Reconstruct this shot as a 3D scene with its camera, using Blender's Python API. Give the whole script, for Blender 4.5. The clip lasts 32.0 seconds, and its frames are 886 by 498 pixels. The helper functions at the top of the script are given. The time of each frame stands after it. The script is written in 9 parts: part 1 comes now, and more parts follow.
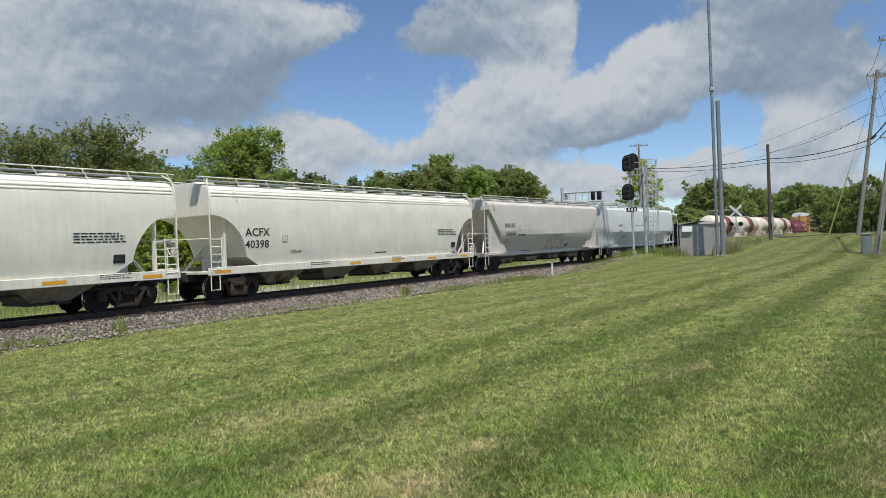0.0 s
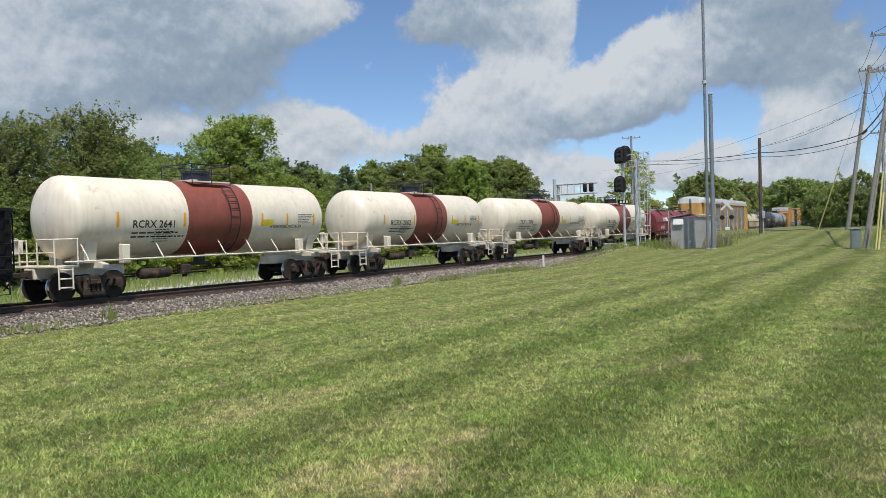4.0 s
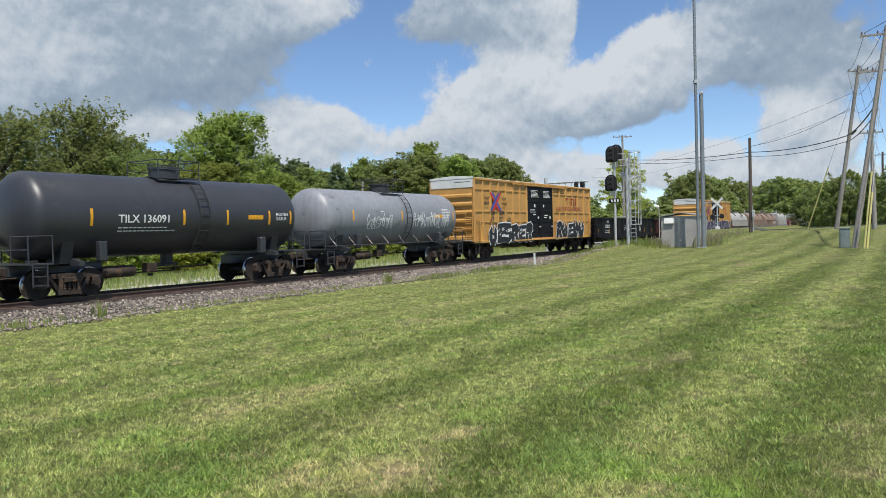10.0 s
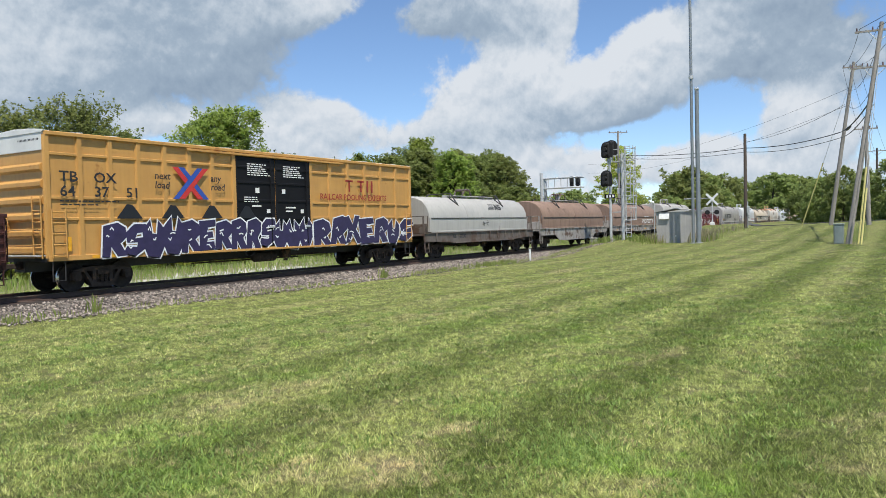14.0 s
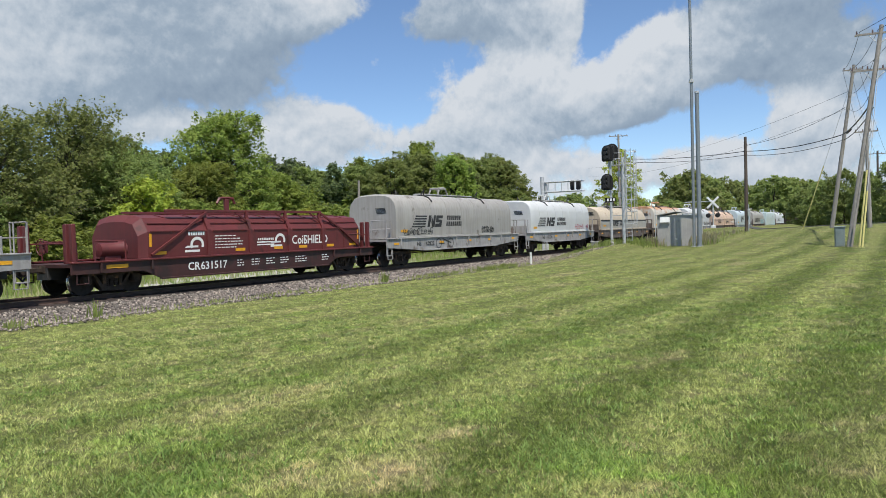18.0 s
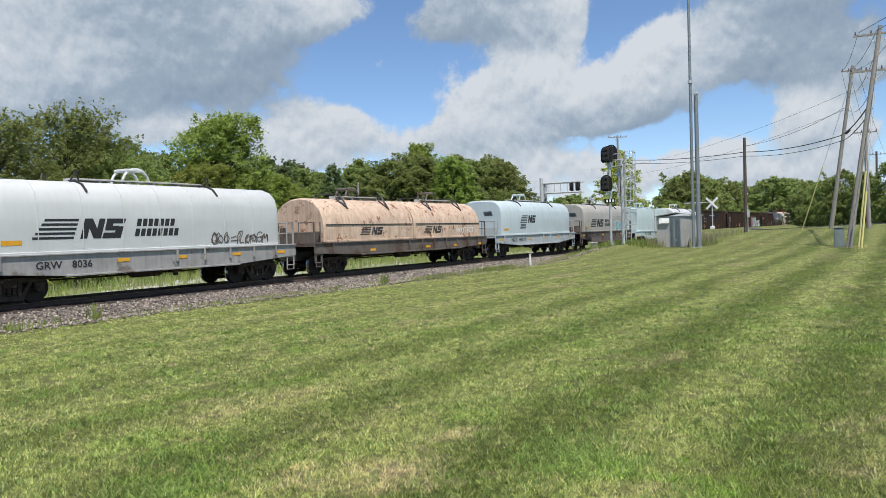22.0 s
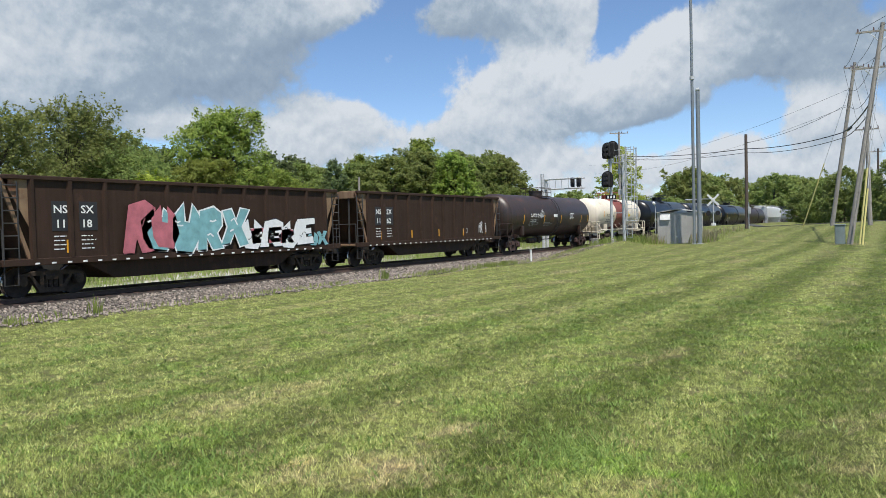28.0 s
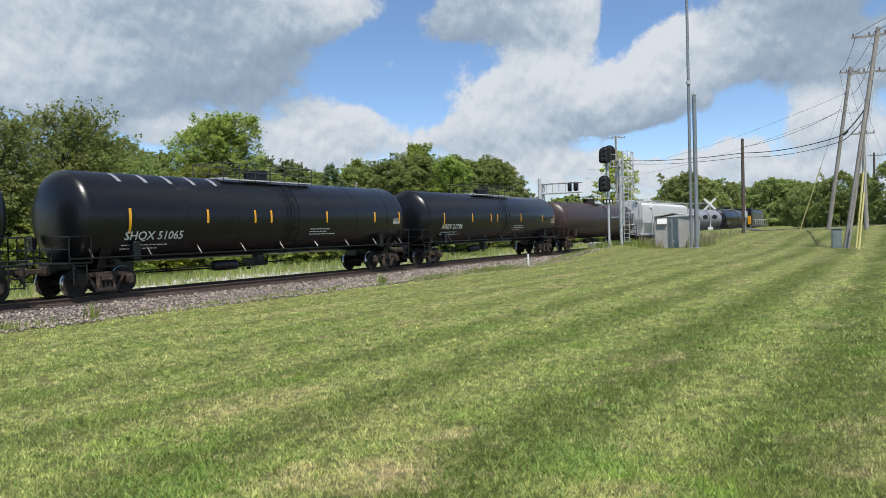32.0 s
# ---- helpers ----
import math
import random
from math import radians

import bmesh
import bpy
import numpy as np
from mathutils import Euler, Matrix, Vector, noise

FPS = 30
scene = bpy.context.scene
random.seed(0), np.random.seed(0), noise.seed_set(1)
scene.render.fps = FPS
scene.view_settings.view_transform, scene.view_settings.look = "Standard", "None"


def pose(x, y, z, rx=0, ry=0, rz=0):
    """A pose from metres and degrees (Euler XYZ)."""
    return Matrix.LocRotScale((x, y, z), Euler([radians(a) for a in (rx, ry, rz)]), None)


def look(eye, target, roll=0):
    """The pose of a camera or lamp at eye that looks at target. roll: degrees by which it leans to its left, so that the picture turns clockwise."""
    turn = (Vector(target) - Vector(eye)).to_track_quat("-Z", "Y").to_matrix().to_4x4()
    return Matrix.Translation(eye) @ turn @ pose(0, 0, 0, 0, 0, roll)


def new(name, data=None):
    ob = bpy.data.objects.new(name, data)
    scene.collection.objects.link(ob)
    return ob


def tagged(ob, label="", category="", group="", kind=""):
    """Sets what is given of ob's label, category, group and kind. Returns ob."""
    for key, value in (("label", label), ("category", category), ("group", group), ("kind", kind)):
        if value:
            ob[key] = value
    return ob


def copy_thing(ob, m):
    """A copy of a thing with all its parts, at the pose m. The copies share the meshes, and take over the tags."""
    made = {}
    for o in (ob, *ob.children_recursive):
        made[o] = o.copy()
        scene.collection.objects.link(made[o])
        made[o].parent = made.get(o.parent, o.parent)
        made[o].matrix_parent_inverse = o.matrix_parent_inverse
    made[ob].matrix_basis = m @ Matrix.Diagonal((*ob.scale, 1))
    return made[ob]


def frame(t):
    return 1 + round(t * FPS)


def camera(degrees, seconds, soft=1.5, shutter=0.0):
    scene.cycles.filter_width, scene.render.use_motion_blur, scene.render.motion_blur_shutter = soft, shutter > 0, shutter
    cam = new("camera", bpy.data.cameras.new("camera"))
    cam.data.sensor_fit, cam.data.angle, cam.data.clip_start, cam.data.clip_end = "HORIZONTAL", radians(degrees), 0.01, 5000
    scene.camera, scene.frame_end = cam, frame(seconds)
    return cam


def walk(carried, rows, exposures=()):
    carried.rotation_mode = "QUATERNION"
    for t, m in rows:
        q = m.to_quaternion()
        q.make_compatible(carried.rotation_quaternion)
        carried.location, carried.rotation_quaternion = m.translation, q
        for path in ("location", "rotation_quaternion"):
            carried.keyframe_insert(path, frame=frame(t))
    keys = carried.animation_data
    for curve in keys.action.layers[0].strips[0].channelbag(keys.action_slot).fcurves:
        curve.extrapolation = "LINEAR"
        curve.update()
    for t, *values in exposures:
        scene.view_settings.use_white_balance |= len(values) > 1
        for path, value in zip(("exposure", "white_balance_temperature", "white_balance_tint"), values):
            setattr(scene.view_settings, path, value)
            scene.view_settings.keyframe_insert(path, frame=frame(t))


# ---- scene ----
# The clip's camera is held in the hand at one spot and turns a little.
# x runs along the track, y across it, z = 0 on the rail heads.
cam = camera(60.78, 32.0, soft=0.7)
EYE = (0.0, 0.0, 1.767)


def aim(yaw, pitch, lean):
    return pose(*EYE, 90 + pitch, 0, -yaw) @ pose(0, 0, 0, 0, 0, lean)


walk(cam, [(t, aim(a, b, c)) for t, a, b, c in (
    (0, 57.220, -0.389, -2.297), (0.5, 57.317, -0.485, -2.253), (1, 57.433, -0.606, -2.137), (1.5, 57.535, -0.666, -2.073), (2, 57.665, -0.758, -1.970),
    (2.5, 57.760, -0.882, -1.905), (3, 57.799, -1.006, -1.790), (3.5, 57.783, -1.098, -1.740), (5.5, 58.157, -1.236, -1.675), (6, 58.308, -1.159, -1.728),
    (6.5, 58.456, -1.101, -1.790), (7, 58.552, -1.106, -1.802), (7.5, 58.592, -1.193, -1.719), (8, 58.560, -1.265, -1.673), (8.5, 58.483, -1.266, -1.689),
    (9, 58.439, -1.254, -1.692), (9.5, 58.446, -1.293, -1.559), (10, 58.486, -1.308, -1.516), (10.5, 58.612, -1.321, -1.499), (11, 58.730, -1.377,
    -1.477), (11.5, 58.882, -1.505, -1.402), (12, 58.957, -1.668, -1.308), (12.5, 58.934, -1.743, -1.347), (13, 58.925, -1.798, -1.269), (13.5, 58.889,
    -1.797, -1.299), (14, 58.820, -1.672, -1.433), (14.5, 58.878, -1.579, -1.562), (16.5, 59.066, -1.313, -1.629), (17, 58.927, -1.322, -1.618), (17.5,
    58.825, -1.370, -1.619), (18, 58.764, -1.369, -1.594), (18.5, 58.798, -1.345, -1.668), (19, 58.860, -1.285, -1.767), (19.5, 58.938, -1.228, -1.750),
    (20, 58.965, -1.182, -1.726), (20.5, 58.964, -1.184, -1.673), (21, 58.918, -1.227, -1.664), (21.5, 58.850, -1.251, -1.657), (22, 58.811, -1.267,
    -1.699), (22.5, 58.799, -1.270, -1.685), (23, 58.800, -1.213, -1.689), (23.5, 58.870, -1.167, -1.685), (24, 58.932, -1.162, -1.685), (24.5, 58.995,
    -1.200, -1.619), (25, 58.996, -1.286, -1.484), (25.5, 58.922, -1.395, -1.381), (27.5, 58.656, -1.492, -1.597), (28, 58.749, -1.599, -1.481), (28.5,
    58.850, -1.602, -1.494), (29, 58.945, -1.551, -1.425), (29.5, 58.981, -1.471, -1.422), (30, 58.918, -1.403, -1.468), (30.5, 58.870, -1.398, -1.432),
    (31, 58.846, -1.369, -1.550), (31.5, 58.876, -1.340, -1.534), (32, 58.960, -1.263, -1.566))],
     exposures=((0, -0.10), (3, 0.04), (6, 0.10), (11, 0.20), (13, 0.33), (15, 0.26), (19, 0.18), (25, 0.20), (32, 0.25)))

# ---- light ----
SUN_DIR = Vector((-0.30, -0.33, 0.90)).normalized()
world = bpy.data.worlds.new("sky")
scene.world = world
world.use_nodes = True
wn = world.node_tree
sky = wn.nodes.new("ShaderNodeTexSky")
sky.sky_type, sky.sun_disc = "NISHITA", False
sky.sun_elevation = math.asin(SUN_DIR.z)
sky.sun_rotation = math.atan2(SUN_DIR.x, SUN_DIR.y)
sky.air_density, sky.dust_density, sky.ozone_density = 1.0, 0.0, 5.0
sky.altitude = 1500
wn.links.new(sky.outputs[0], wn.nodes["Background"].inputs[0])
wn.nodes["Background"].inputs[1].default_value = 0.125
sun = new("sun", bpy.data.lights.new("sun", "SUN"))
sun.data.energy, sun.data.angle, sun.data.color = 4.9, radians(0.6), (1.0, 0.95, 0.87)
sun.matrix_world = look(SUN_DIR * 50, (0, 0, 0))

# ---- materials ----
MATS = {}


def mat(name, color, rough=0.6, metal=0.0, vary=0.15, scale=3.0, stain=None, stain_at=0.62, stain_scale=0.9, streak=0.0, bump=0.0, bump_scale=30.0, spec=0.5, jitter=0.0, bump_depth=0.02):
    """A worn surface: base colour varied at two scales, stains with shapes of their own, vertical streaks, fine relief."""
    if name in MATS:
        return MATS[name]
    m = bpy.data.materials.new(name)
    m.use_nodes = True
    nt = m.node_tree
    N, Lk = nt.nodes, nt.links
    b = N["Principled BSDF"]
    b.inputs["Roughness"].default_value, b.inputs["Metallic"].default_value = rough, metal
    b.inputs["Specular IOR Level"].default_value = spec
    co = N.new("ShaderNodeTexCoord").outputs["Object"]
    n1 = N.new("ShaderNodeTexNoise")
    n1.inputs["Scale"].default_value, n1.inputs["Detail"].default_value, n1.inputs["Roughness"].default_value = scale, 8, 0.65
    Lk.new(co, n1.inputs["Vector"])
    ramp = N.new("ShaderNodeMapRange")
    ramp.inputs["From Min"].default_value, ramp.inputs["From Max"].default_value = 0.3, 0.7
    ramp.inputs["To Min"].default_value, ramp.inputs["To Max"].default_value = 1 - vary, 1 + vary * 0.6
    Lk.new(n1.outputs["Fac"], ramp.inputs["Value"])
    mul = N.new("ShaderNodeVectorMath")
    mul.operation = "SCALE"
    mul.inputs[0].default_value = color
    Lk.new(ramp.outputs[0], mul.inputs["Scale"])
    out = mul.outputs[0]
    if jitter:
        info = N.new("ShaderNodeObjectInfo")
        r2 = N.new("ShaderNodeMapRange")
        r2.inputs["To Min"].default_value, r2.inputs["To Max"].default_value = 1 - jitter, 1 + jitter
        Lk.new(info.outputs["Random"], r2.inputs["Value"])
        m3 = N.new("ShaderNodeVectorMath")
        m3.operation = "SCALE"
        Lk.new(out, m3.inputs[0])
        Lk.new(r2.outputs[0], m3.inputs["Scale"])
        out = m3.outputs[0]
    if streak:
        mp = N.new("ShaderNodeMapping")
        mp.inputs["Scale"].default_value = (7.0, 7.0, 0.35)
        Lk.new(co, mp.inputs["Vector"])
        n3 = N.new("ShaderNodeTexNoise")
        n3.inputs["Scale"].default_value, n3.inputs["Detail"].default_value = 1.0, 5
        Lk.new(mp.outputs[0], n3.inputs["Vector"])
        r3 = N.new("ShaderNodeMapRange")
        r3.inputs["From Min"].default_value, r3.inputs["From Max"].default_value = 0.42, 0.75
        r3.inputs["To Max"].default_value = streak
        Lk.new(n3.outputs["Fac"], r3.inputs["Value"])
        mx = N.new("ShaderNodeMix")
        mx.data_type = "RGBA"
        mx.inputs["B"].default_value = (*(stain or [c * 0.45 for c in color]), 1)
        Lk.new(r3.outputs[0], mx.inputs["Factor"])
        Lk.new(out, mx.inputs["A"])
        out = mx.outputs["Result"]
    if stain:
        n2 = N.new("ShaderNodeTexNoise")
        n2.inputs["Scale"].default_value, n2.inputs["Detail"].default_value, n2.inputs["Roughness"].default_value = stain_scale, 9, 0.62
        Lk.new(co, n2.inputs["Vector"])
        r4 = N.new("ShaderNodeMapRange")
        r4.inputs["From Min"].default_value, r4.inputs["From Max"].default_value = stain_at - 0.02, stain_at + 0.05
        Lk.new(n2.outputs["Fac"], r4.inputs["Value"])
        mx2 = N.new("ShaderNodeMix")
        mx2.data_type = "RGBA"
        mx2.inputs["B"].default_value = (*stain, 1)
        Lk.new(r4.outputs[0], mx2.inputs["Factor"])
        Lk.new(out, mx2.inputs["A"])
        out = mx2.outputs["Result"]
    Lk.new(out, b.inputs["Base Color"])
    if bump:
        n4 = N.new("ShaderNodeTexNoise")
        n4.inputs["Scale"].default_value, n4.inputs["Detail"].default_value = bump_scale, 4
        Lk.new(co, n4.inputs["Vector"])
        bp = N.new("ShaderNodeBump")
        bp.inputs["Strength"].default_value, bp.inputs["Distance"].default_value = bump, bump_depth
        Lk.new(n4.outputs["Fac"], bp.inputs["Height"])
        Lk.new(bp.outputs[0], b.inputs["Normal"])
    MATS[name] = m
    return m


RUST = (0.13, 0.05, 0.025)
iron = mat("running_gear_steel", (0.060, 0.046, 0.037), 0.85, vary=0.45, scale=6, stain=(0.13, 0.08, 0.05), stain_at=0.58, stain_scale=3, spec=0.15)
wheel_steel = mat("wheel_steel", (0.040, 0.032, 0.027), 0.75, 0.0, vary=0.35, scale=8, spec=0.2)
tread = mat("polished_tread", (0.5, 0.48, 0.45), 0.25, 1.0, vary=0.1)
black_paint = mat("black_paint", (0.006, 0.0065, 0.008), 0.30, vary=0.3, scale=2, stain=(0.020, 0.019, 0.018), stain_at=0.66, streak=0.18, spec=0.4)
white_letter = mat("white_lettering", (0.75, 0.75, 0.72), 0.6, vary=0.1, scale=9)
black_letter = mat("black_lettering", (0.02, 0.02, 0.022), 0.6, vary=0.2, scale=9)
red_letter = mat("red_lettering", (0.30, 0.03, 0.02), 0.6, vary=0.2, scale=9)
yellow_strip = mat("yellow_reflector", (0.75, 0.36, 0.02), 0.35, vary=0.15, scale=9)
galv = mat("galvanised_steel", (0.50, 0.51, 0.51), 0.55, 0.25, vary=0.2, scale=5)
dark_steel = mat("dark_steel", (0.035, 0.033, 0.032), 0.6, vary=0.3, scale=5, stain=RUST, stain_at=0.66)


# ---- mesh helpers ----
class Mesh:
    """Collects vertices and faces of one part."""

    def __init__(self):
        self.v, self.f = [], []

    def add(self, vs, fs):
        n = len(self.v)
        self.v += [tuple(p) for p in vs]
        self.f += [tuple(n + i for i in f) for f in fs]
        return self

    def box(self, x0, x1, y0, y1, z0, z1, c=0.0):
        if x0 > x1: x0, x1 = x1, x0
        if y0 > y1: y0, y1 = y1, y0
        if z0 > z1: z0, z1 = z1, z0
        c = min(c, (x1 - x0) * 0.4, (y1 - y0) * 0.4, (z1 - z0) * 0.4)
        if c <= 0:
            return self.add([(x, y, z) for x in (x0, x1) for y in (y0, y1) for z in (z0, z1)],
                            [(0, 1, 3, 2), (4, 6, 7, 5), (0, 4, 5, 1), (2, 3, 7, 6), (0, 2, 6, 4), (1, 5, 7, 3)])
        ring = lambda z, d: [(x0 + d + (c - d), y0 + d, z), (x1 - c, y0 + d, z), (x1 - d, y0 + c, z), (x1 - d, y1 - c, z), (x1 - c, y1 - d, z), (x0 + c, y1 - d, z), (x0 + d, y1 - c, z), (x0 + d, y0 + c, z)]
        inner = lambda z: [(x0 + c, y0 + c, z), (x1 - c, y0 + c, z), (x1 - c, y0 + c, z), (x1 - c, y1 - c, z), (x1 - c, y1 - c, z), (x0 + c, y1 - c, z), (x0 + c, y1 - c, z), (x0 + c, y0 + c, z)]
        rings = [ring(z0 + c, 0), ring(z1 - c, 0)]
        lo = [(x0 + c, y0 + c, z0), (x1 - c, y0 + c, z0), (x1 - c, y1 - c, z0), (x0 + c, y1 - c, z0)]
        hi = [(x, y, z1) for x, y, _ in lo]
        fs = [(i, (i + 1) % 8, 8 + (i + 1) % 8, 8 + i) for i in range(8)]
        fs += [(19, 18, 17, 16), (20, 21, 22, 23)]
        for base, top, up in ((0, 16, False), (8, 20, True)):
            for k in range(4):
                a, b, d = base + 2 * k, base + (2 * k + 1) % 8, base + (2 * k + 7) % 8
                t0, t1 = top + k, top + (k + 1) % 4
                q, w = (a, t0, t1, b), (a, d, t0)
                fs += [q if not up else q[::-1], w if not up else w[::-1]]
        return self.add(rings[0] + rings[1] + lo + hi, fs)

    def tube(self, p, q, r, n=6, r2=None, cap=True):
        p, q = Vector(p), Vector(q)
        d = (q - p).normalized()
        a = d.orthogonal().normalized()
        b = d.cross(a)
        r2 = r if r2 is None else r2
        vs = [p + (a * math.cos(i * math.tau / n) + b * math.sin(i * math.tau / n)) * r for i in range(n)]
        vs += [q + (a * math.cos(i * math.tau / n) + b * math.sin(i * math.tau / n)) * r2 for i in range(n)]
        fs = [(i, (i + 1) % n, n + (i + 1) % n, n + i) for i in range(n)]
        if cap:
            fs += [tuple(range(n - 1, -1, -1)), tuple(range(n, 2 * n))]
        return self.add(vs, fs)

    def path(self, pts, r, n=5):
        """A bent tube in one piece."""
        pts = [Vector(p) for p in pts]
        rings, a = [], None
        for i, p in enumerate(pts):
            d = (pts[min(i + 1, len(pts) - 1)] - pts[max(i - 1, 0)]).normalized()
            a = d.orthogonal() if a is None else a - d * a.dot(d)
            a = a.normalized() if a.length > 1e-4 else d.orthogonal().normalized()
            b = d.cross(a)
            rings.append([p + (a * math.cos(k * math.tau / n) + b * math.sin(k * math.tau / n)) * r for k in range(n)])
        return self.loft(rings)

    def extrude(self, prof, x0, x1, axis="x", ends=True, close=True):
        """A profile pushed along an axis: (y, z) along x, (x, z) along y, (x, y) along z."""
        put = {"x": lambda p, s: (s, p[0], p[1]), "y": lambda p, s: (p[0], s, p[1]), "z": lambda p, s: (p[0], p[1], s)}[axis]
        n = len(prof)
        vs = [put(p, x0) for p in prof] + [put(p, x1) for p in prof]
        fs = [(i, (i + 1) % n, n + (i + 1) % n, n + i) for i in range(n if close else n - 1)]
        if ends:
            fs += [tuple(range(n - 1, -1, -1)), tuple(range(n, 2 * n))]
        return self.add(vs, fs)

    def loft(self, rings, close=True, ends=True):
        n = len(rings[0])
        vs, fs = [p for r in rings for p in r], []
        for k in range(len(rings) - 1):
            for i in range(n if close else n - 1):
                j = (i + 1) % n
                fs.append((k * n + i, k * n + j, (k + 1) * n + j, (k + 1) * n + i))
        if ends:
            fs += [tuple(range(n - 1, -1, -1)), tuple((len(rings) - 1) * n + i for i in range(n))]
        return self.add(vs, fs)

    def lathe(self, prof, n=28, z=0.0, y=0.0):
        """Spun round an axis along x: prof is (x, radius)."""
        return self.loft([[(x, y + r * math.cos(i * math.tau / n), z + r * math.sin(i * math.tau / n)) for i in range(n)] for x, r in prof])

    def mesh(self, name, material, smooth=None):
        me = bpy.data.meshes.new(name)
        me.from_pydata(self.v, [], self.f)
        bm = bmesh.new()
        bm.from_mesh(me)
        bmesh.ops.recalc_face_normals(bm, faces=bm.faces)
        bm.to_mesh(me)
        bm.free()
        if smooth:
            me.shade_smooth()
            me.set_sharp_from_angle(angle=radians(smooth))
        if material:
            me.materials.append(material)
        return me


CACHE = {}


def part(name, shape, material, parent, label="", smooth=None, at=None, key=None):
    """One mesh object under a thing or a part. shape: a Mesh, a ready mesh, or a function that makes one (kept under key)."""
    if key is not None:
        k = (key, material.name)
        if k not in CACHE:
            CACHE[k] = shape().mesh(name, material, smooth)
        me = CACHE[k]
    else:
        me = shape if isinstance(shape, bpy.types.Mesh) else shape.mesh(name, material, smooth)
    ob = new(name, me)
    ob.parent = parent
    if at is not None:
        ob.matrix_basis = at
    if label:
        tagged(ob, label)
    return ob


def thing(name, label, category, group="", kind="", at=None):
    ob = new(name)
    ob.empty_display_size = 0.3
    if at is not None:
        ob.matrix_basis = at
    return tagged(ob, label, category, group, kind)


def single(name, shape, material, label, category="", group="", kind="", smooth=None, at=None):
    ob = new(name, shape if isinstance(shape, bpy.types.Mesh) else shape.mesh(name, material, smooth))
    if at is not None:
        ob.matrix_basis = at
    return tagged(ob, label, category, group, kind)


FONT = {}


def lettering(text, height):
    """Flat letters as vertices in the plane (across, up), and faces."""
    if text not in FONT:
        cu = bpy.data.curves.new("letters", "FONT")
        cu.body, cu.size, cu.resolution_u, cu.offset = text, 1.0, 2, 0.016
        ob = new("letters", cu)
        bpy.context.view_layer.update()
        me = bpy.data.meshes.new_from_object(ob.evaluated_get(bpy.context.evaluated_depsgraph_get()))
        FONT[text] = ([tuple(v.co[:2]) for v in me.vertices], [tuple(p.vertices) for p in me.polygons])
        bpy.data.objects.remove(ob)
        bpy.data.curves.remove(cu)
        bpy.data.meshes.remove(me)
    vs, fs = FONT[text]
    k = height / 0.7
    return [(x * k, y * k) for x, y in vs], fs


# outlines and pen strokes for graffiti, each within a unit square
FORMS = (((0, 0.1), (0.55, 0), (1, 0.25), (0.9, 0.6), (0.45, 0.55), (0.5, 0.72), (1, 0.75), (0.85, 1), (0.3, 1), (0, 0.75), (0.1, 0.42), (0.55, 0.42), (0.55, 0.28), (0.1, 0.32)),
         ((0.05, 0), (1, 0.05), (0.9, 0.3), (0.5, 0.28), (0.5, 0.4), (0.85, 0.42), (0.8, 0.62), (0.5, 0.6), (0.5, 0.74), (1, 0.78), (0.95, 1), (0, 0.95)),
         ((0, 0), (0.35, 0), (0.4, 0.3), (0.65, 0), (1.05, 0.02), (0.75, 0.4), (1, 0.6), (0.95, 0.9), (0.6, 1.05), (0.05, 0.95)),
         ((0, 0), (0.3, 0.05), (0.5, 0.35), (0.75, -0.05), (1.1, 0), (0.75, 0.5), (1.05, 1), (0.7, 1.02), (0.5, 0.68), (0.3, 1), (-0.05, 0.95), (0.22, 0.5)),
         ((0.2, 0), (0.75, -0.05), (1, 0.3), (0.98, 0.75), (0.7, 1), (0.62, 0.6), (0.45, 0.62), (0.4, 1.02), (0.02, 0.7), (0.05, 0.25)))
STROKES = (((0, 0), (0.15, 1), (0.45, 0.2), (0.7, 0.95), (0.9, 0.05)), ((0.9, 0.8), (0.5, 1), (0.1, 0.7), (0.15, 0.2), (0.6, 0), (0.9, 0.35), (0.5, 0.45)), ((0, 0.9), (0.8, 1), (0.2, 0.1), (1.0, 0.05)),
           ((0.2, 0), (0.2, 1), (0.8, 0.75), (0.25, 0.5), (0.95, 0)), ((0.5, 1), (0.05, 0.6), (0.4, 0.05), (0.9, 0.4), (0.55, 0.95)), ((0, 0.5), (1.1, 0.6)))


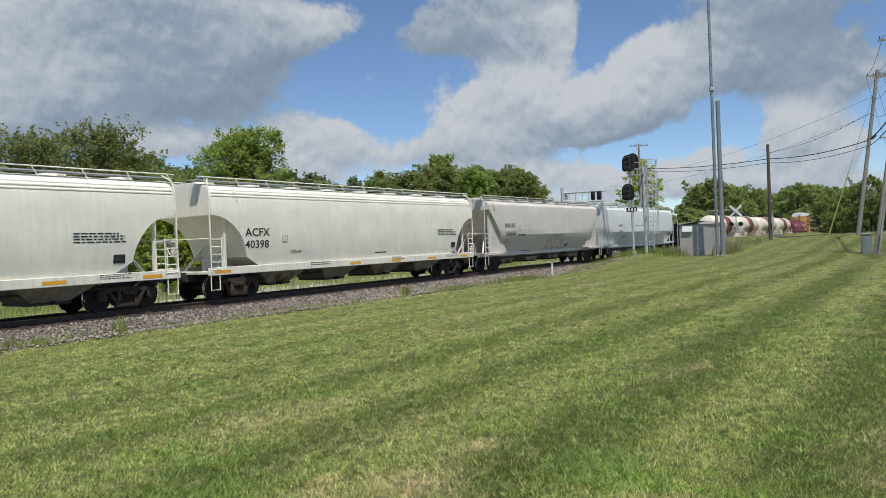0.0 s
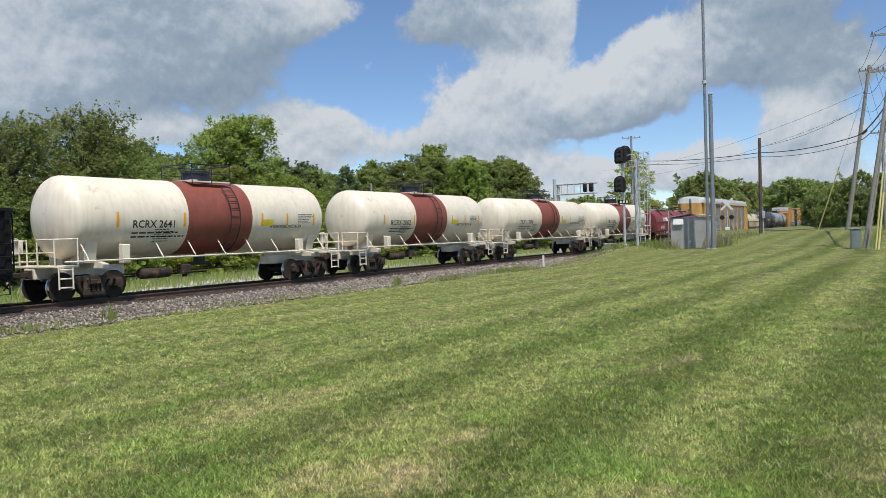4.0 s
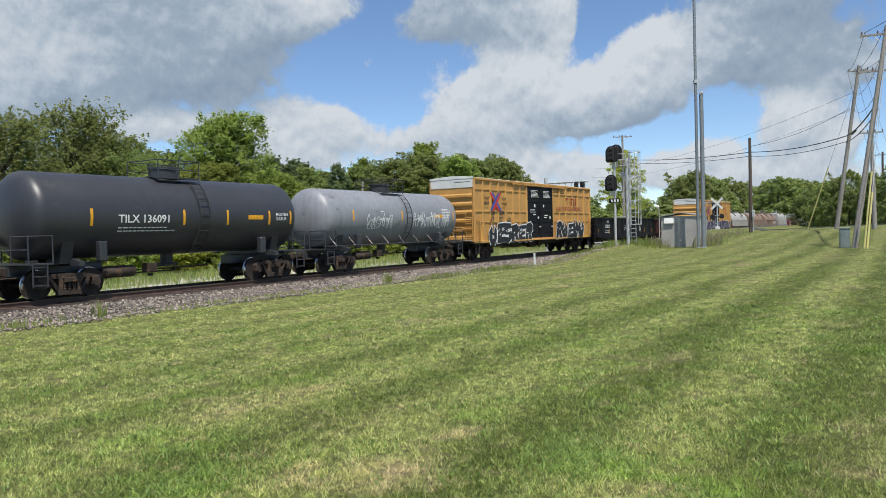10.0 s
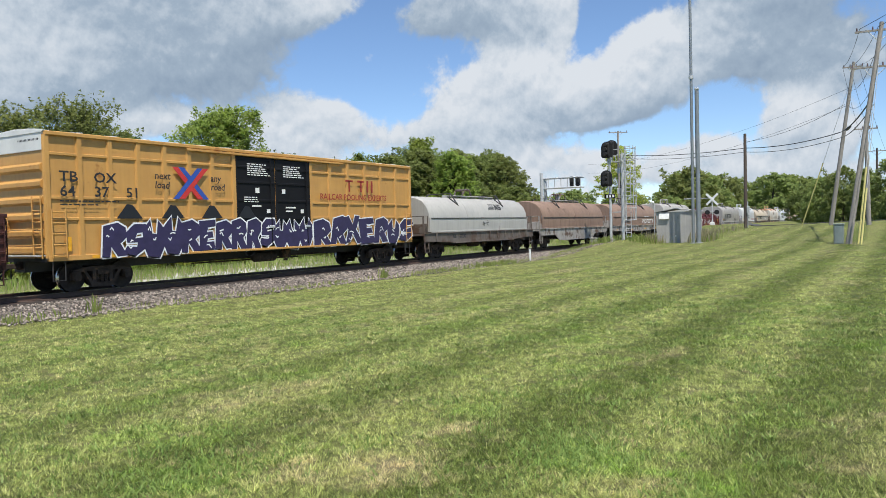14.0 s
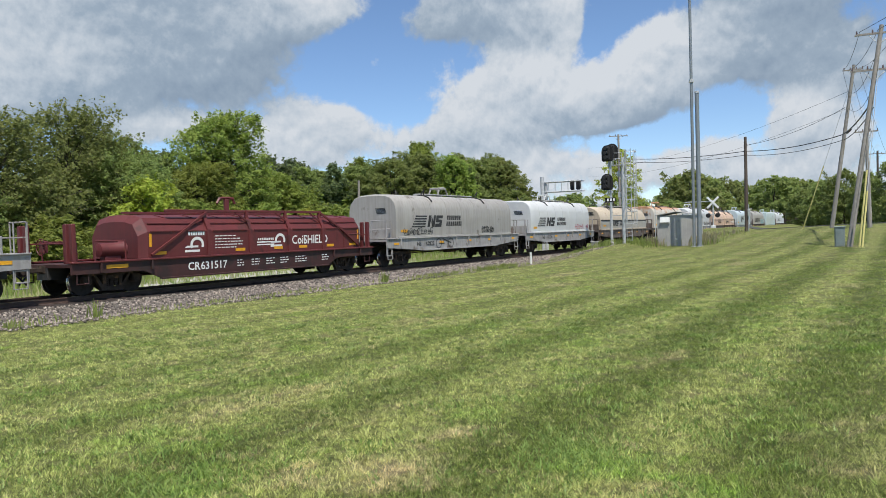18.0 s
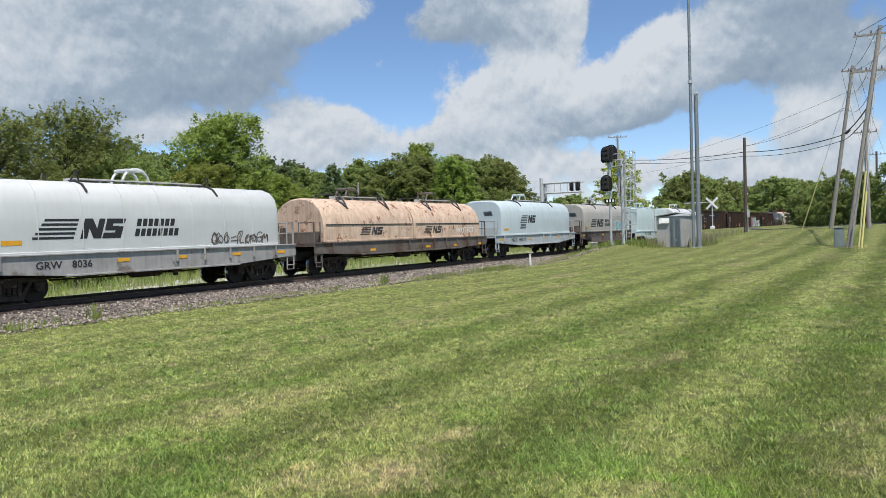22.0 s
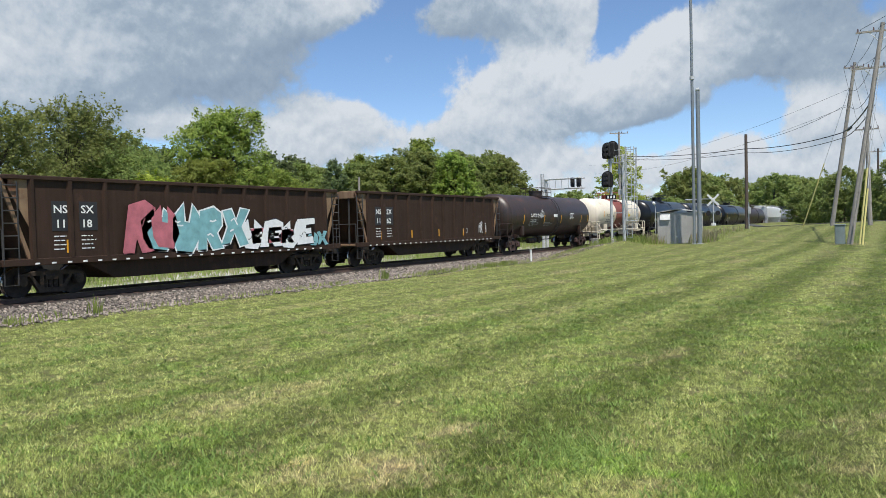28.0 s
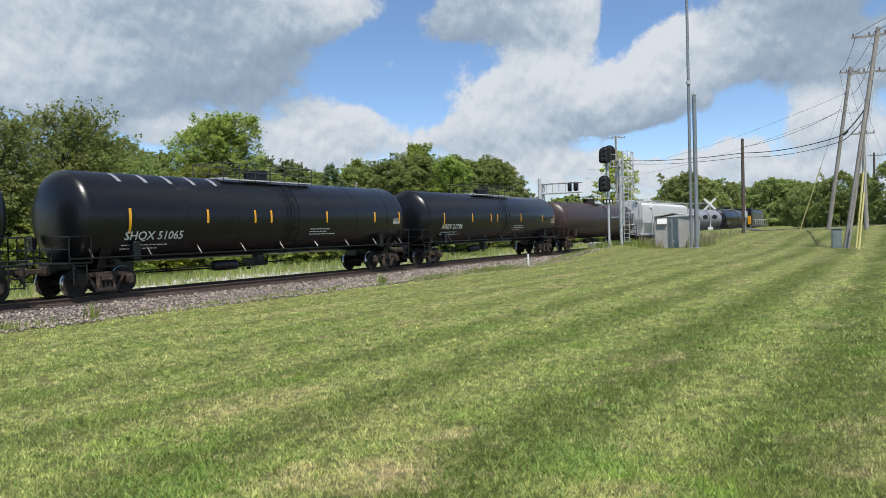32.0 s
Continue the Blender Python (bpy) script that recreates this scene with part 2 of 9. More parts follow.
class Side:
    """Paint laid on a car's near side; face(x, z) is the depth of the sheet there."""

    def __init__(self, car, face):
        self.car, self.face = car, face

    def put(self, m, flat, lift=0.006):
        """Lays flat shapes on the side, cut into courses where they are tall, so that they follow its curve."""
        vs, fs = flat
        lo, hi = min(v[1] for v in vs), max(v[1] for v in vs)
        x = vs[0][0]
        mid = abs(self.face(x, (lo + hi) / 2) - (self.face(x, lo) + self.face(x, hi)) / 2)
        if mid > 0.003:
            bm = bmesh.new()
            bv = [bm.verts.new((a, 0, b)) for a, b in vs]
            for f in fs:
                bm.faces.new([bv[i] for i in f])
            n = int((hi - lo) / 0.09) + 1
            for k in range(1, n):
                bmesh.ops.bisect_plane(bm, geom=bm.verts[:] + bm.edges[:] + bm.faces[:], plane_co=(0, 0, lo + (hi - lo) * k / n), plane_no=(0, 0, 1))
            bm.verts.index_update()
            vs, fs = [(v.co.x, v.co.z) for v in bm.verts], [tuple(v.index for v in f.verts) for f in bm.faces]
            bm.free()
        m.add([(x, self.face(x, z) - lift, z) for x, z in vs], fs)

    def words(self, text, x, z, h, material=None, wide=1.0, lean=0.0):
        vs, fs = lettering(text, h)
        m = Mesh()
        self.put(m, ([(x + a * wide + b * lean, z + b) for a, b in vs], fs))
        part("lettering", m, material or white_letter, self.car)

    def bars(self, rows, material=None):
        """Writing too small to read: rows of (x, z, width, height)."""
        m = Mesh()
        for x, z, w, h in rows:
            self.put(m, ([(x, z), (x + w, z), (x + w, z + h), (x, z + h)], [(0, 1, 2, 3)]))
        ob = part("small_print", m, material or white_letter, self.car)
        if len(rows) > 1:
            tagged(ob, kind="stuff")

    def block(self, x, z, w, lines, material=None, h=0.045, gap=0.075, seed=1):
        rnd = random.Random(seed)
        rows = []
        for i in range(lines):
            a, end = x, x + w * rnd.uniform(0.6, 1.0)
            while a < end:
                word = rnd.uniform(1.5, 5) * h
                rows.append((a, z - i * gap, min(word, end - a), h * 0.8))
                a += word + h * 0.9
        self.bars(rows, material)

    def patch(self, pts, material, name="paint_patch", lift=0.006, label=""):
        m = Mesh()
        self.put(m, (pts, [tuple(range(len(pts)))]), lift)
        return part(name, m, material, self.car, label)

    def strip(self, x0, x1, z0, z1, material=None, n=6, name="reflector", lift=0.007):
        m = Mesh()
        for i in range(n):
            a, b = z0 + (z1 - z0) * i / n, z0 + (z1 - z0) * (i + 1) / n
            self.put(m, ([(x0, a), (x1, a), (x1, b), (x0, b)], [(0, 1, 2, 3)]), lift)
        part(name, m, material or yellow_strip, self.car)

    def brush(self, pts, w, material, name="graffiti", lift=0.01):
        """A painted stroke along points."""
        m = Mesh()
        self.stroke(m, pts, w, lift)
        part(name, m, material, self.car)

    def stroke(self, m, pts, w, lift=0.01):
        n = len(pts)
        vs = []
        for i, (x, z) in enumerate(pts):
            ax, az = pts[max(i - 1, 0)]
            bx, bz = pts[min(i + 1, n - 1)]
            d = math.hypot(bx - ax, bz - az) or 1
            nx, nz = -(bz - az) / d * w / 2, (bx - ax) / d * w / 2
            vs += [(x + nx, z + nz), (x - nx, z - nz)]
        self.put(m, (vs, [(2 * i, 2 * i + 1, 2 * i + 3, 2 * i + 2) for i in range(n - 1)]), lift)

    def tag(self, x, z, w, h, fill, edge, seed, letters=5, edge_w=0.07, round_off=0):
        """Graffiti of interlocking angular forms with a bold outline, that spell nothing."""
        rnd = random.Random(seed)
        mf, me_ = Mesh(), Mesh()
        step = w / letters
        for k in range(letters):
            form = FORMS[rnd.randrange(len(FORMS))]
            lean, sw = rnd.uniform(-0.12, 0.22), rnd.uniform(0.98, 1.2)
            dz, sh = rnd.uniform(-0.06, 0.06) * h, rnd.uniform(0.88, 1.1)
            pts = [(x + step * (k + 0.02) + step * sw * (a + lean * b) + rnd.uniform(-0.03, 0.03) * step, z + dz + h * sh * b) for a, b in form]
            for _ in range(round_off):
                pts = [q for i in range(len(pts)) for q in [tuple(pts[i][j] * 0.75 + pts[(i + 1) % len(pts)][j] * 0.25 for j in (0, 1)), tuple(pts[i][j] * 0.25 + pts[(i + 1) % len(pts)][j] * 0.75 for j in (0, 1))]]
            self.put(mf, (pts, [tuple(range(len(pts)))]), 0.0125 + 0.0012 * k)
            self.stroke(me_, pts + pts[:2], edge_w * 1.5, 0.0105 + 0.0012 * k)
            for _ in range(2):
                u, v = x + step * (k + rnd.uniform(0.2, 0.6)), z + h * rnd.uniform(0.2, 0.75)
                q = rnd.uniform(0.12, 0.3) * step
                self.stroke(me_, [(u, v), (u + q * 0.5, v + rnd.uniform(-0.1, 0.1) * h), (u + q, v + rnd.uniform(-0.12, 0.12) * h)], edge_w * 0.6, 0.0135 + 0.0012 * k)
        tagged(part("graffiti_outline", me_, edge, self.car), kind="stuff")
        tagged(part("graffiti_fill", mf, fill, self.car), kind="stuff")

    def scrawl(self, x, z, w, h, material, seed, loops=7, width=0.04):
        """A quick spray tag: tangled strokes that spell nothing."""
        rnd = random.Random(seed)
        m = Mesh()
        step = w / loops
        for k in range(loops):
            for r in range(2):
                line = STROKES[rnd.randrange(len(STROKES))]
                u, v, sx, sz, lean = x + step * (k + rnd.uniform(-0.1, 0.25)), z + rnd.uniform(-0.05, 0.12) * h, step * rnd.uniform(0.8, 1.25), h * rnd.uniform(0.6, 1.0), rnd.uniform(-0.1, 0.35)
                pts = [(u + sx * (a + lean * b), v + sz * b + rnd.uniform(-0.04, 0.04) * h) for a, b in line]
                fine = [pts[0]]
                for i in range(len(pts) - 1):
                    fine += [tuple(pts[i][j] * 0.7 + pts[i + 1][j] * 0.3 for j in (0, 1)), tuple(pts[i][j] * 0.3 + pts[i + 1][j] * 0.7 for j in (0, 1))]
                self.stroke(m, fine + [pts[-1]], width * 0.85, 0.011)
        tagged(part("graffiti", m, material, self.car), kind="stuff")

# ---- sky with clouds ----
def cloud_material():
    m = bpy.data.materials.new("cloud_vapour")
    m.use_nodes = True
    N, Lk = m.node_tree.nodes, m.node_tree.links
    N.remove(N["Principled BSDF"])
    cov, shd, rise = [N.new("ShaderNodeAttribute") for _ in range(3)]
    cov.attribute_name, shd.attribute_name, rise.attribute_name = "cover", "depth", "rise"
    co = N.new("ShaderNodeTexCoord").outputs["Object"]
    def op(kind, a, b, c=None):
        q = N.new("ShaderNodeMath")
        q.operation = kind
        for k, v in enumerate((a, b, c)):
            if v is None:
                continue
            if isinstance(v, (int, float)):
                q.inputs[k].default_value = v
            else:
                Lk.new(v, q.inputs[k])
        return q.outputs[0]
    def billows(shift):
        """Broad swells with smaller puffs on them, at a place moved up by shift."""
        mp = N.new("ShaderNodeMapping")
        mp.inputs["Scale"].default_value, mp.inputs["Location"].default_value = (1, 1, 0.95), (-0.25 * shift, 0.1 * shift, shift)
        Lk.new(co, mp.inputs["Vector"])
        n = N.new("ShaderNodeTexNoise")
        n.inputs["Scale"].default_value, n.inputs["Detail"].default_value, n.inputs["Roughness"].default_value, n.inputs["Distortion"].default_value = 0.0105, 6, 0.58, 0.3
        Lk.new(mp.outputs[0], n.inputs["Vector"])
        fine = N.new("ShaderNodeTexNoise")
        fine.inputs["Scale"].default_value, fine.inputs["Detail"].default_value, fine.inputs["Roughness"].default_value = 0.04, 4, 0.6
        Lk.new(mp.outputs[0], fine.inputs["Vector"])
        return op("MULTIPLY_ADD", op("SUBTRACT", n.outputs["Fac"], 0.5), 1.9, op("MULTIPLY", op("SUBTRACT", fine.outputs["Fac"], 0.5), 0.95))
    here, above = billows(0.0), billows(9.0)
    dens = op("ADD", here, cov.outputs["Fac"])
    alpha = N.new("ShaderNodeMapRange")
    alpha.interpolation_type = "SMOOTHSTEP"
    alpha.inputs["From Min"].default_value, alpha.inputs["From Max"].default_value = 0.30, 0.70
    Lk.new(dens, alpha.inputs["Value"])
    # sunlit tops and shaded undersides are painted into the emission colour
    lit = op("ADD", op("SUBTRACT", here, above), op("MULTIPLY", rise.outputs["Fac"], 0.7))
    grey = op("SUBTRACT", op("MULTIPLY_ADD", here, -0.25, shd.outputs["Fac"]), op("MULTIPLY", lit, 0.55))
    ramp = N.new("ShaderNodeValToRGB")
    el = ramp.color_ramp.elements
    el[0].position, el[0].color = 0.02, (0.63, 0.67, 0.72, 1)
    el[1].position, el[1].color = 0.98, (0.235, 0.31, 0.41, 1)
    for pos, colour in ((0.28, (0.49, 0.555, 0.63, 1)), (0.60, (0.315, 0.395, 0.49, 1))):
        el.new(pos).color = colour
    Lk.new(grey, ramp.inputs["Fac"])
    em, tr, mix = N.new("ShaderNodeEmission"), N.new("ShaderNodeBsdfTransparent"), N.new("ShaderNodeMixShader")
    Lk.new(ramp.outputs["Color"], em.inputs["Color"])
    em.inputs["Strength"].default_value = 0.92
    Lk.new(alpha.outputs[0], mix.inputs["Fac"])
    Lk.new(tr.outputs[0], mix.inputs[1])
    Lk.new(em.outputs[0], mix.inputs[2])
    Lk.new(mix.outputs[0], N["Material Output"].inputs["Surface"])
    return m


def clouds():
    """Heaps of cloud on a far dome: bearing, height, half-widths (degrees), density, greyness."""
    heaps = (
        (30.6, 14.5, 5.2, 3.3, 1.20, 0.28), (37.2, 13.1, 5.0, 3.5, 1.20, 0.62), (43.8, 12.7, 5.4, 3.7, 1.25, 0.72), (47.1, 16.2, 6.0, 1.6, 1.10, 0.30), (40.4, 16.3, 8.0, 2.3, 1.10, 0.50), (32.5, 9.9, 4.7, 2.3, 1.10, 0.62),
        (29.2, 10.8, 2.4, 2.3, 0.90, 0.15), (33.6, 12.6, 1.8, 1.5, 0.65, 0.10), (40.1, 8.0, 4.4, 1.2, 0.95, 0.20), (49.7, 8.5, 3.9, 1.7, 0.90, 0.18), (52.6, 7.0, 5.3, 2.0, 0.87, 0.15), (46.8, 6.2, 4.7, 1.7, 0.75, 0.20),
        (53.7, 12.9, 2.0, 1.3, 0.52, 0.12), (61.4, 15.5, 5.8, 2.1, 1.20, 0.62), (67.1, 15.6, 3.1, 2.2, 1.00, 0.30), (68.7, 14.9, 1.1, 2.4, 0.90, 0.00), (65.1, 11.8, 3.5, 1.9, 1.00, 0.10), (61.7, 10.1, 4.2, 2.2, 1.10, 0.08),
        (66.3, 9.9, 2.6, 1.7, 0.70, 0.45), (60.7, 7.4, 4.2, 1.5, 0.95, 0.35), (66.2, 7.2, 4.8, 1.5, 0.80, 0.35), (63.7, 5.2, 5.8, 1.3, 0.60, 0.15), (74.8, 12.9, 2.5, 2.2, 1.25, 0.00), (72.5, 10.7, 3.4, 1.9, 1.25, 0.02),
        (68.4, 9.2, 3.5, 1.2, 1.00, 0.00), (75.9, 10.8, 2.9, 1.8, 1.10, 0.28), (72.9, 8.7, 4.6, 1.4, 1.15, 0.62), (69.6, 7.9, 3.9, 0.9, 0.80, 0.60), (78.2, 12.1, 2.4, 1.6, 0.80, 0.10), (84.2, 13.6, 6.5, 2.3, 1.15, 0.72),
        (81.0, 10.7, 2.7, 1.8, 0.85, 0.65), (85.2, 11.0, 3.9, 1.7, 1.10, 0.60), (87.9, 9.9, 2.4, 1.5, 1.00, 0.50), (79.2, 14.1, 2.3, 1.6, 0.50, 0.35), (84.5, 8.3, 2.5, 1.4, 1.00, 0.05), (86.8, 6.4, 3.1, 1.7, 0.95, 0.20),
        (83.4, 6.5, 2.2, 1.2, 0.70, 0.20), (78.8, 5.7, 1.9, 0.9, 0.85, 0.05), (76.5, 5.0, 1.6, 0.8, 0.50, 0.10), (79.4, 3.8, 4.3, 1.1, 0.50, 0.20), (69.9, 4.7, 3.4, 1.3, 0.45, 0.15), (84.7, 3.9, 4.0, 1.4, 0.50, 0.25),
        (74.4, 4.1, 2.9, 1.1, 0.40, 0.20), (37.5, 18.6, 11.6, 2.2, 1.00, 0.50), (64.1, 19.1, 7.9, 2.0, 0.90, 0.50), (83.6, 17.3, 9.1, 2.2, 1.00, 0.60))
    az = np.radians(np.linspace(-20, 140, 281))
    el = np.radians(np.linspace(-1, 60, 141))
    A, E = np.meshgrid(az, el)
    R = 900.0
    P = np.stack([R * np.sin(A) * np.cos(E), R * np.cos(A) * np.cos(E), R * np.sin(E)], -1).reshape(-1, 3)
    nx, ny = len(az), len(el)
    idx = np.arange(nx * ny).reshape(ny, nx)
    faces = np.stack([idx[:-1, :-1], idx[:-1, 1:], idx[1:, 1:], idx[1:, :-1]], -1).reshape(-1, 4)
    me = bpy.data.meshes.new("clouds")
    me.from_pydata(P.tolist(), [], faces.tolist())
    a, e = np.degrees(A), np.degrees(E)

    def cover_at(e):
        cover, wsum, dsum = -0.17 + 0.52 * np.exp(-((e - 2.5) / 3.0) ** 2), np.full(A.shape, 1e-3), np.full(A.shape, 3.0e-4)
        # a loose cover goes on outside the heaps
        cover += np.clip((e - 21) / 6, 0, 1) * 0.5 + np.clip((22 - a) / 8, 0, 1) * 0.45 + np.clip((a - 98) / 8, 0, 1) * 0.45
        for ha, he, ra, re, d, g in heaps:
            u, v = (a - ha) / ra, (e - he) / re
            w = np.exp(-np.maximum(u * u + v * v, 0) ** 1.3)
            cover = cover + w * d
            wsum += w
            dsum += w * g
        return np.clip(cover, -0.3, 1.3), dsum / wsum

    cover, grey = cover_at(e)
    for name, val in (("cover", cover), ("depth", grey), ("rise", cover - cover_at(e + 0.9)[0])):
        at = me.attributes.new(name, "FLOAT", "POINT")
        at.data.foreach_set("value", val.astype(np.float32).ravel())
    me.materials.append(cloud_material())
    me.shade_smooth()
    ob = new("cloud_backdrop", me)
    ob.visible_shadow = False
    return tagged(ob, "white and grey cumulus clouds drifting over blue sky", "cloud", kind="structure")


cloud_dome = clouds()


# ---- ground ----
def smooth(a, b, v):
    t = np.clip((v - a) / (b - a), 0, 1)
    return t * t * (3 - 2 * t)


def ground_z(x, y):
    """The lie of the land: a lawn that falls to the track and climbs to the road's bank."""
    x, y = np.asarray(x, float), np.asarray(y, float)
    lawn = 0.15 - 0.60 * np.clip(y / 19.5, 0, 1) ** 1.25
    lawn = lawn + 1.12 * smooth(44, 86, x) * (1 - smooth(17.5, 20.8, y))
    lawn = lawn + 0.62 * smooth(42, 58, x) * smooth(15.5, 18.5, y) * (1 - smooth(19.6, 21.2, y))
    lawn = lawn + 0.02 * np.sin(x * 0.7) * np.sin(y * 0.9 + 1)
    back = -0.62 + 0.35 * smooth(30, 60, y)
    t = smooth(19.5, 27.5, y)
    return lawn * (1 - t) + back * t


def on_ground(x, y):
    return float(ground_z(x, y))


def tex_nodes(m):
    N, Lk = m.node_tree.nodes, m.node_tree.links
    return N, Lk, N.new("ShaderNodeTexCoord").outputs["Object"]


def noise_node(N, Lk, co, scale, detail=6, rough=0.6, stretch=None):
    if stretch:
        mp = N.new("ShaderNodeMapping")
        mp.inputs["Scale"].default_value = stretch
        Lk.new(co, mp.inputs["Vector"])
        co = mp.outputs[0]
    n = N.new("ShaderNodeTexNoise")
    n.inputs["Scale"].default_value, n.inputs["Detail"].default_value, n.inputs["Roughness"].default_value = scale, detail, rough
    Lk.new(co, n.inputs["Vector"])
    return n.outputs["Fac"]


def remap(N, Lk, v, a, b, c=0.0, d=1.0):
    r = N.new("ShaderNodeMapRange")
    for k, q in (("From Min", a), ("From Max", b), ("To Min", c), ("To Max", d)):
        r.inputs[k].default_value = q
    Lk.new(v, r.inputs["Value"])
    return r.outputs[0]


def blend(N, Lk, f, a, b):
    x = N.new("ShaderNodeMix")
    x.data_type = "RGBA"
    for key, v in (("Factor", f), ("A", a), ("B", b)):
        if isinstance(v, tuple):
            x.inputs[key].default_value = (*v, 1)
        else:
            Lk.new(v, x.inputs[key])
    return x.outputs["Result"]


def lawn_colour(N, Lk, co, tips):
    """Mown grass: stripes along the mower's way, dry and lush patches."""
    # ground copy is darkened to paint the shade between the brighter blades
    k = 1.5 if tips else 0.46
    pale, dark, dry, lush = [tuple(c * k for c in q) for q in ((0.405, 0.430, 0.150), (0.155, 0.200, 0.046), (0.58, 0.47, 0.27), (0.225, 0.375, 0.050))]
    sep = N.new("ShaderNodeSeparateXYZ")
    Lk.new(co, sep.inputs[0])
    def mad(a, k1, k2):
        q = N.new("ShaderNodeMath")
        q.operation = "MULTIPLY_ADD"
        Lk.new(a, q.inputs[0])
        for j, v in ((1, k1), (2, k2)):
            if isinstance(v, float):
                q.inputs[j].default_value = v
            else:
                Lk.new(v, q.inputs[j])
        return q.outputs[0]
    wob = noise_node(N, Lk, co, 0.35, 4, 0.6, (0.35, 1, 1))
    y = mad(wob, 1.1, sep.outputs["Y"])
    si = N.new("ShaderNodeMath")
    si.operation = "SINE"
    Lk.new(mad(y, 3.03, -7.98), si.inputs[0])
    # stripes of unlike strength, frayed at their edges
    band = noise_node(N, Lk, co, 1.0, 2, 0.5, (0.02, 0.42, 1))
    fray = noise_node(N, Lk, co, 1.7, 7, 0.7, (0.6, 1.3, 1))
    s1 = mad(fray, 3.4, si.outputs[0])
    s1 = mad(band, 1.5, s1)
    stripe = remap(N, Lk, mad(sep.outputs["Y"], -0.035, s1), 1.65, 3.25, 0.0, 0.95)
    # the stripes show best where one looks along them
    fade = N.new("ShaderNodeMath")
    fade.operation = "MULTIPLY"
    Lk.new(stripe, fade.inputs[0])
    Lk.new(remap(N, Lk, sep.outputs["Y"], 3.5, 10.0, 1.0, 0.55), fade.inputs[1])
    # the pale stripe tone carries the sheen of mower-bent blades as colour
    c = blend(N, Lk, fade.outputs[0], pale, dark)
    c = blend(N, Lk, remap(N, Lk, noise_node(N, Lk, co, 0.45, 7, 0.62, (0.55, 1.2, 1)), 0.53, 0.72, 0, 0.75), c, dry)
    near = noise_node(N, Lk, co, 0.8, 6, 0.6)
    c = blend(N, Lk, remap(N, Lk, near, 0.54, 0.68, 0, 0.6), c, lush)
    c = blend(N, Lk, remap(N, Lk, noise_node(N, Lk, co, 2.6, 6, 0.7), 0.57, 0.68, 0, 0.7), c, dry)
    c = blend(N, Lk, remap(N, Lk, noise_node(N, Lk, co, 6.0, 6, 0.7), 0.5, 0.62, 0, 0.75), c, dark)
    c = blend(N, Lk, remap(N, Lk, noise_node(N, Lk, co, 17.0, 4, 0.75), 0.50, 0.62, 0, 0.6), c, tuple(q * 0.5 for q in dark))
    c = blend(N, Lk, remap(N, Lk, noise_node(N, Lk, co, 21.0, 4, 0.75, (1, 1.1, 1)), 0.56, 0.68, 0, 0.5), c, tuple(q * 1.35 for q in pale))
    # worn straw-coloured spots and lush ones near the corner of the lawn
    for px, py, r, tint in ((4.25, 3.1, 0.5, dry), (5.3, 3.05, 0.3, dry), (4.05, 3.75, 0.25, dry), (5.6, 0.35, 0.2, dry), (4.95, 1.80, 0.42, lush), (3.55, 4.35, 0.40, lush), (4.9, 1.05, 0.3, lush)):
        d = N.new("ShaderNodeVectorMath")
        d.operation = "DISTANCE"
        Lk.new(co, d.inputs[0])
        d.inputs[1].default_value = (px, py, 0.09)
        w = mad(noise_node(N, Lk, co, 2.6, 6, 0.7), 2.4, d.outputs["Value"])
        c = blend(N, Lk, remap(N, Lk, w, r + 0.65, r + 1.25, 0.8, 0.0), c, tint)
    return c, sep.outputs["Y"]


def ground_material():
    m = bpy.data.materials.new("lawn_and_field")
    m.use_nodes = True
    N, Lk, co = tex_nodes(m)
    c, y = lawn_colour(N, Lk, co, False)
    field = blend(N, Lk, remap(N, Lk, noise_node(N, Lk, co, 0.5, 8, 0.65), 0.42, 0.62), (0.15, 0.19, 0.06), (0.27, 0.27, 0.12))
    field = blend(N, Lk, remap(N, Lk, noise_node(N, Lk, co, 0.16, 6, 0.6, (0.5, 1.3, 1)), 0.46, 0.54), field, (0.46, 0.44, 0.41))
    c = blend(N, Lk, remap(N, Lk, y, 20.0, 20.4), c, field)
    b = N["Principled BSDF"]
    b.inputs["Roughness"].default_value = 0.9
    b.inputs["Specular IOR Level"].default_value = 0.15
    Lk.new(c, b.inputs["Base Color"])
    bp = N.new("ShaderNodeBump")
    bp.inputs["Strength"].default_value, bp.inputs["Distance"].default_value = 0.9, 0.05
    Lk.new(noise_node(N, Lk, co, 22, 6, 0.75), bp.inputs["Height"])
    Lk.new(bp.outputs[0], b.inputs["Normal"])
    return m


def build_ground():
    xs = np.unique(np.concatenate([np.linspace(-900, -40, 22), np.linspace(-40, 120, 161), np.linspace(120, 950, 40)]))
    ys = np.unique(np.concatenate([np.linspace(-400, -20, 12), np.linspace(-20, 32, 105), np.linspace(32, 900, 40)]))
    X, Y = np.meshgrid(xs, ys)
    Z = ground_z(X, Y)
    bed = (Y > 20.4) & (Y < 26.4)
    Z = np.where(bed, np.minimum(Z, -0.62), Z)
    P = np.stack([X, Y, Z], -1).reshape(-1, 3)
    idx = np.arange(P.shape[0]).reshape(X.shape)
    F = np.stack([idx[:-1, :-1], idx[:-1, 1:], idx[1:, 1:], idx[1:, :-1]], -1).reshape(-1, 4)
    me = bpy.data.meshes.new("ground")
    me.from_pydata(P.tolist(), [], F.tolist())
    me.shade_smooth()
    me.materials.append(ground_material())
    return tagged(new("ground", me), "mown green lawn with dry patches, rough field beyond the track", "lawn", kind="structure")


ground = build_ground()


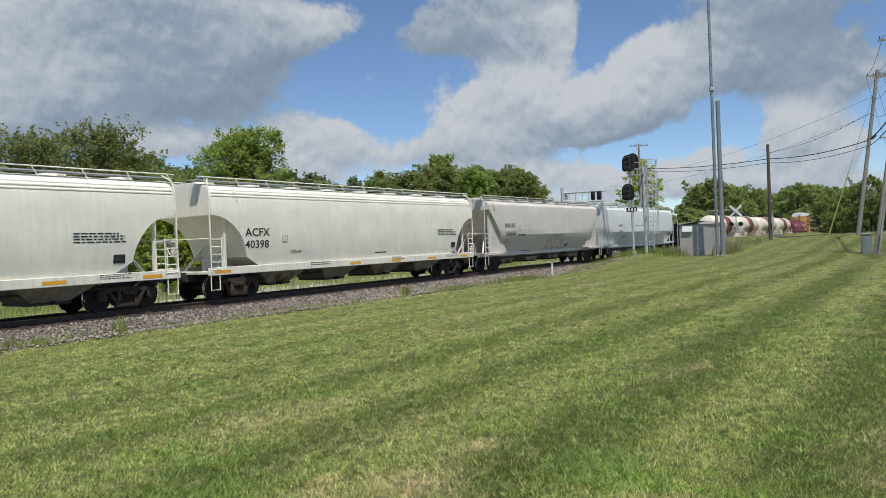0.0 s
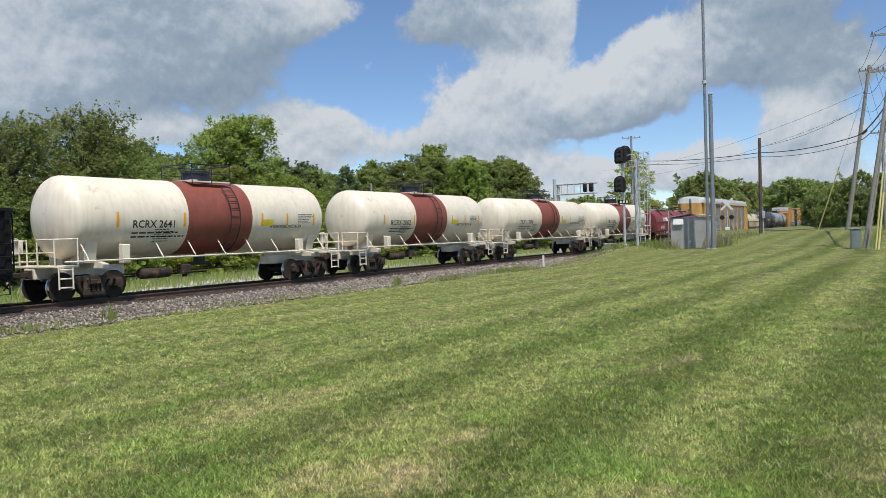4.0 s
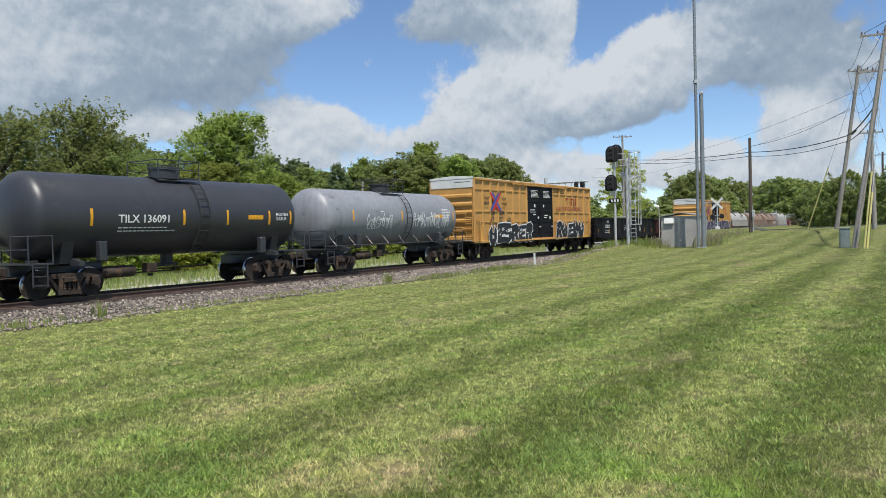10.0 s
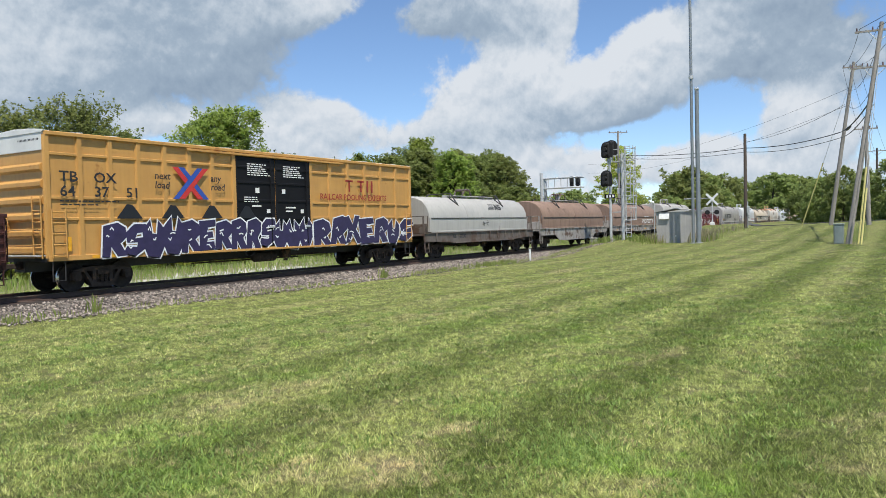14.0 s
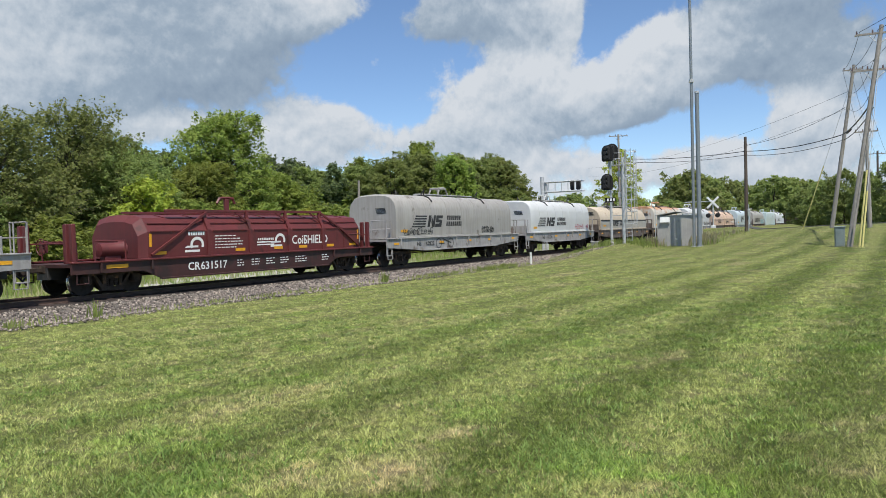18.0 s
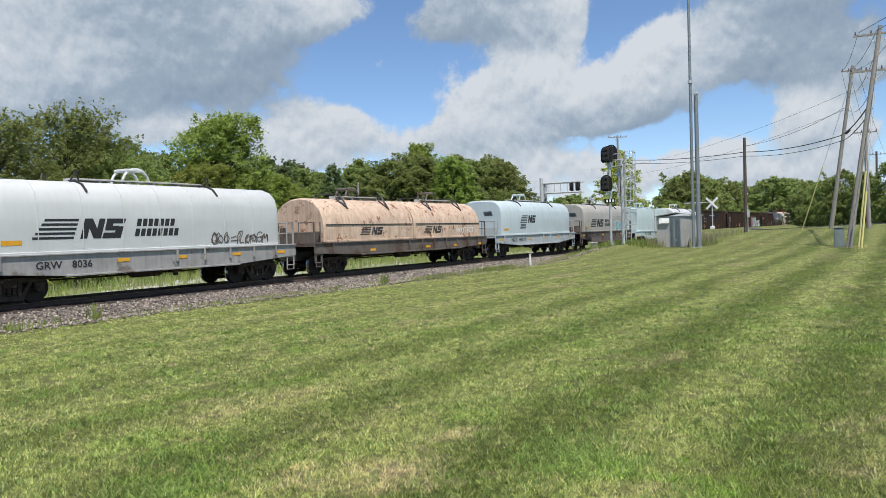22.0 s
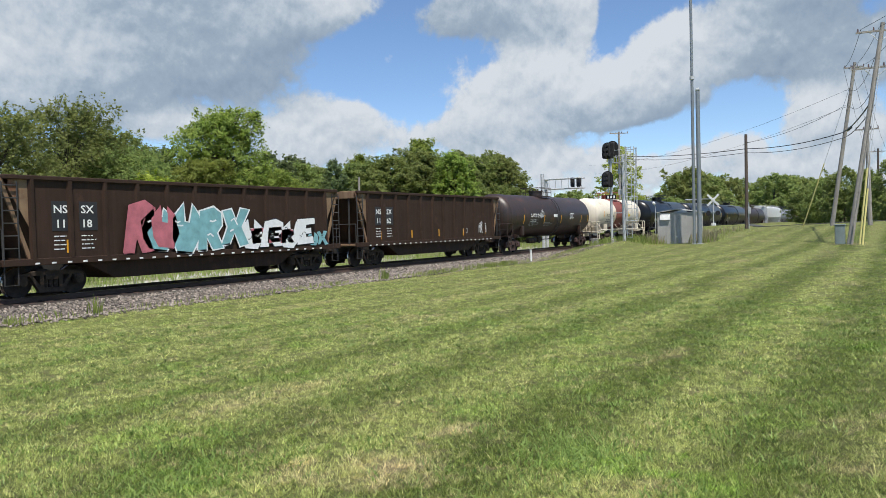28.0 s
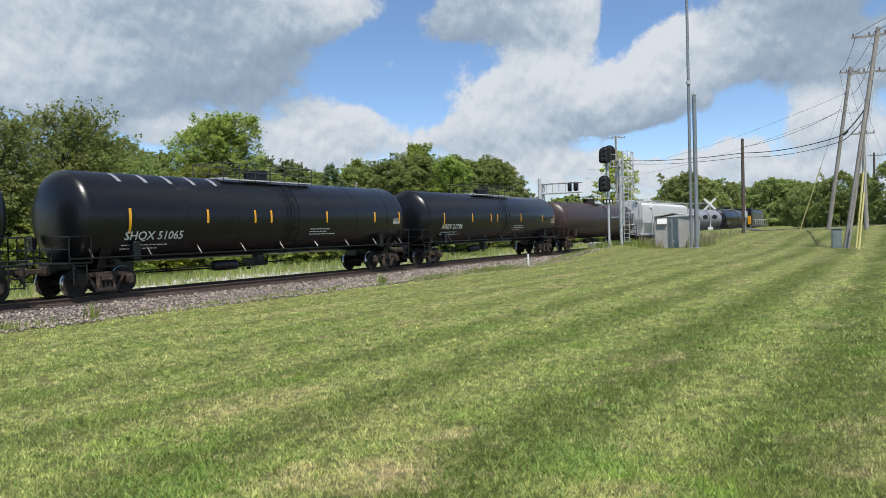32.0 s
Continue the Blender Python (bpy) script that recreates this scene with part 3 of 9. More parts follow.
def raw_mesh(name, V, F, material):
    """A mesh from arrays of triangles or quads, quickly."""
    me = bpy.data.meshes.new(name)
    n, k = F.shape
    me.vertices.add(len(V))
    me.vertices.foreach_set("co", V.astype(np.float32).ravel())
    me.loops.add(n * k)
    me.loops.foreach_set("vertex_index", F.astype(np.int32).ravel())
    me.polygons.add(n)
    me.polygons.foreach_set("loop_start", np.arange(0, n * k, k, dtype=np.int32))
    me.update(calc_edges=True)
    me.materials.append(material)
    return me


def blade_material():
    m = bpy.data.materials.new("grass_blades")
    m.use_nodes = True
    N, Lk, co = tex_nodes(m)
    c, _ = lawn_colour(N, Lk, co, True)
    g = N.new("ShaderNodeNewGeometry")
    c = blend(N, Lk, remap(N, Lk, g.outputs["Random Per Island"], 0.90, 0.95, 0, 0.55), c, (0.42, 0.36, 0.19))
    hs = N.new("ShaderNodeHueSaturation")
    Lk.new(remap(N, Lk, g.outputs["Random Per Island"], 0, 1, 0.58, 1.48), hs.inputs["Value"])
    Lk.new(c, hs.inputs["Color"])
    b = N["Principled BSDF"]
    b.inputs["Roughness"].default_value = 0.55
    b.inputs["Specular IOR Level"].default_value = 0.3
    Lk.new(hs.outputs[0], b.inputs["Base Color"])
    tl, mx = N.new("ShaderNodeBsdfTranslucent"), N.new("ShaderNodeMixShader")
    Lk.new(hs.outputs[0], tl.inputs["Color"])
    mx.inputs["Fac"].default_value = 0.42
    Lk.new(b.outputs[0], mx.inputs[1])
    Lk.new(tl.outputs[0], mx.inputs[2])
    Lk.new(mx.outputs[0], N["Material Output"].inputs["Surface"])
    return m


BLADES = blade_material()


def grass():
    """Mown grass in small bunches: blades of a bunch lean one way, and grow coarser in step with the distance."""
    rng = np.random.default_rng(5)
    per, n = 9, 90000
    r = 2.5 * (80 / 2.5) ** rng.uniform(0, 1, n)
    a = np.radians(rng.uniform(24, 97, n))
    x, y = r * np.sin(a), r * np.cos(a)
    keep = y < 19.3 + 0.5 * np.sin(x * 0.9) + 0.4 * np.sin(x * 2.3 + 1)
    x, y, r = x[keep], y[keep], r[keep]
    n = len(x)
    tall = np.where(rng.uniform(0, 1, n) < 0.12, rng.uniform(1.2, 1.9, n), rng.uniform(0.55, 1.15, n))
    bend = rng.uniform(0, math.tau, n)
    wide = 0.008 + 0.0042 * r
    shape = (n, per)
    t = rng.uniform(0, math.tau, shape)
    q = np.sqrt(rng.uniform(0, 1, shape)) * wide[:, None]
    X, Y = x[:, None] + q * np.cos(t), y[:, None] + q * np.sin(t)
    Z = ground_z(X, Y)
    R = np.broadcast_to(r[:, None], shape)
    h = rng.uniform(0.016, 0.040, shape) * tall[:, None]
    w = np.minimum(0.0017 + 0.00046 * R, 0.0125) * rng.uniform(0.6, 1.4, shape)
    lean = rng.uniform(0.3, 1.5, shape) * h
    ld = bend[:, None] + rng.normal(0, 0.8, shape)
    t = rng.uniform(0, math.tau, shape)
    p0 = np.stack([X - np.cos(t) * w, Y - np.sin(t) * w, Z - 0.008], -1)
    p1 = np.stack([X + np.cos(t) * w, Y + np.sin(t) * w, Z - 0.008], -1)
    p2 = np.stack([X + np.cos(ld) * lean, Y + np.sin(ld) * lean, Z + h], -1)
    V = np.stack([p0, p1, p2], 2).reshape(-1, 3)
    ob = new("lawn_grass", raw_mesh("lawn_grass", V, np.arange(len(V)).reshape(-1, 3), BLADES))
    return tagged(ob, "short mown grass blades, green with straw-coloured ones", "grass", kind="stuff")


grass()


def tufts():
    """Longer, broader tufts that the mower has bent, and flat clover patches."""
    rng = np.random.default_rng(15)
    n, k = 1100, 24
    r = np.sqrt(rng.uniform(3.0 ** 2, 17.0 ** 2, n))
    a = np.radians(rng.uniform(25, 95, n))
    cx, cy = r * np.sin(a), r * np.cos(a)
    keep = cy < 18.5
    cx, cy = cx[keep], cy[keep]
    n = len(cx)
    rad = rng.uniform(0.04, 0.20, n) * (1 + (rng.uniform(0, 1, n) < 0.1) * 1.5)
    t = rng.uniform(0, math.tau, (n, k))
    q = np.sqrt(rng.uniform(0, 1, (n, k))) * rad[:, None]
    x, y = cx[:, None] + q * np.cos(t), cy[:, None] + q * np.sin(t)
    h = rng.uniform(0.025, 0.062, (n, k))
    w = rng.uniform(0.0025, 0.006, (n, k)) * (0.8 + np.hypot(x, y) / 9)
    ld, ww = t + rng.normal(0, 0.7, (n, k)), rng.uniform(0, math.tau, (n, k))
    ln = h * rng.uniform(0.3, 1.6, (n, k))
    z = ground_z(x, y)
    p0 = np.stack([x - np.cos(ww) * w, y - np.sin(ww) * w, z - 0.01], -1)
    p1 = np.stack([x + np.cos(ww) * w, y + np.sin(ww) * w, z - 0.01], -1)
    p2 = np.stack([x + np.cos(ld) * ln, y + np.sin(ld) * ln, z + h], -1)
    V = np.stack([p0, p1, p2], 2).reshape(-1, 3)
    m = mat("tuft_blades", (0.22, 0.31, 0.075), 0.5, vary=0.45, scale=1.7, spec=0.3)
    ob = new("grass_tufts", raw_mesh("grass_tufts", V, np.arange(len(V)).reshape(-1, 3), m))
    tagged(ob, "lush darker green grass tufts in the mown lawn", "grass", kind="stuff")


tufts()


# ---- track ----
ballast_mat = mat("ballast_stone", (0.150, 0.128, 0.108), 0.9, vary=0.6, scale=9, stain=(0.12, 0.10, 0.09), stain_at=0.55, stain_scale=7, bump=1.0, bump_scale=18)
stone_mat = mat("loose_ballast", (0.24, 0.205, 0.170), 0.9, vary=0.45, scale=7, stain=(0.14, 0.115, 0.10), stain_at=0.54, stain_scale=5)
tie_mat = mat("creosoted_tie", (0.055, 0.034, 0.026), 0.9, vary=0.4, scale=8, jitter=0.3)
rail_mat = mat("rail_steel", (0.085, 0.05, 0.036), 0.7, vary=0.3, scale=4)
bed_prof = [(19.75, -0.64), (20.3, -0.50), (21.0, -0.36), (21.75, -0.17), (24.95, -0.17), (25.7, -0.40), (26.6, -0.66)]
# thin dark sheet over the bed: the train's shade put into its colour
shade_strip = new("oily_ballast", Mesh().extrude([(21.62, -0.198), (21.75, -0.160), (24.95, -0.160), (24.95, -0.22), (21.62, -0.25)], -300, 600).mesh("oily_ballast", mat("oily_ballast", (0.034, 0.025, 0.020), 0.9, vary=0.5, scale=9, bump=1.0, bump_scale=18)))
tagged(shade_strip, "dark brown strip on the ballast that paints the train's shade", "ballast", kind="structure")
bed = new("track_bed", Mesh().extrude(bed_prof, -300, 600).mesh("track_bed", ballast_mat))
tagged(bed, "grey-brown crushed stone ballast under the track", "ballast", kind="structure")


def stones():
    rng = np.random.default_rng(9)
    n = 22000
    x = 4 + 66 * rng.uniform(0, 1, n) ** 1.5
    y = rng.uniform(19.35, 21.68, n)
    y = np.where(rng.uniform(0, 1, n) < 0.06, rng.uniform(18.7, 19.5, n), y)
    z = np.interp(y, [18, 19.5, 20.3, 21.0, 21.75, 23], [-0.40, -0.43, -0.49, -0.36, -0.17, -0.17])
    z = np.maximum(z, np.where(y < 20, ground_z(x, y), -9))
    s = rng.uniform(0.022, 0.052, n) * (1 + x / 90)
    octa = np.array([(1, 0, 0), (-1, 0, 0), (0, 1, 0), (0, -1, 0), (0, 0, 1), (0, 0, -1)], float)
    V = octa[None] * rng.uniform(0.6, 1.25, (n, 6, 1))
    a = rng.uniform(0, math.tau, n)
    ca, sa = np.cos(a)[:, None], np.sin(a)[:, None]
    X = (V[..., 0] * ca - V[..., 1] * sa) * s[:, None] + x[:, None]
    Y = (V[..., 0] * sa + V[..., 1] * ca) * s[:, None] + y[:, None]
    Z = V[..., 2] * s[:, None] * 0.8 + z[:, None] + 0.012
    T = np.array([(0, 2, 4), (2, 1, 4), (1, 3, 4), (3, 0, 4), (2, 0, 5), (1, 2, 5), (3, 1, 5), (0, 3, 5)])
    F = (np.arange(n) * 6)[:, None, None] + T[None]
    m = stone_mat
    N, Lk = m.node_tree.nodes, m.node_tree.links
    g = N.new("ShaderNodeNewGeometry")
    hs = N.new("ShaderNodeHueSaturation")
    old = N["Principled BSDF"].inputs["Base Color"].links[0].from_socket
    Lk.new(old, hs.inputs["Color"])
    Lk.new(remap(N, Lk, g.outputs["Random Per Island"], 0, 1, 0.3, 1.9), hs.inputs["Value"])
    Lk.new(hs.outputs[0], N["Principled BSDF"].inputs["Base Color"])
    ob = new("ballast_stones", raw_mesh("ballast_stones", np.stack([X, Y, Z], -1).reshape(-1, 3), F.reshape(-1, 3), m))
    tagged(ob, "loose grey and brown crushed stones on the shoulder", "gravel", kind="stuff")


stones()
track = thing("railway_track", "single railway track of rusty rails on dark wooden ties", "railway track", kind="structure")
RAIL = [(-0.07, -0.172), (0.07, -0.172), (0.07, -0.16), (0.012, -0.14), (0.012, -0.045), (0.036, -0.035), (0.036, -0.004), (0.028, 0.0), (-0.028, 0.0), (-0.036, -0.004), (-0.036, -0.035), (-0.012, -0.045), (-0.012, -0.14), (-0.07, -0.16)]
for s in (-1, 1):
    part("rail", Mesh().extrude([(23.35 + s * 0.755 + y, z) for y, z in RAIL], -300, 600), rail_mat, track)
    part("rail_head", Mesh().box(-300, 600, 23.35 + s * 0.755 - 0.026, 23.35 + s * 0.755 + 0.026, 0.0005, 0.003), tread, track, "polished running surface")

# ---- train ----
TRACK_Y = 23.35
SPEED, SLOWING = 21.2017, 0.018523
WHEELS = {-1: [], 1: []}
CARS = []
AXLE, WHEEL_R = 0.889, 0.457


def run(t):
    """How far the train has gone after t seconds."""
    return SPEED * t - SLOWING * t * t


def wheelset_mesh():
    if "wheelset" in CACHE:
        return CACHE["wheelset"]
    m = Mesh()
    prof = [(-1.08, 0.001), (-1.08, 0.09), (-1.0, 0.09), (-0.80, 0.08), (-0.77, 0.36), (-0.785, 0.40), (-0.785, 0.452), (-0.68, 0.458), (-0.665, 0.486), (-0.65, 0.40), (-0.72, 0.34), (-0.68, 0.085), (0, 0.075)]
    prof = prof + [(-x, r) for x, r in prof[-2::-1]]
    m.lathe(prof, 22)
    m.v = [(y, x, z) for x, y, z in m.v]
    for side in (-1, 1):
        for k in range(3):
            a = k * math.tau / 3
            m.tube((0.055 * math.cos(a), side * 1.08, 0.055 * math.sin(a)), (0.055 * math.cos(a), side * 1.10, 0.055 * math.sin(a)), 0.018, 6)
    me = m.mesh("wheelset", wheel_steel, 40)
    me.materials.append(tread)
    for p in me.polygons:
        rad = [math.hypot(me.vertices[i].co.x, me.vertices[i].co.z) for i in p.vertices]
        if min(rad) > 0.43 and abs(p.center.y) < 0.80:
            p.material_index = 1
    CACHE["wheelset"] = me
    return me


def sideframe():
    m = Mesh()
    def bar(pts):
        m.extrude(pts, -0.075, 0.075, "y")
    bar([(-1.08, 0.60), (-1.0, 0.70), (-0.45, 0.78), (0.45, 0.78), (1.0, 0.70), (1.08, 0.60), (0.62, 0.64), (-0.62, 0.64)])
    for s in (-1, 1):
        bar([(s * 0.70, 0.66), (s * 0.60, 0.66), (s * 0.30, 0.24), (s * 0.30, 0.13), (s * 0.38, 0.13)])
        bar([(s * 0.24, 0.24), (s * 0.36, 0.24), (s * 0.36, 0.66), (s * 0.24, 0.66)])
        m.box(s * 0.76, s * 1.06, -0.11, 0.11, 0.36, 0.66, 0.04)
        m.tube((s * 0.889, -0.13, 0.457), (s * 0.889, 0.1, 0.457), 0.12, 12)
    bar([(-0.42, 0.12), (0.42, 0.12), (0.36, 0.26), (-0.36, 0.26)])
    return m


def spring():
    m = Mesh()
    prof = [(0.27, 0.04)]
    for k in range(4):
        prof += [(0.275 + k * 0.068, 0.068), (0.312 + k * 0.068, 0.068), (0.325 + k * 0.068, 0.045)]
    m.lathe(prof, 6)
    m.v = [(z, y, x) for x, y, z in m.v]
    return m


def truck(car, x, material=None):
    material = material or iron
    def bolster():
        m = Mesh()
        m.extrude([(-1.12, 0.52), (-1.12, 0.64), (-0.5, 0.80), (0.5, 0.80), (1.12, 0.64), (1.12, 0.52), (0.4, 0.42), (-0.4, 0.42)], -0.2, 0.2)
        m.tube((0, 0, 0.78), (0, 0, 0.88), 0.2, 12)
        for s in (-1, 1):
            m.box(s * 0.35, s * 0.45, -0.9, 0.9, 0.34, 0.44)
        return m
    t = part("truck", bolster, material, car, at=pose(x, 0, 0), key="bolster")
    for y in (-1, 1):
        part("side_frame", sideframe, material, t, at=pose(0, y * 1.0, 0), key="sideframe", smooth=30)
        for x2 in (-0.16, 0, 0.16):
            part("spring", spring, iron, t, at=pose(x2, y * 1.0, 0), key="spring")
    for s in (-1, 1):
        w = part("wheelset", wheelset_mesh(), None, t, at=pose(s * AXLE, 0, WHEEL_R))
        WHEELS[s].append(w)
    return t


def coupler_shape():
    m = Mesh()
    m.box(-0.75, -0.12, -0.08, 0.08, 0.80, 0.96, 0.02)
    m.box(-0.16, 0.02, -0.17, 0.10, 0.72, 1.0, 0.04)
    m.extrude([(-0.06, 0.06), (0.08, 0.12), (0.14, 0.02), (0.06, -0.04)], 0.70, 1.02, "z")
    m.box(-0.75, -0.6, -0.2, 0.2, 0.76, 1.02, 0.02)
    return m


def hose_shape():
    m = Mesh()
    pts = [(-0.5, -0.3, 0.86), (-0.3, -0.32, 0.70), (-0.12, -0.28, 0.52), (0.02, -0.15, 0.45)]
    return m.path(pts, 0.028, 6)


def couplers(car, half):
    for s in (-1, 1):
        c = part("coupler", coupler_shape, iron, car, at=pose(s * half, 0, 0, 0, 0, 0 if s > 0 else 180), key="coupler")
        part("air_hose", hose_shape, black_paint, c, key="hose")


def ladder(car, x0, x1, y, z0, z1, material, rungs=None, r=0.022, name="ladder", across="x"):
    m = Mesh()
    rungs = rungs or max(2, round((z1 - z0) / 0.4))
    P = (lambda a, z: (a, y, z)) if across == "x" else (lambda a, z: (y, a, z))
    for x in (x0, x1):
        m.tube(P(x, z0), P(x, z1), r * 1.2, 5)
    lad = part(name, m, material, car)
    rung = Mesh().tube(P(x0, 0), P(x1, 0), r, 5).mesh("rung", material)
    for k in range(rungs + 1):
        part("rung", rung, None, lad, at=pose(0, 0, z0 + (z1 - z0) * (k + 0.2) / (rungs + 0.5)))
    return lad


def stirrup(car, x, material, y=-1.5, z=0.9):
    for s in (1, -1):
        m = Mesh().path([(x - 0.2, s * y, z), (x - 0.2, s * y, 0.42), (x + 0.2, s * y, 0.42), (x + 0.2, s * y, z)], 0.024)
        part("step", m, material, car)


def handbrake(car, x, y, z, material):
    m = Mesh()
    for k in range(14):
        a, b = k * math.tau / 14, (k + 1) * math.tau / 14
        m.tube((x, y + 0.27 * math.cos(a), z + 0.27 * math.sin(a)), (x, y + 0.27 * math.cos(b), z + 0.27 * math.sin(b)), 0.018, 5)
    for k in range(4):
        a = k * math.tau / 4
        m.tube((x, y, z), (x, y + 0.27 * math.cos(a), z + 0.27 * math.sin(a)), 0.015, 5)
    m.box(x, x + 0.16, y - 0.14, y + 0.14, z - 0.2, z + 0.2, 0.02)
    part("hand_brake", m, material, car)


def brake_gear(car, x, material=None):
    """Air reservoir, valve and pipes under the floor."""
    m = Mesh()
    m.lathe([(x - 0.7, 0.0), (x - 0.66, 0.16), (x - 0.58, 0.2), (x + 0.5, 0.2), (x + 0.58, 0.16), (x + 0.62, 0)], 14, z=0.72, y=-0.7)
    part("air_reservoir", m, material or iron, car, smooth=40)
    m = Mesh()
    m.box(x + 1.0, x + 1.4, -0.9, -0.55, 0.62, 0.95, 0.03)
    m.tube((x + 1.2, -0.75, 0.6), (x + 1.2, -0.75, 0.5), 0.09, 8)
    part("brake_valve", m, material or iron, car)
    m = Mesh().tube((x - 4, -0.5, 0.7), (x + 4, -0.5, 0.74), 0.03, 5)
    m.tube((x - 3, 0.2, 0.6), (x + 3, 0.2, 0.6), 0.03, 5)
    part("brake_rod", m, material or iron, car)


def car_thing(i, name, label, category="rail car"):
    a, b = GAPS[i], GAPS[i + 1]
    car = thing(name, label, category, group="rail cars of the freight train")
    CARS.append((car, (a + b) / 2))
    length = b - a
    couplers(car, length / 2)
    return car, length, length / 2 - 0.62


def mirrored(pts):
    return pts + [(-y, z) for y, z in pts[::-1]]


def covered_hopper(i, style, label, paint, sill_paint, fittings):
    car, length, h = car_thing(i, "covered_hopper_car", label)
    prof, cut = {
        "round": ([(1.15, 1.44), (1.7, 1.54), (2.4, 1.6), (3.3, 1.6), (3.75, 1.55)], [(1.6, 1.48), (1.35, 4.18), (0.95, 4.32), (0.45, 4.38)]),
        "bent": ([(1.0, 1.05), (2.05, 1.58), (2.15, 1.6), (3.0, 1.58), (3.8, 1.54)], [(0, 0), (1.32, 4.16), (0.95, 4.3), (0.45, 4.36)]),
    }["round" if style == "round" else "bent"]
    zs, ys = [p[0] for p in prof], [p[1] for p in prof]
    wide = lambda z: float(np.interp(z, zs, ys))
    roof = [(1.50, 4.0)] + cut[1:]
    if style == "round":
        us = [0.0, 0.2, 0.5, 0.8, 1.1, 1.35, 1.5, 1.6, 1.68]
        low = lambda u: 1.3 + 1.85 * math.sqrt(max(0, 1 - (u / 1.7) ** 2)) if u < 1.7 else 1.15
    elif style == "wedge":
        us = [0.0, 0.4, 0.8, 1.2, 1.6, 2.0, 2.3]
        low = lambda u: 3.7 - u * 1.12 if u < 2.4 else 1.0
    else:
        us = [0.0, 0.06, 0.15, 0.3, 0.5, 0.7, 0.9]
        low = lambda u: 1.0 + 1.5 * max(0, 1 - u / 0.8) ** 1.6 if u < 0.8 else 1.0
    e = h - {"round": 0.15, "bent": 0.42}.get(style, 0.75)
    us = us + [2.45]
    xs = [-e + u for u in us] + [0.0] + [e - u for u in us[::-1]]
    rings = []
    for x in xs:
        zb = low(e - abs(x))
        near = [(-wide(zb + (3.75 - zb) * k / 7), zb + (3.75 - zb) * k / 7) for k in range(8)] + [(-y, z) for y, z in roof]
        rings.append([(x, y, z) for y, z in mirrored(near)])
    part("body", Mesh().loft(rings), paint, car, smooth=32 if style == "round" else 21)
    if style == "round":
        for z in (3.86, 3.97, 4.08):
            for s in (-1, 1):
                y = float(np.interp(z, [3.75, 4.0, 4.18], [1.55, 1.5, 1.35]))
                part("roof_rib", Mesh().box(-e + 0.05, e - 0.05, s * (y - 0.03), s * (y + 0.022), z - 0.025, z + 0.02, 0.008), paint, car)
    for s in (-1, 1):
        if style == "round":
            part("side_sill", Mesh().box(-h, h, s * 1.47, s * 1.56, 0.95, 1.24, 0.015), sill_paint, car)
        else:
            part("side_sill", Mesh().box(-h, h, s * 1.05, s * 1.13, 0.88, 1.08, 0.01), sill_paint, car)
            for q in (-1, 1):
                part("end_sill", Mesh().box(q * (h - 2.4), q * h, s * 1.2, s * 1.56, 0.98, 1.12, 0.01), sill_paint, car)
    for q in (-1, 1):
        part("end_platform", Mesh().box(q * (h - 1.1), q * h, -1.5, 1.5, 1.0, 1.1, 0.01), sill_paint, car)
        part("stub_sill", Mesh().box(q * (h - 2.6), q * h, -0.3, 0.3, 0.72, 1.1, 0.02), dark_steel, car)
        # struts that carry the slope sheet
        for s in (-1, 1):
            part("end_post", Mesh().extrude([(q * (h - 0.95), 1.1), (q * (h - 0.85), 1.1), (q * (h - 0.85), 3.3), (q * (h - 0.95), 3.3)], s * 1.40, s * 1.32, "y"), sill_paint, car)
            part("end_brace", Mesh().tube((q * (h - 0.9), s * 0.9, 1.1), (q * (h - 2.0), s * 0.5, 2.6), 0.06, 5), sill_paint, car)
        if style == "wedge":
            for s in (-1, 1):
                part("side_gusset", Mesh().extrude([(q * (h - 0.9), 1.1), (q * (h - 0.9), 3.55), (q * (h - 1.15), 3.6), (q * (h - 3.1), 1.1)], s * 1.34, s * 1.38, "y"), paint, car)
        part("slope_rib", Mesh().extrude([(q * (h - 2.5), 1.1), (q * (h - 1.0), 1.1), (q * (h - 1.0), 1.5), (q * (h - 2.2), 2.0)], -0.06, 0.06, "y"), sill_paint, car)
        for s in (-1, 1):
            x0 = q * (h - 0.10)
            ladder(car, x0 - q * 0.5, x0, s * 1.56, 1.1, 2.35, fittings, 4)
            pts = [(x0, s * 1.56, 1.1), (x0, s * 1.56, 3.9), (x0 - q * 0.05, s * 1.45, 4.3), (x0 - q * 0.25, s * 1.2, 4.5)]
            part("corner_rail", Mesh().path(pts, 0.03, 6), fittings, car)
            part("cross_grab", Mesh().path([(x0, s * 1.5, 2.2), (x0, s * 0.5, 2.2)], 0.02), fittings, car)
        m = Mesh().path([(q * (h - 0.05), -1.5, 2.3), (q * (h - 0.05), 1.5, 2.3)], 0.022)
        part("end_rail", m, fittings, car)
        stirrup(car, q * (h - 0.3), fittings, -1.52, 1.0)
        truck(car, q * (h - 1.75))
    handbrake(car, -h + 0.12, 0.6, 2.0, fittings)
    # roof walk with its rails
    for s in (-1, 1):
        part("roof_walk", Mesh().box(-e - 0.3, e + 0.3, s * 0.75, s * 1.15, 4.42, 4.46, 0.0), galv, car)
        m = Mesh()
        m.tube((-e - 0.3, s * 1.22, 4.56), (e + 0.3, s * 1.22, 4.56), 0.022, 5)
        k = 12
        for j in range(k + 1):
            x = -e + 2 * e * j / k
            m.tube((x, s * 1.22, 4.56), (x + 0.18, s * 1.3, 4.18), 0.02, 5)
        part("roof_rail", m, fittings, car)
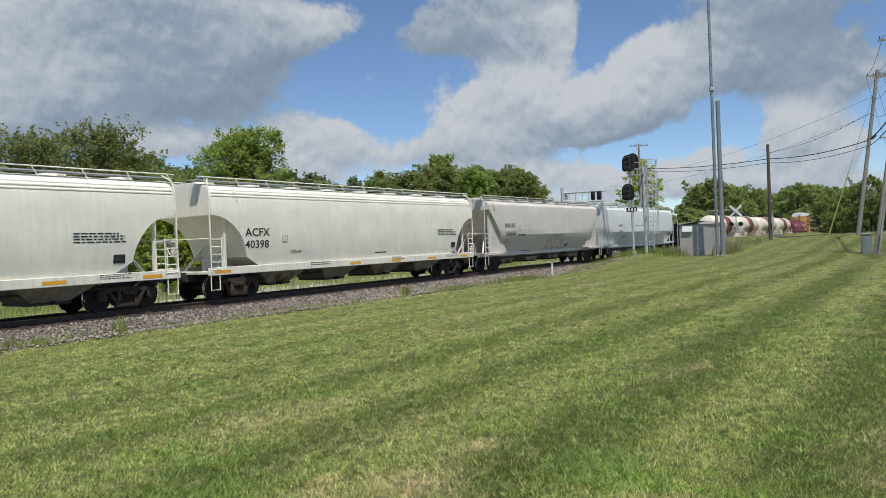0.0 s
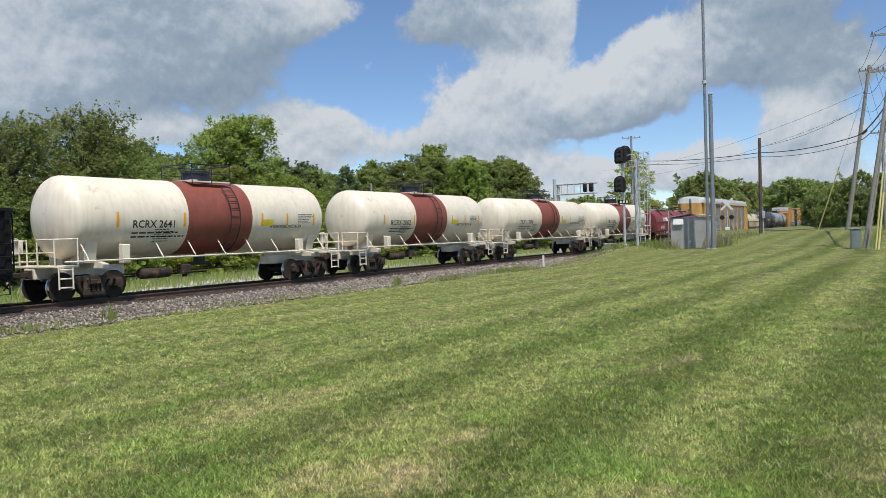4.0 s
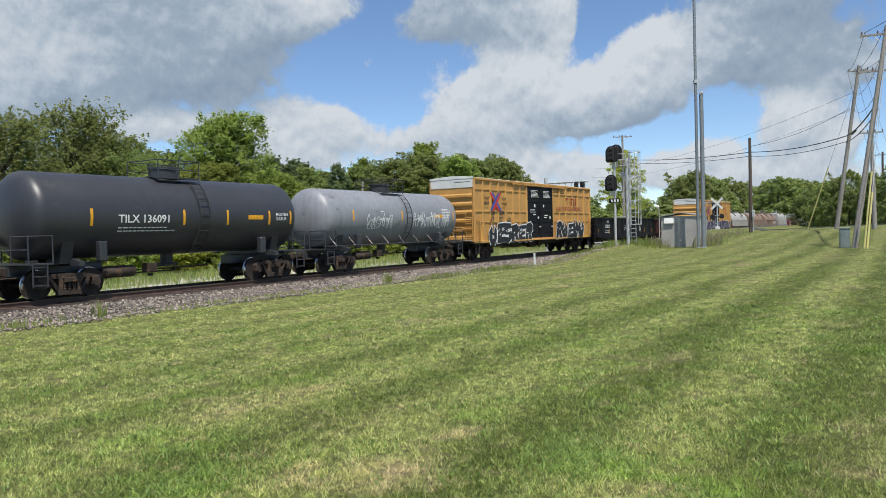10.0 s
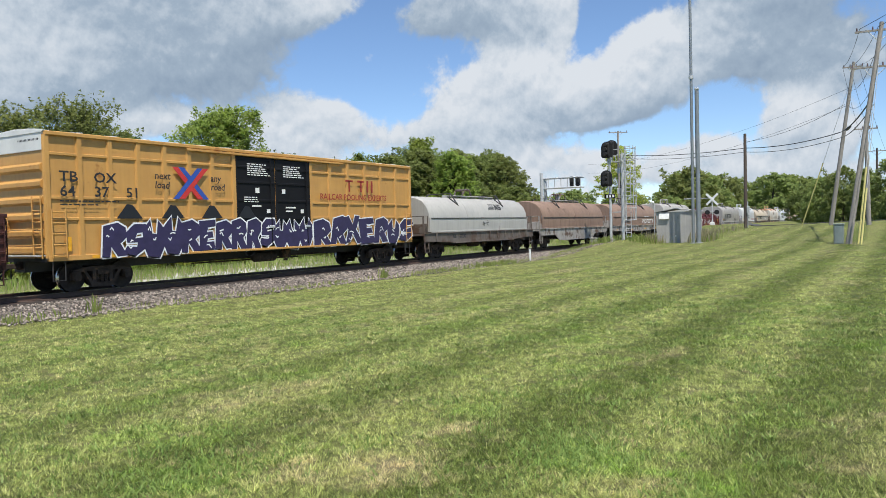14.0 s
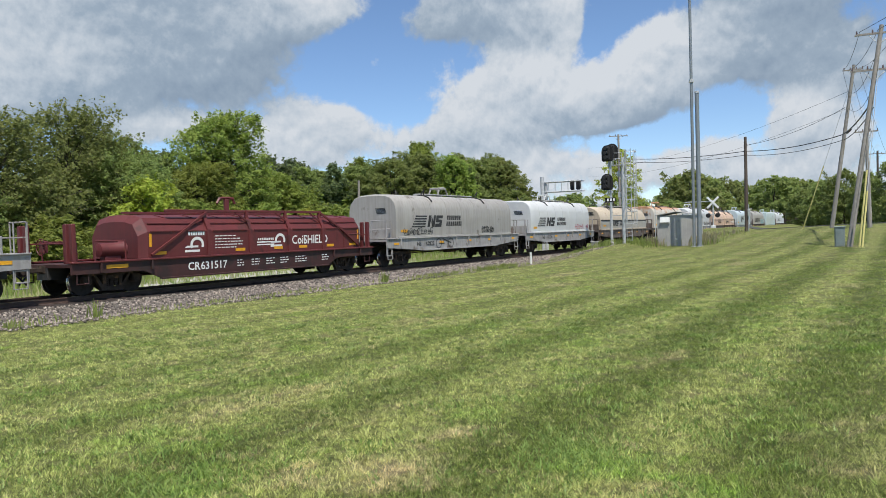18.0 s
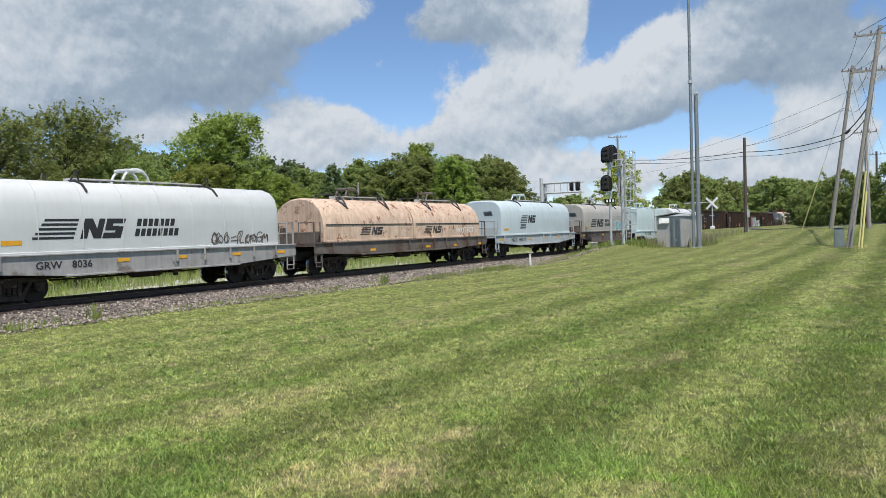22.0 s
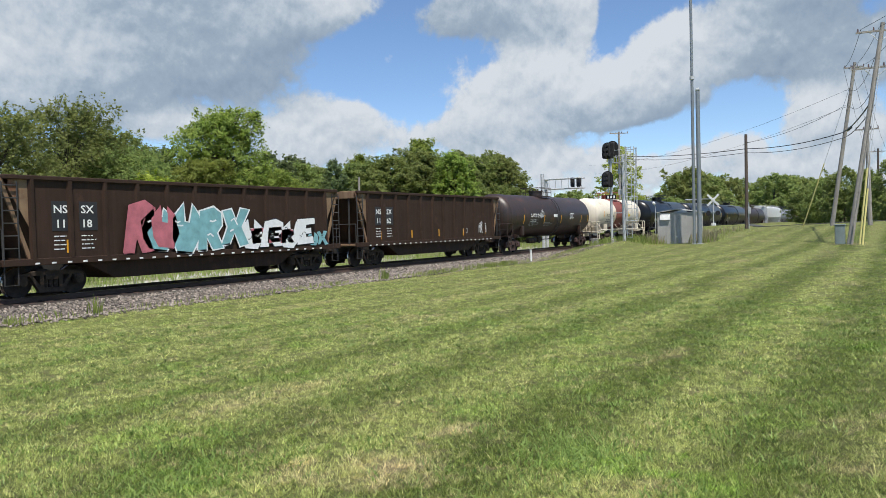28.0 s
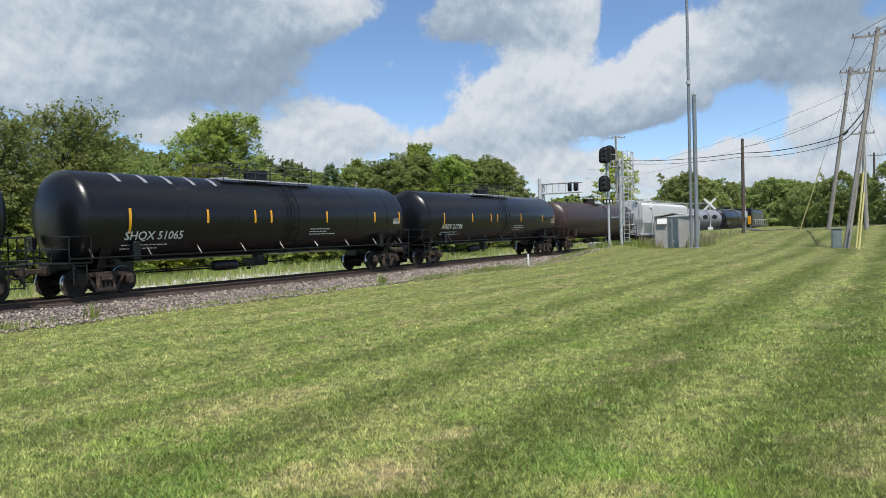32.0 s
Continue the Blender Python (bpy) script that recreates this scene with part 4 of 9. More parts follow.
    for k in range(8):
        x = -e + 1.0 + (2 * e - 2.0) * k / 7
        m = Mesh()
        m.tube((x, 0, 4.34), (x, 0, 4.47), 0.42, 14)
        m.box(x - 0.06, x + 0.06, -0.5, 0.5, 4.46, 4.5)
        part("roof_hatch", m, paint, car)
    # outlets
    k = 4
    for j in range(k):
        x = (2 * h - 4.8) * ((j + 0.5) / k - 0.5)
        w = (2 * h - 4.8) / k * 0.44
        top = 1.36 if style == "round" else 1.0
        rings = [[(x - w, -top, 1.14), (x + w, -top, 1.14), (x + w, top, 1.14), (x - w, top, 1.14)],
                 [(x - 0.6, -0.76, 0.46), (x + 0.6, -0.76, 0.46), (x + 0.6, 0.76, 0.46), (x - 0.6, 0.76, 0.46)]]
        part("outlet_hopper", Mesh().loft(rings), mat("hopper_underside", (0.30, 0.27, 0.22), 0.7, vary=0.3, stain=RUST, stain_at=0.6, streak=0.5), car)
        m = Mesh().box(x - 0.65, x + 0.65, -0.82, 0.82, 0.38, 0.47, 0.02)
        m.tube((x, -1.1, 0.45), (x, -0.7, 0.45), 0.06, 8)
        part("outlet_gate", m, dark_steel, car)
    part("centre_pipe", Mesh().tube((-h + 2, -0.9, 0.75), (h - 2, -0.9, 0.75), 0.04, 5), dark_steel, car)
    return car, h, Side(car, lambda x, z: -max(wide(z), 0) - (0.0 if z > 1.25 else 0.0)), Side(car, lambda x, z: -1.56)


def gondola(i, label, paint, top, bottom, ribs=13, rib_paint=None, bare=()):
    car, length, h = car_thing(i, "gondola_car", label)
    rib_paint = rib_paint or paint
    floor = bottom + 0.32
    for s in (-1, 1):
        part("side_sheet", Mesh().box(-h, h, s * 1.48, s * 1.51, bottom + 0.12, top - 0.05), paint, car)
        part("top_chord", Mesh().box(-h, h, s * 1.45, s * 1.60, top - 0.11, top, 0.02), rib_paint, car)
        part("side_sill", Mesh().extrude([(-h + 0.1, floor - 0.1), (-h + 2.6, bottom), (h - 2.6, bottom), (h - 0.1, floor - 0.1), (h - 0.1, floor + 0.1), (-h + 0.1, floor + 0.1)], s * 1.49, s * 1.57, "y"), paint, car)
        for k in range(ribs):
            x = -h + 0.12 + (2 * h - 0.24) * k / (ribs - 1)
            w = 0.07
            if s < 0 and any(a < x + h < b for a, b in bare):
                continue
            part("side_post", Mesh().extrude([(x - w - 0.03, s * 1.51), (x - w, s * 1.59), (x + w, s * 1.59), (x + w + 0.03, s * 1.51)], floor - 0.05, top - 0.1, "z"), rib_paint, car)
    part("floor", Mesh().box(-h, h, -1.48, 1.48, floor - 0.06, floor), dark_steel, car)
    part("centre_sill", Mesh().box(-h, h, -0.25, 0.25, 0.68, floor - 0.06), dark_steel, car)
    for q in (-1, 1):
        part("end_sheet", Mesh().box(q * (h - 0.03), q * h, -1.48, 1.48, floor, top - 0.04), paint, car)
        for z in np.linspace(floor + 0.15, top - 0.2, 4):
            part("end_rib", Mesh().box(q * h, q * (h + 0.10), -1.46, 1.46, z - 0.07, z + 0.07, 0.03), rib_paint, car)
        part("end_chord", Mesh().box(q * (h - 0.04), q * (h + 0.1), -1.5, 1.5, top - 0.12, top, 0.02), rib_paint, car)
        for s in (-1, 1):
            ladder(car, q * (h - 0.5), q * (h - 0.08), s * 1.63, floor, top - 0.2, rib_paint, 4, 0.018)
        ladder(car, -1.35, -0.9, q * (h + 0.13), floor, top - 0.2, rib_paint, 4, 0.018, across="y")
        stirrup(car, q * (h - 0.3), rib_paint, -1.52, floor)
        truck(car, q * (h - 1.9))
    handbrake(car, -h - 0.14, 0.5, top - 0.5, rib_paint)
    brake_gear(car, 0.5)
    return car, h, Side(car, lambda x, z: -1.515)


def tank_car(i, label, paint, r, zc, gap=0.85, band=None, dome=None, fittings=None, rail=False, platform="dome", seams=0, gear=None, half_band=1.52):
    car, length, h = car_thing(i, "tank_car", label)
    e = length / 2 - gap
    fittings = fittings or paint
    dome = dome or fittings
    d = 0.62
    head = [(-e + d * (1 - math.cos(a)), r * math.sin(a)) for a in np.linspace(0.0, math.pi / 2, 9)]
    head[0] = (-e, 0.001)
    prof = head + [(-x, q) for x, q in head[::-1]]
    part("shell", Mesh().lathe(prof, 40, z=zc), paint, car, smooth=40)
    if seams:
        for k in range(seams):
            x = -e + d + (2 * e - 2 * d) * (k + 0.5) / seams
            m = Mesh().lathe([(x - 0.02, r - 0.01), (x - 0.016, r + 0.007), (x + 0.016, r + 0.007), (x + 0.02, r - 0.01)], 36, z=zc)
            part("weld_seam", m, paint, car, smooth=40)
    if band:
        w = half_band
        part("shell_band", Mesh().lathe([(-w, r - 0.02), (-w, r + 0.008), (w, r + 0.008), (w, r - 0.02)], 40, z=zc), band, car, "red-brown painted band round the tank", smooth=40)
    # manway with platform
    m = Mesh()
    m.tube((0, 0, zc + r - 0.05), (0, 0, zc + r + 0.33), 0.5, 18)
    m.tube((0, 0, zc + r + 0.33), (0, 0, zc + r + 0.40), 0.55, 18)
    part("manway", m, dome, car, smooth=35)
    m = Mesh()
    for a in range(8):
        x, y = 0.5 * math.cos(a * math.tau / 8), 0.5 * math.sin(a * math.tau / 8)
        m.tube((x, y, zc + r + 0.3), (x, y, zc + r + 0.46), 0.03, 5)
    part("manway_bolts", m, dark_steel, car)
    pl = 0.9 if platform == "dome" else 2.6
    zp = zc + r * 0.94
    part("platform", Mesh().box(-pl, pl, -0.85, -0.55, zp + 0.02, zp + 0.07).box(-pl, pl, 0.55, 0.85, zp + 0.02, zp + 0.07).box(-pl, -pl + 0.25, -0.85, 0.85, zp + 0.07, zp + 0.11), galv if platform != "dome" else fittings, car)
    m = Mesh()
    for s in (-1, 1):
        for z in (0.35, 0.68):
            m.tube((-pl, s * 0.85, zp + z), (pl, s * 0.85, zp + z), 0.02, 5)
        k = 3 if platform == "dome" else 7
        for j in range(k):
            x = -pl + 2 * pl * j / (k - 1)
            m.tube((x, s * 0.85, zp - 0.05), (x, s * 0.85, zp + 0.68), 0.02, 5)
    for x in (-pl, pl):
        m.tube((x, -0.85, zp + 0.68), (x, 0.85, zp + 0.68), 0.02, 5)
    part("platform_rail", m, dark_steel if platform != "dome" else dome, car)
    # ladder that follows the shell
    for s in (-1, 1):
        m = Mesh()
        x0, x1 = 0.35, 0.8
        rr = r + 0.12
        angs = np.linspace(math.radians(-62), math.radians(50), 12)
        pts = [(s * -rr * math.cos(a), zc + rr * math.sin(a)) for a in angs]
        for x in (x0, x1):
            m.path([(x, y, z) for y, z in pts], 0.022, 4)
        for y, z in pts:
            m.tube((x0, y, z), (x1, y, z), 0.018, 4)
        part("ladder", m, dark_steel if paint is not black_paint else fittings, car)
    zb = zc - r
    for s in (-1, 1):
        for q in (-1, 1):
            part("shell_saddle", Mesh().extrude([(s * 0.2, zb - 0.18), (s * 0.95, zb - 0.12), (s * (r * 0.82), zc - r * 0.53), (s * (r * 0.70), zc - r * 0.70), (s * 0.2, zb + 0.03)], q * (h - 1.5) - 0.2, q * (h - 1.5) + 0.2), fittings, car)
    if rail:
        for s in (-1, 1):
            m = Mesh()
            y, z = s * 1.5, 1.25
            m.tube((-e - 0.2, y, z), (e + 0.2, y, z), 0.03, 6)
            for k in range(9):
                x = -e + 0.6 + (2 * e - 1.2) * k / 8
                m.tube((x, y, z), (x, s * r * 0.78, zc - r * 0.62), 0.02, 5)
            part("side_rail", m, fittings, car)
    for q in (-1, 1):
        xe = q * (length / 2 - 0.68)
        part("stub_sill", Mesh().box(q * (h - 3.2), xe, -0.3, 0.3, 0.72, 1.08, 0.03), fittings, car)
        part("end_platform", Mesh().box(xe - q * 0.75, xe, -1.45, 1.45, 1.08, 1.14, 0.01), fittings, car)
        m = Mesh()
        for y in (-1.42, -0.5, 0.5, 1.42):
            m.tube((xe, y, 1.1), (xe, y, 1.95), 0.026, 5)
        m.tube((xe, -1.42, 1.95), (xe, -0.5, 1.95), 0.026, 5)
        m.tube((xe, 0.5, 1.95), (xe, 1.42, 1.95), 0.026, 5)
        m.tube((xe, -1.42, 1.55), (xe, 1.42, 1.55), 0.022, 5)
        for y in (-1.42, 1.42):
            m.path([(xe, y, 1.95), (xe - q * 0.75, y, 1.95), (xe - q * 0.75, y, 1.1)], 0.026)
        part("end_rail", m, fittings, car)
        part("cross_bolster", Mesh().extrude([(-1.42, 1.0), (1.42, 1.0), (1.42, 1.14), (0.6, 1.3), (-0.6, 1.3), (-1.42, 1.14)], q * (h - 1.75) - 0.1, q * (h - 1.75) + 0.1), fittings, car)
        for s in (-1, 1):
            ladder(car, xe - q * 0.55, xe - q * 0.1, s * 1.45, 0.42, 1.1, fittings, 2, 0.022, "step")
            part("jack_pad", Mesh().box(q * (h - 2.5) - 0.14, q * (h - 2.5) + 0.14, s * 1.2, s * 1.45, 1.12, 1.75, 0.03), fittings, car)
        truck(car, q * (h - 1.55), gear)
    handbrake(car, -length / 2 + 0.72, 0.75, 1.75, fittings)
    m = Mesh().tube((0.0, 0, zb - 0.32), (0.0, 0, zb + 0.05), 0.22, 12)
    m.box(-0.35, 0.35, -0.25, 0.25, zb - 0.42, zb - 0.3, 0.03)
    part("bottom_outlet", m, dark_steel, car)
    brake_gear(car, -2.5, fittings if fittings.name == "black_paint" else iron)
    def face(x, z):
        rr = r + (0.008 if band and abs(x) < half_band else 0)
        return -math.sqrt(max(0.01, rr * rr - (z - zc) ** 2))
    sd = Side(car, face)
    return car, e, sd


HOODS = {
    "round": [(-1.50, 1.50), (-1.52, 2.1), (-1.46, 2.55), (-1.28, 2.98), (-0.98, 3.28), (-0.55, 3.46), (0.0, 3.52)],
    "square": [(-1.52, 1.48), (-1.54, 2.3), (-1.53, 2.95), (-1.42, 3.35), (-1.18, 3.6), (-0.85, 3.72), (0.0, 3.76)],
    "tall": [(-1.55, 1.30), (-1.56, 2.4), (-1.55, 3.46), (-1.53, 3.54), (-1.0, 3.6), (-0.6, 3.63), (0.0, 3.66)],
    "low": [(-1.50, 1.10), (-1.50, 1.7), (-1.46, 2.3), (-1.10, 2.76), (-0.9, 2.82), (-0.5, 2.84), (0.0, 2.85)],
}


def coil_car(i, label, hood, paint, frame_paint, hoods=1, sill=(0.8, 1.45), belly=False, ribs=10, horn="arch", rails=True, hood_label="", seams=6):
    car, length, h = car_thing(i, "coil_car", label)
    z0, z1 = sill
    inset = {"round": 0.72, "tall": 0.75}.get(hood, 0.95)
    hl = h - inset
    prof = mirrored(HOODS[hood])
    prof = prof[:len(prof) // 2] + prof[len(prof) // 2 + 1:]
    zt = HOODS[hood][-1][1]
    zl = HOODS[hood][0][1]
    cuts = [(-hl, hl)] if hoods == 1 else [(-hl, -0.06), (0.06, hl)]
    for a, b in cuts:
        rings = []
        slope = 1.3 if hood == "low" else (0.0 if hood == "tall" else 0.22)
        stations = [(a, 1), (a + 0.06, 0.5), (a + 0.2, 0.0), (b - 0.2, 0.0), (b - 0.06, 0.5), (b, 1)]
        for x, k in stations:
            push = [(z - zl) / (zt - zl) for _, z in prof]
            rings.append([(x + (1 if x < (a + b) / 2 else -1) * slope * p if hood == "low" else x, y * (1 - 0.03 * k), zl + (z - zl) * (1 - 0.035 * k)) for (y, z), p in zip(prof, push)])
        hd = part("hood", Mesh().loft(rings), paint, car, hood_label, smooth=35)
        n = max(2, seams // hoods)
        for k in range(1, n):
            x = a + (b - a) * k / n
            if hood == "low" and (x - a < 1.6 or b - x < 1.6):
                continue
            m = Mesh()
            m.loft([[(x - 0.02, y * 1.0, z) for y, z in prof], [(x - 0.015, y * 1.006, zl + (z - zl) * 1.004) for y, z in prof], [(x + 0.015, y * 1.006, zl + (z - zl) * 1.004) for y, z in prof], [(x + 0.02, y, z) for y, z in prof]], close=False, ends=False)
            part("hood_seam", m, paint, hd)
        m = Mesh()
        for s in (-1, 1):
            m.box(a + 0.1, b - 0.1, s * (abs(prof[0][0]) - 0.02), s * (abs(prof[0][0]) + 0.05), zl - 0.03, zl + 0.06, 0.012)
        part("hood_lip", m, paint, hd)
        if hood == "round":
            for s in (-1, 1):
                part("hood_belt", Mesh().box(a + 0.12, b - 0.12, s * 1.49, s * 1.545, 2.24, 2.28, 0.008), dark_steel, hd)
        # stacking brackets and the lifting horn on the ridge
        low_z = zt - (0.70 if hood == "square" else 0.62)
        half = [(abs(y), z) for y, z in HOODS[hood] if z > low_z]
        for x in (a + (b - a) * 0.27, b - (b - a) * 0.27):
            for s in (-1, 1):
                m = Mesh()
                if hood == "square":
                    rib = [(s * (y + 0.05), z + 0.05) for y, z in half[:-1]] + [(s * 0.5, zt + 0.05), (s * 0.5, zt - 0.02)] + [(s * y, z - 0.01) for y, z in half[:-1]][::-1]
                    m.extrude(rib, x - 0.02, x + 0.02)
                    m.tube((x - 0.16, s * 0.8, zt - 0.04), (x, s * 0.95, zt + 0.34), 0.028, 5)
                    m.tube((x + 0.16, s * 0.8, zt - 0.04), (x, s * 0.95, zt + 0.34), 0.028, 5)
                elif hood == "round":
                    y0, z0b = half[0][0] + 0.04, half[0][1]
                    m.path([(x - 0.22, s * 0.85, zt - 0.08), (x, s * (y0 + 0.02), z0b + 0.02), (x + 0.12, s * 0.75, zt + 0.22), (x - 0.22, s * 0.85, zt - 0.08)], 0.035, 5)
                    m.tube((x, s * (y0 + 0.02), z0b), (x, s * 0.8, zt + 0.18), 0.03, 5)
                    m.tube((x + 0.12, s * 0.75, zt + 0.2), (x + 0.12, 0, zt + 0.2), 0.025, 5)
                else:
                    m.box(x - 0.05, x + 0.05, s * 1.2, s * 1.3, zt - 0.1, zt + 0.12, 0.01)
                part("stacking_bracket", m, paint if hood == "tall" else dark_steel, hd)
        xc = (a + b) / 2
        m = Mesh()
        if horn == "arch":
            for s in (-0.3, 0.3):
                pts = [(xc + 0.55 * math.cos(t), s, zt + 0.55 * math.sin(t)) for t in np.linspace(0, math.pi, 11)]
                m.path(pts, 0.05, 5)
            m.box(xc - 0.40, xc + 0.30, -0.36, 0.36, zt + 0.44, zt + 0.55, 0.03)
        else:
            for s in (-0.4, 0.4):
                m.path([(xc - 0.9, s, zt), (xc - 0.3, s, zt + 0.62), (xc + 0.3, s, zt + 0.62), (xc + 0.9, s, zt)], 0.05, 5)
            m.box(xc - 0.3, xc + 0.3, -0.45, 0.45, zt + 0.56, zt + 0.66, 0.02)
            m.box(xc - 0.1, xc + 0.1, -0.1, 0.1, zt, zt + 0.6, 0.02)
        part("lifting_horn", m, frame_paint if hood == "round" else paint, hd)
        # a narrow catwalk along the ridge, from bracket to bracket
        x0, x1 = a + (b - a) * 0.27, b - (b - a) * 0.27
        m = Mesh().box(x0, x1, -0.62, -0.22, zt + 0.06, zt + 0.11, 0.01)
        for k in range(6):
            x = x0 + (x1 - x0) * k / 5
            m.box(x - 0.02, x + 0.02, -0.6, -0.24, zt - 0.05, zt + 0.07)
        part("catwalk", m, paint if hood == "tall" else coil_silver, hd)
    if hood == "low":
        for s in (-1, 1):
            for k in range(2):
                q = -1 if k else 1
                m = Mesh().extrude([(q * (hl - 2.4), 1.25), (q * (hl - 2.2), 1.25), (q * (hl - 3.9), 2.5), (q * (hl - 4.1), 2.5)], s * 1.46, s * 1.53, "y")
                part("hood_brace", m, paint, car)
    for s in (-1, 1):
        prof2 = [(-h, z1 - 0.32), (-h + 0.2, z1 - 0.45), (-h + 2.9, z1 - 0.45), (-h + 3.6, z0), (h - 3.6, z0), (h - 2.9, z1 - 0.45), (h - 0.2, z1 - 0.45), (h, z1 - 0.32), (h, z1), (-h, z1)]
        if not belly:
            prof2 = [(-h, z1 - 0.42), (-h + 2.5, z0 + 0.05), (-h + 3.2, z0), (h - 3.2, z0), (h - 2.5, z0 + 0.05), (h, z1 - 0.42), (h, z1), (-h, z1)]
        part("side_sill", Mesh().extrude(prof2, s * 1.50, s * 1.56, "y"), frame_paint, car)
        part("sill_flange", Mesh().box(-h, h, s * 1.44, s * 1.62, z1, z1 + 0.05, 0.01), frame_paint, car)
        if not belly:
            part("lower_flange", Mesh().box(-h + 3.2, h - 3.2, s * 1.48, s * 1.64, z0 - 0.03, z0 + 0.03, 0.008), frame_paint, car)
        for k in range(ribs):
            x = -h + 1.2 + (2 * h - 2.4) * k / (ribs - 1)
            if s < 0 and 2.2 < x + h < 6.6:
                continue
            part("sill_rib", Mesh().box(x - 0.04, x + 0.04, s * 1.56, s * 1.63, z1 - 0.40, z1, 0.01), frame_paint, car)
    part("centre_sill", Mesh().box(-h, h, -0.3, 0.3, 0.68, 1.1, 0.02), dark_steel, car)
    part("deck", Mesh().box(-h, h, -1.5, 1.5, z1 - 0.12, z1 - 0.02), frame_paint, car)
    for q in (-1, 1):
        m = Mesh()
        if rails:
            for y in (-1.45, -0.6, 0.6, 1.45):
                m.tube((q * (h - 0.05), y, z1), (q * (h - 0.05), y, z1 + 0.95), 0.026, 5)
            m.tube((q * (h - 0.05), -1.45, z1 + 0.95), (q * (h - 0.05), -0.6, z1 + 0.95), 0.026, 5)
            m.tube((q * (h - 0.05), 0.6, z1 + 0.95), (q * (h - 0.05), 1.45, z1 + 0.95), 0.026, 5)
            m.tube((q * (h - 0.05), -1.45, z1 + 0.5), (q * (h - 0.05), 1.45, z1 + 0.5), 0.022, 5)
            for y in (-1.5, 1.5):
                m.path([(q * (h - 0.05), y, 0.6), (q * (h - 0.05), y, z1 + 0.95), (q * (h - 0.45), y, z1 + 0.95), (q * (h - 0.45), y, 0.6)], 0.026)
                m.tube((q * (h - 0.05), y, 0.6), (q * (h - 0.45), y, 0.6), 0.026, 5)
                m.tube((q * (h - 0.05), y, 0.95), (q * (h - 0.45), y, 0.95), 0.026, 5)
        else:
            for y in (-1.4, 1.4):
                m.path([(q * (h - 0.05), y, z1), (q * (h - 0.05), y, z1 + 1.1), (q * (h - 0.35), y, z1 + 1.1), (q * (h - 0.35), y, z1)], 0.035)
            m.tube((q * (h - 0.05), -1.4, z1 + 0.6), (q * (h - 0.05), 1.4, z1 + 0.6), 0.024, 5)
        part("end_rail", m, frame_paint, car)
        stirrup(car, q * (h - 0.3), frame_paint, -1.52, z1 - 0.4)
        part("end_wall", Mesh().box(q * (h - 0.75), q * (h - 0.65), -1.3, 1.3, z1, z1 + 0.55, 0.02), frame_paint, car)
        truck(car, q * (h - 1.75))
    handbrake(car, -h + 0.15, 0.5, z1 + 0.55, frame_paint)
    brake_gear(car, 0.0)
    hz, hy = [z for _, z in HOODS[hood]], [y for y, _ in HOODS[hood]]
    up = Side(car, lambda x, z: float(np.interp(z, hz, hy)))
    return car, h, up, Side(car, lambda x, z: -1.565)


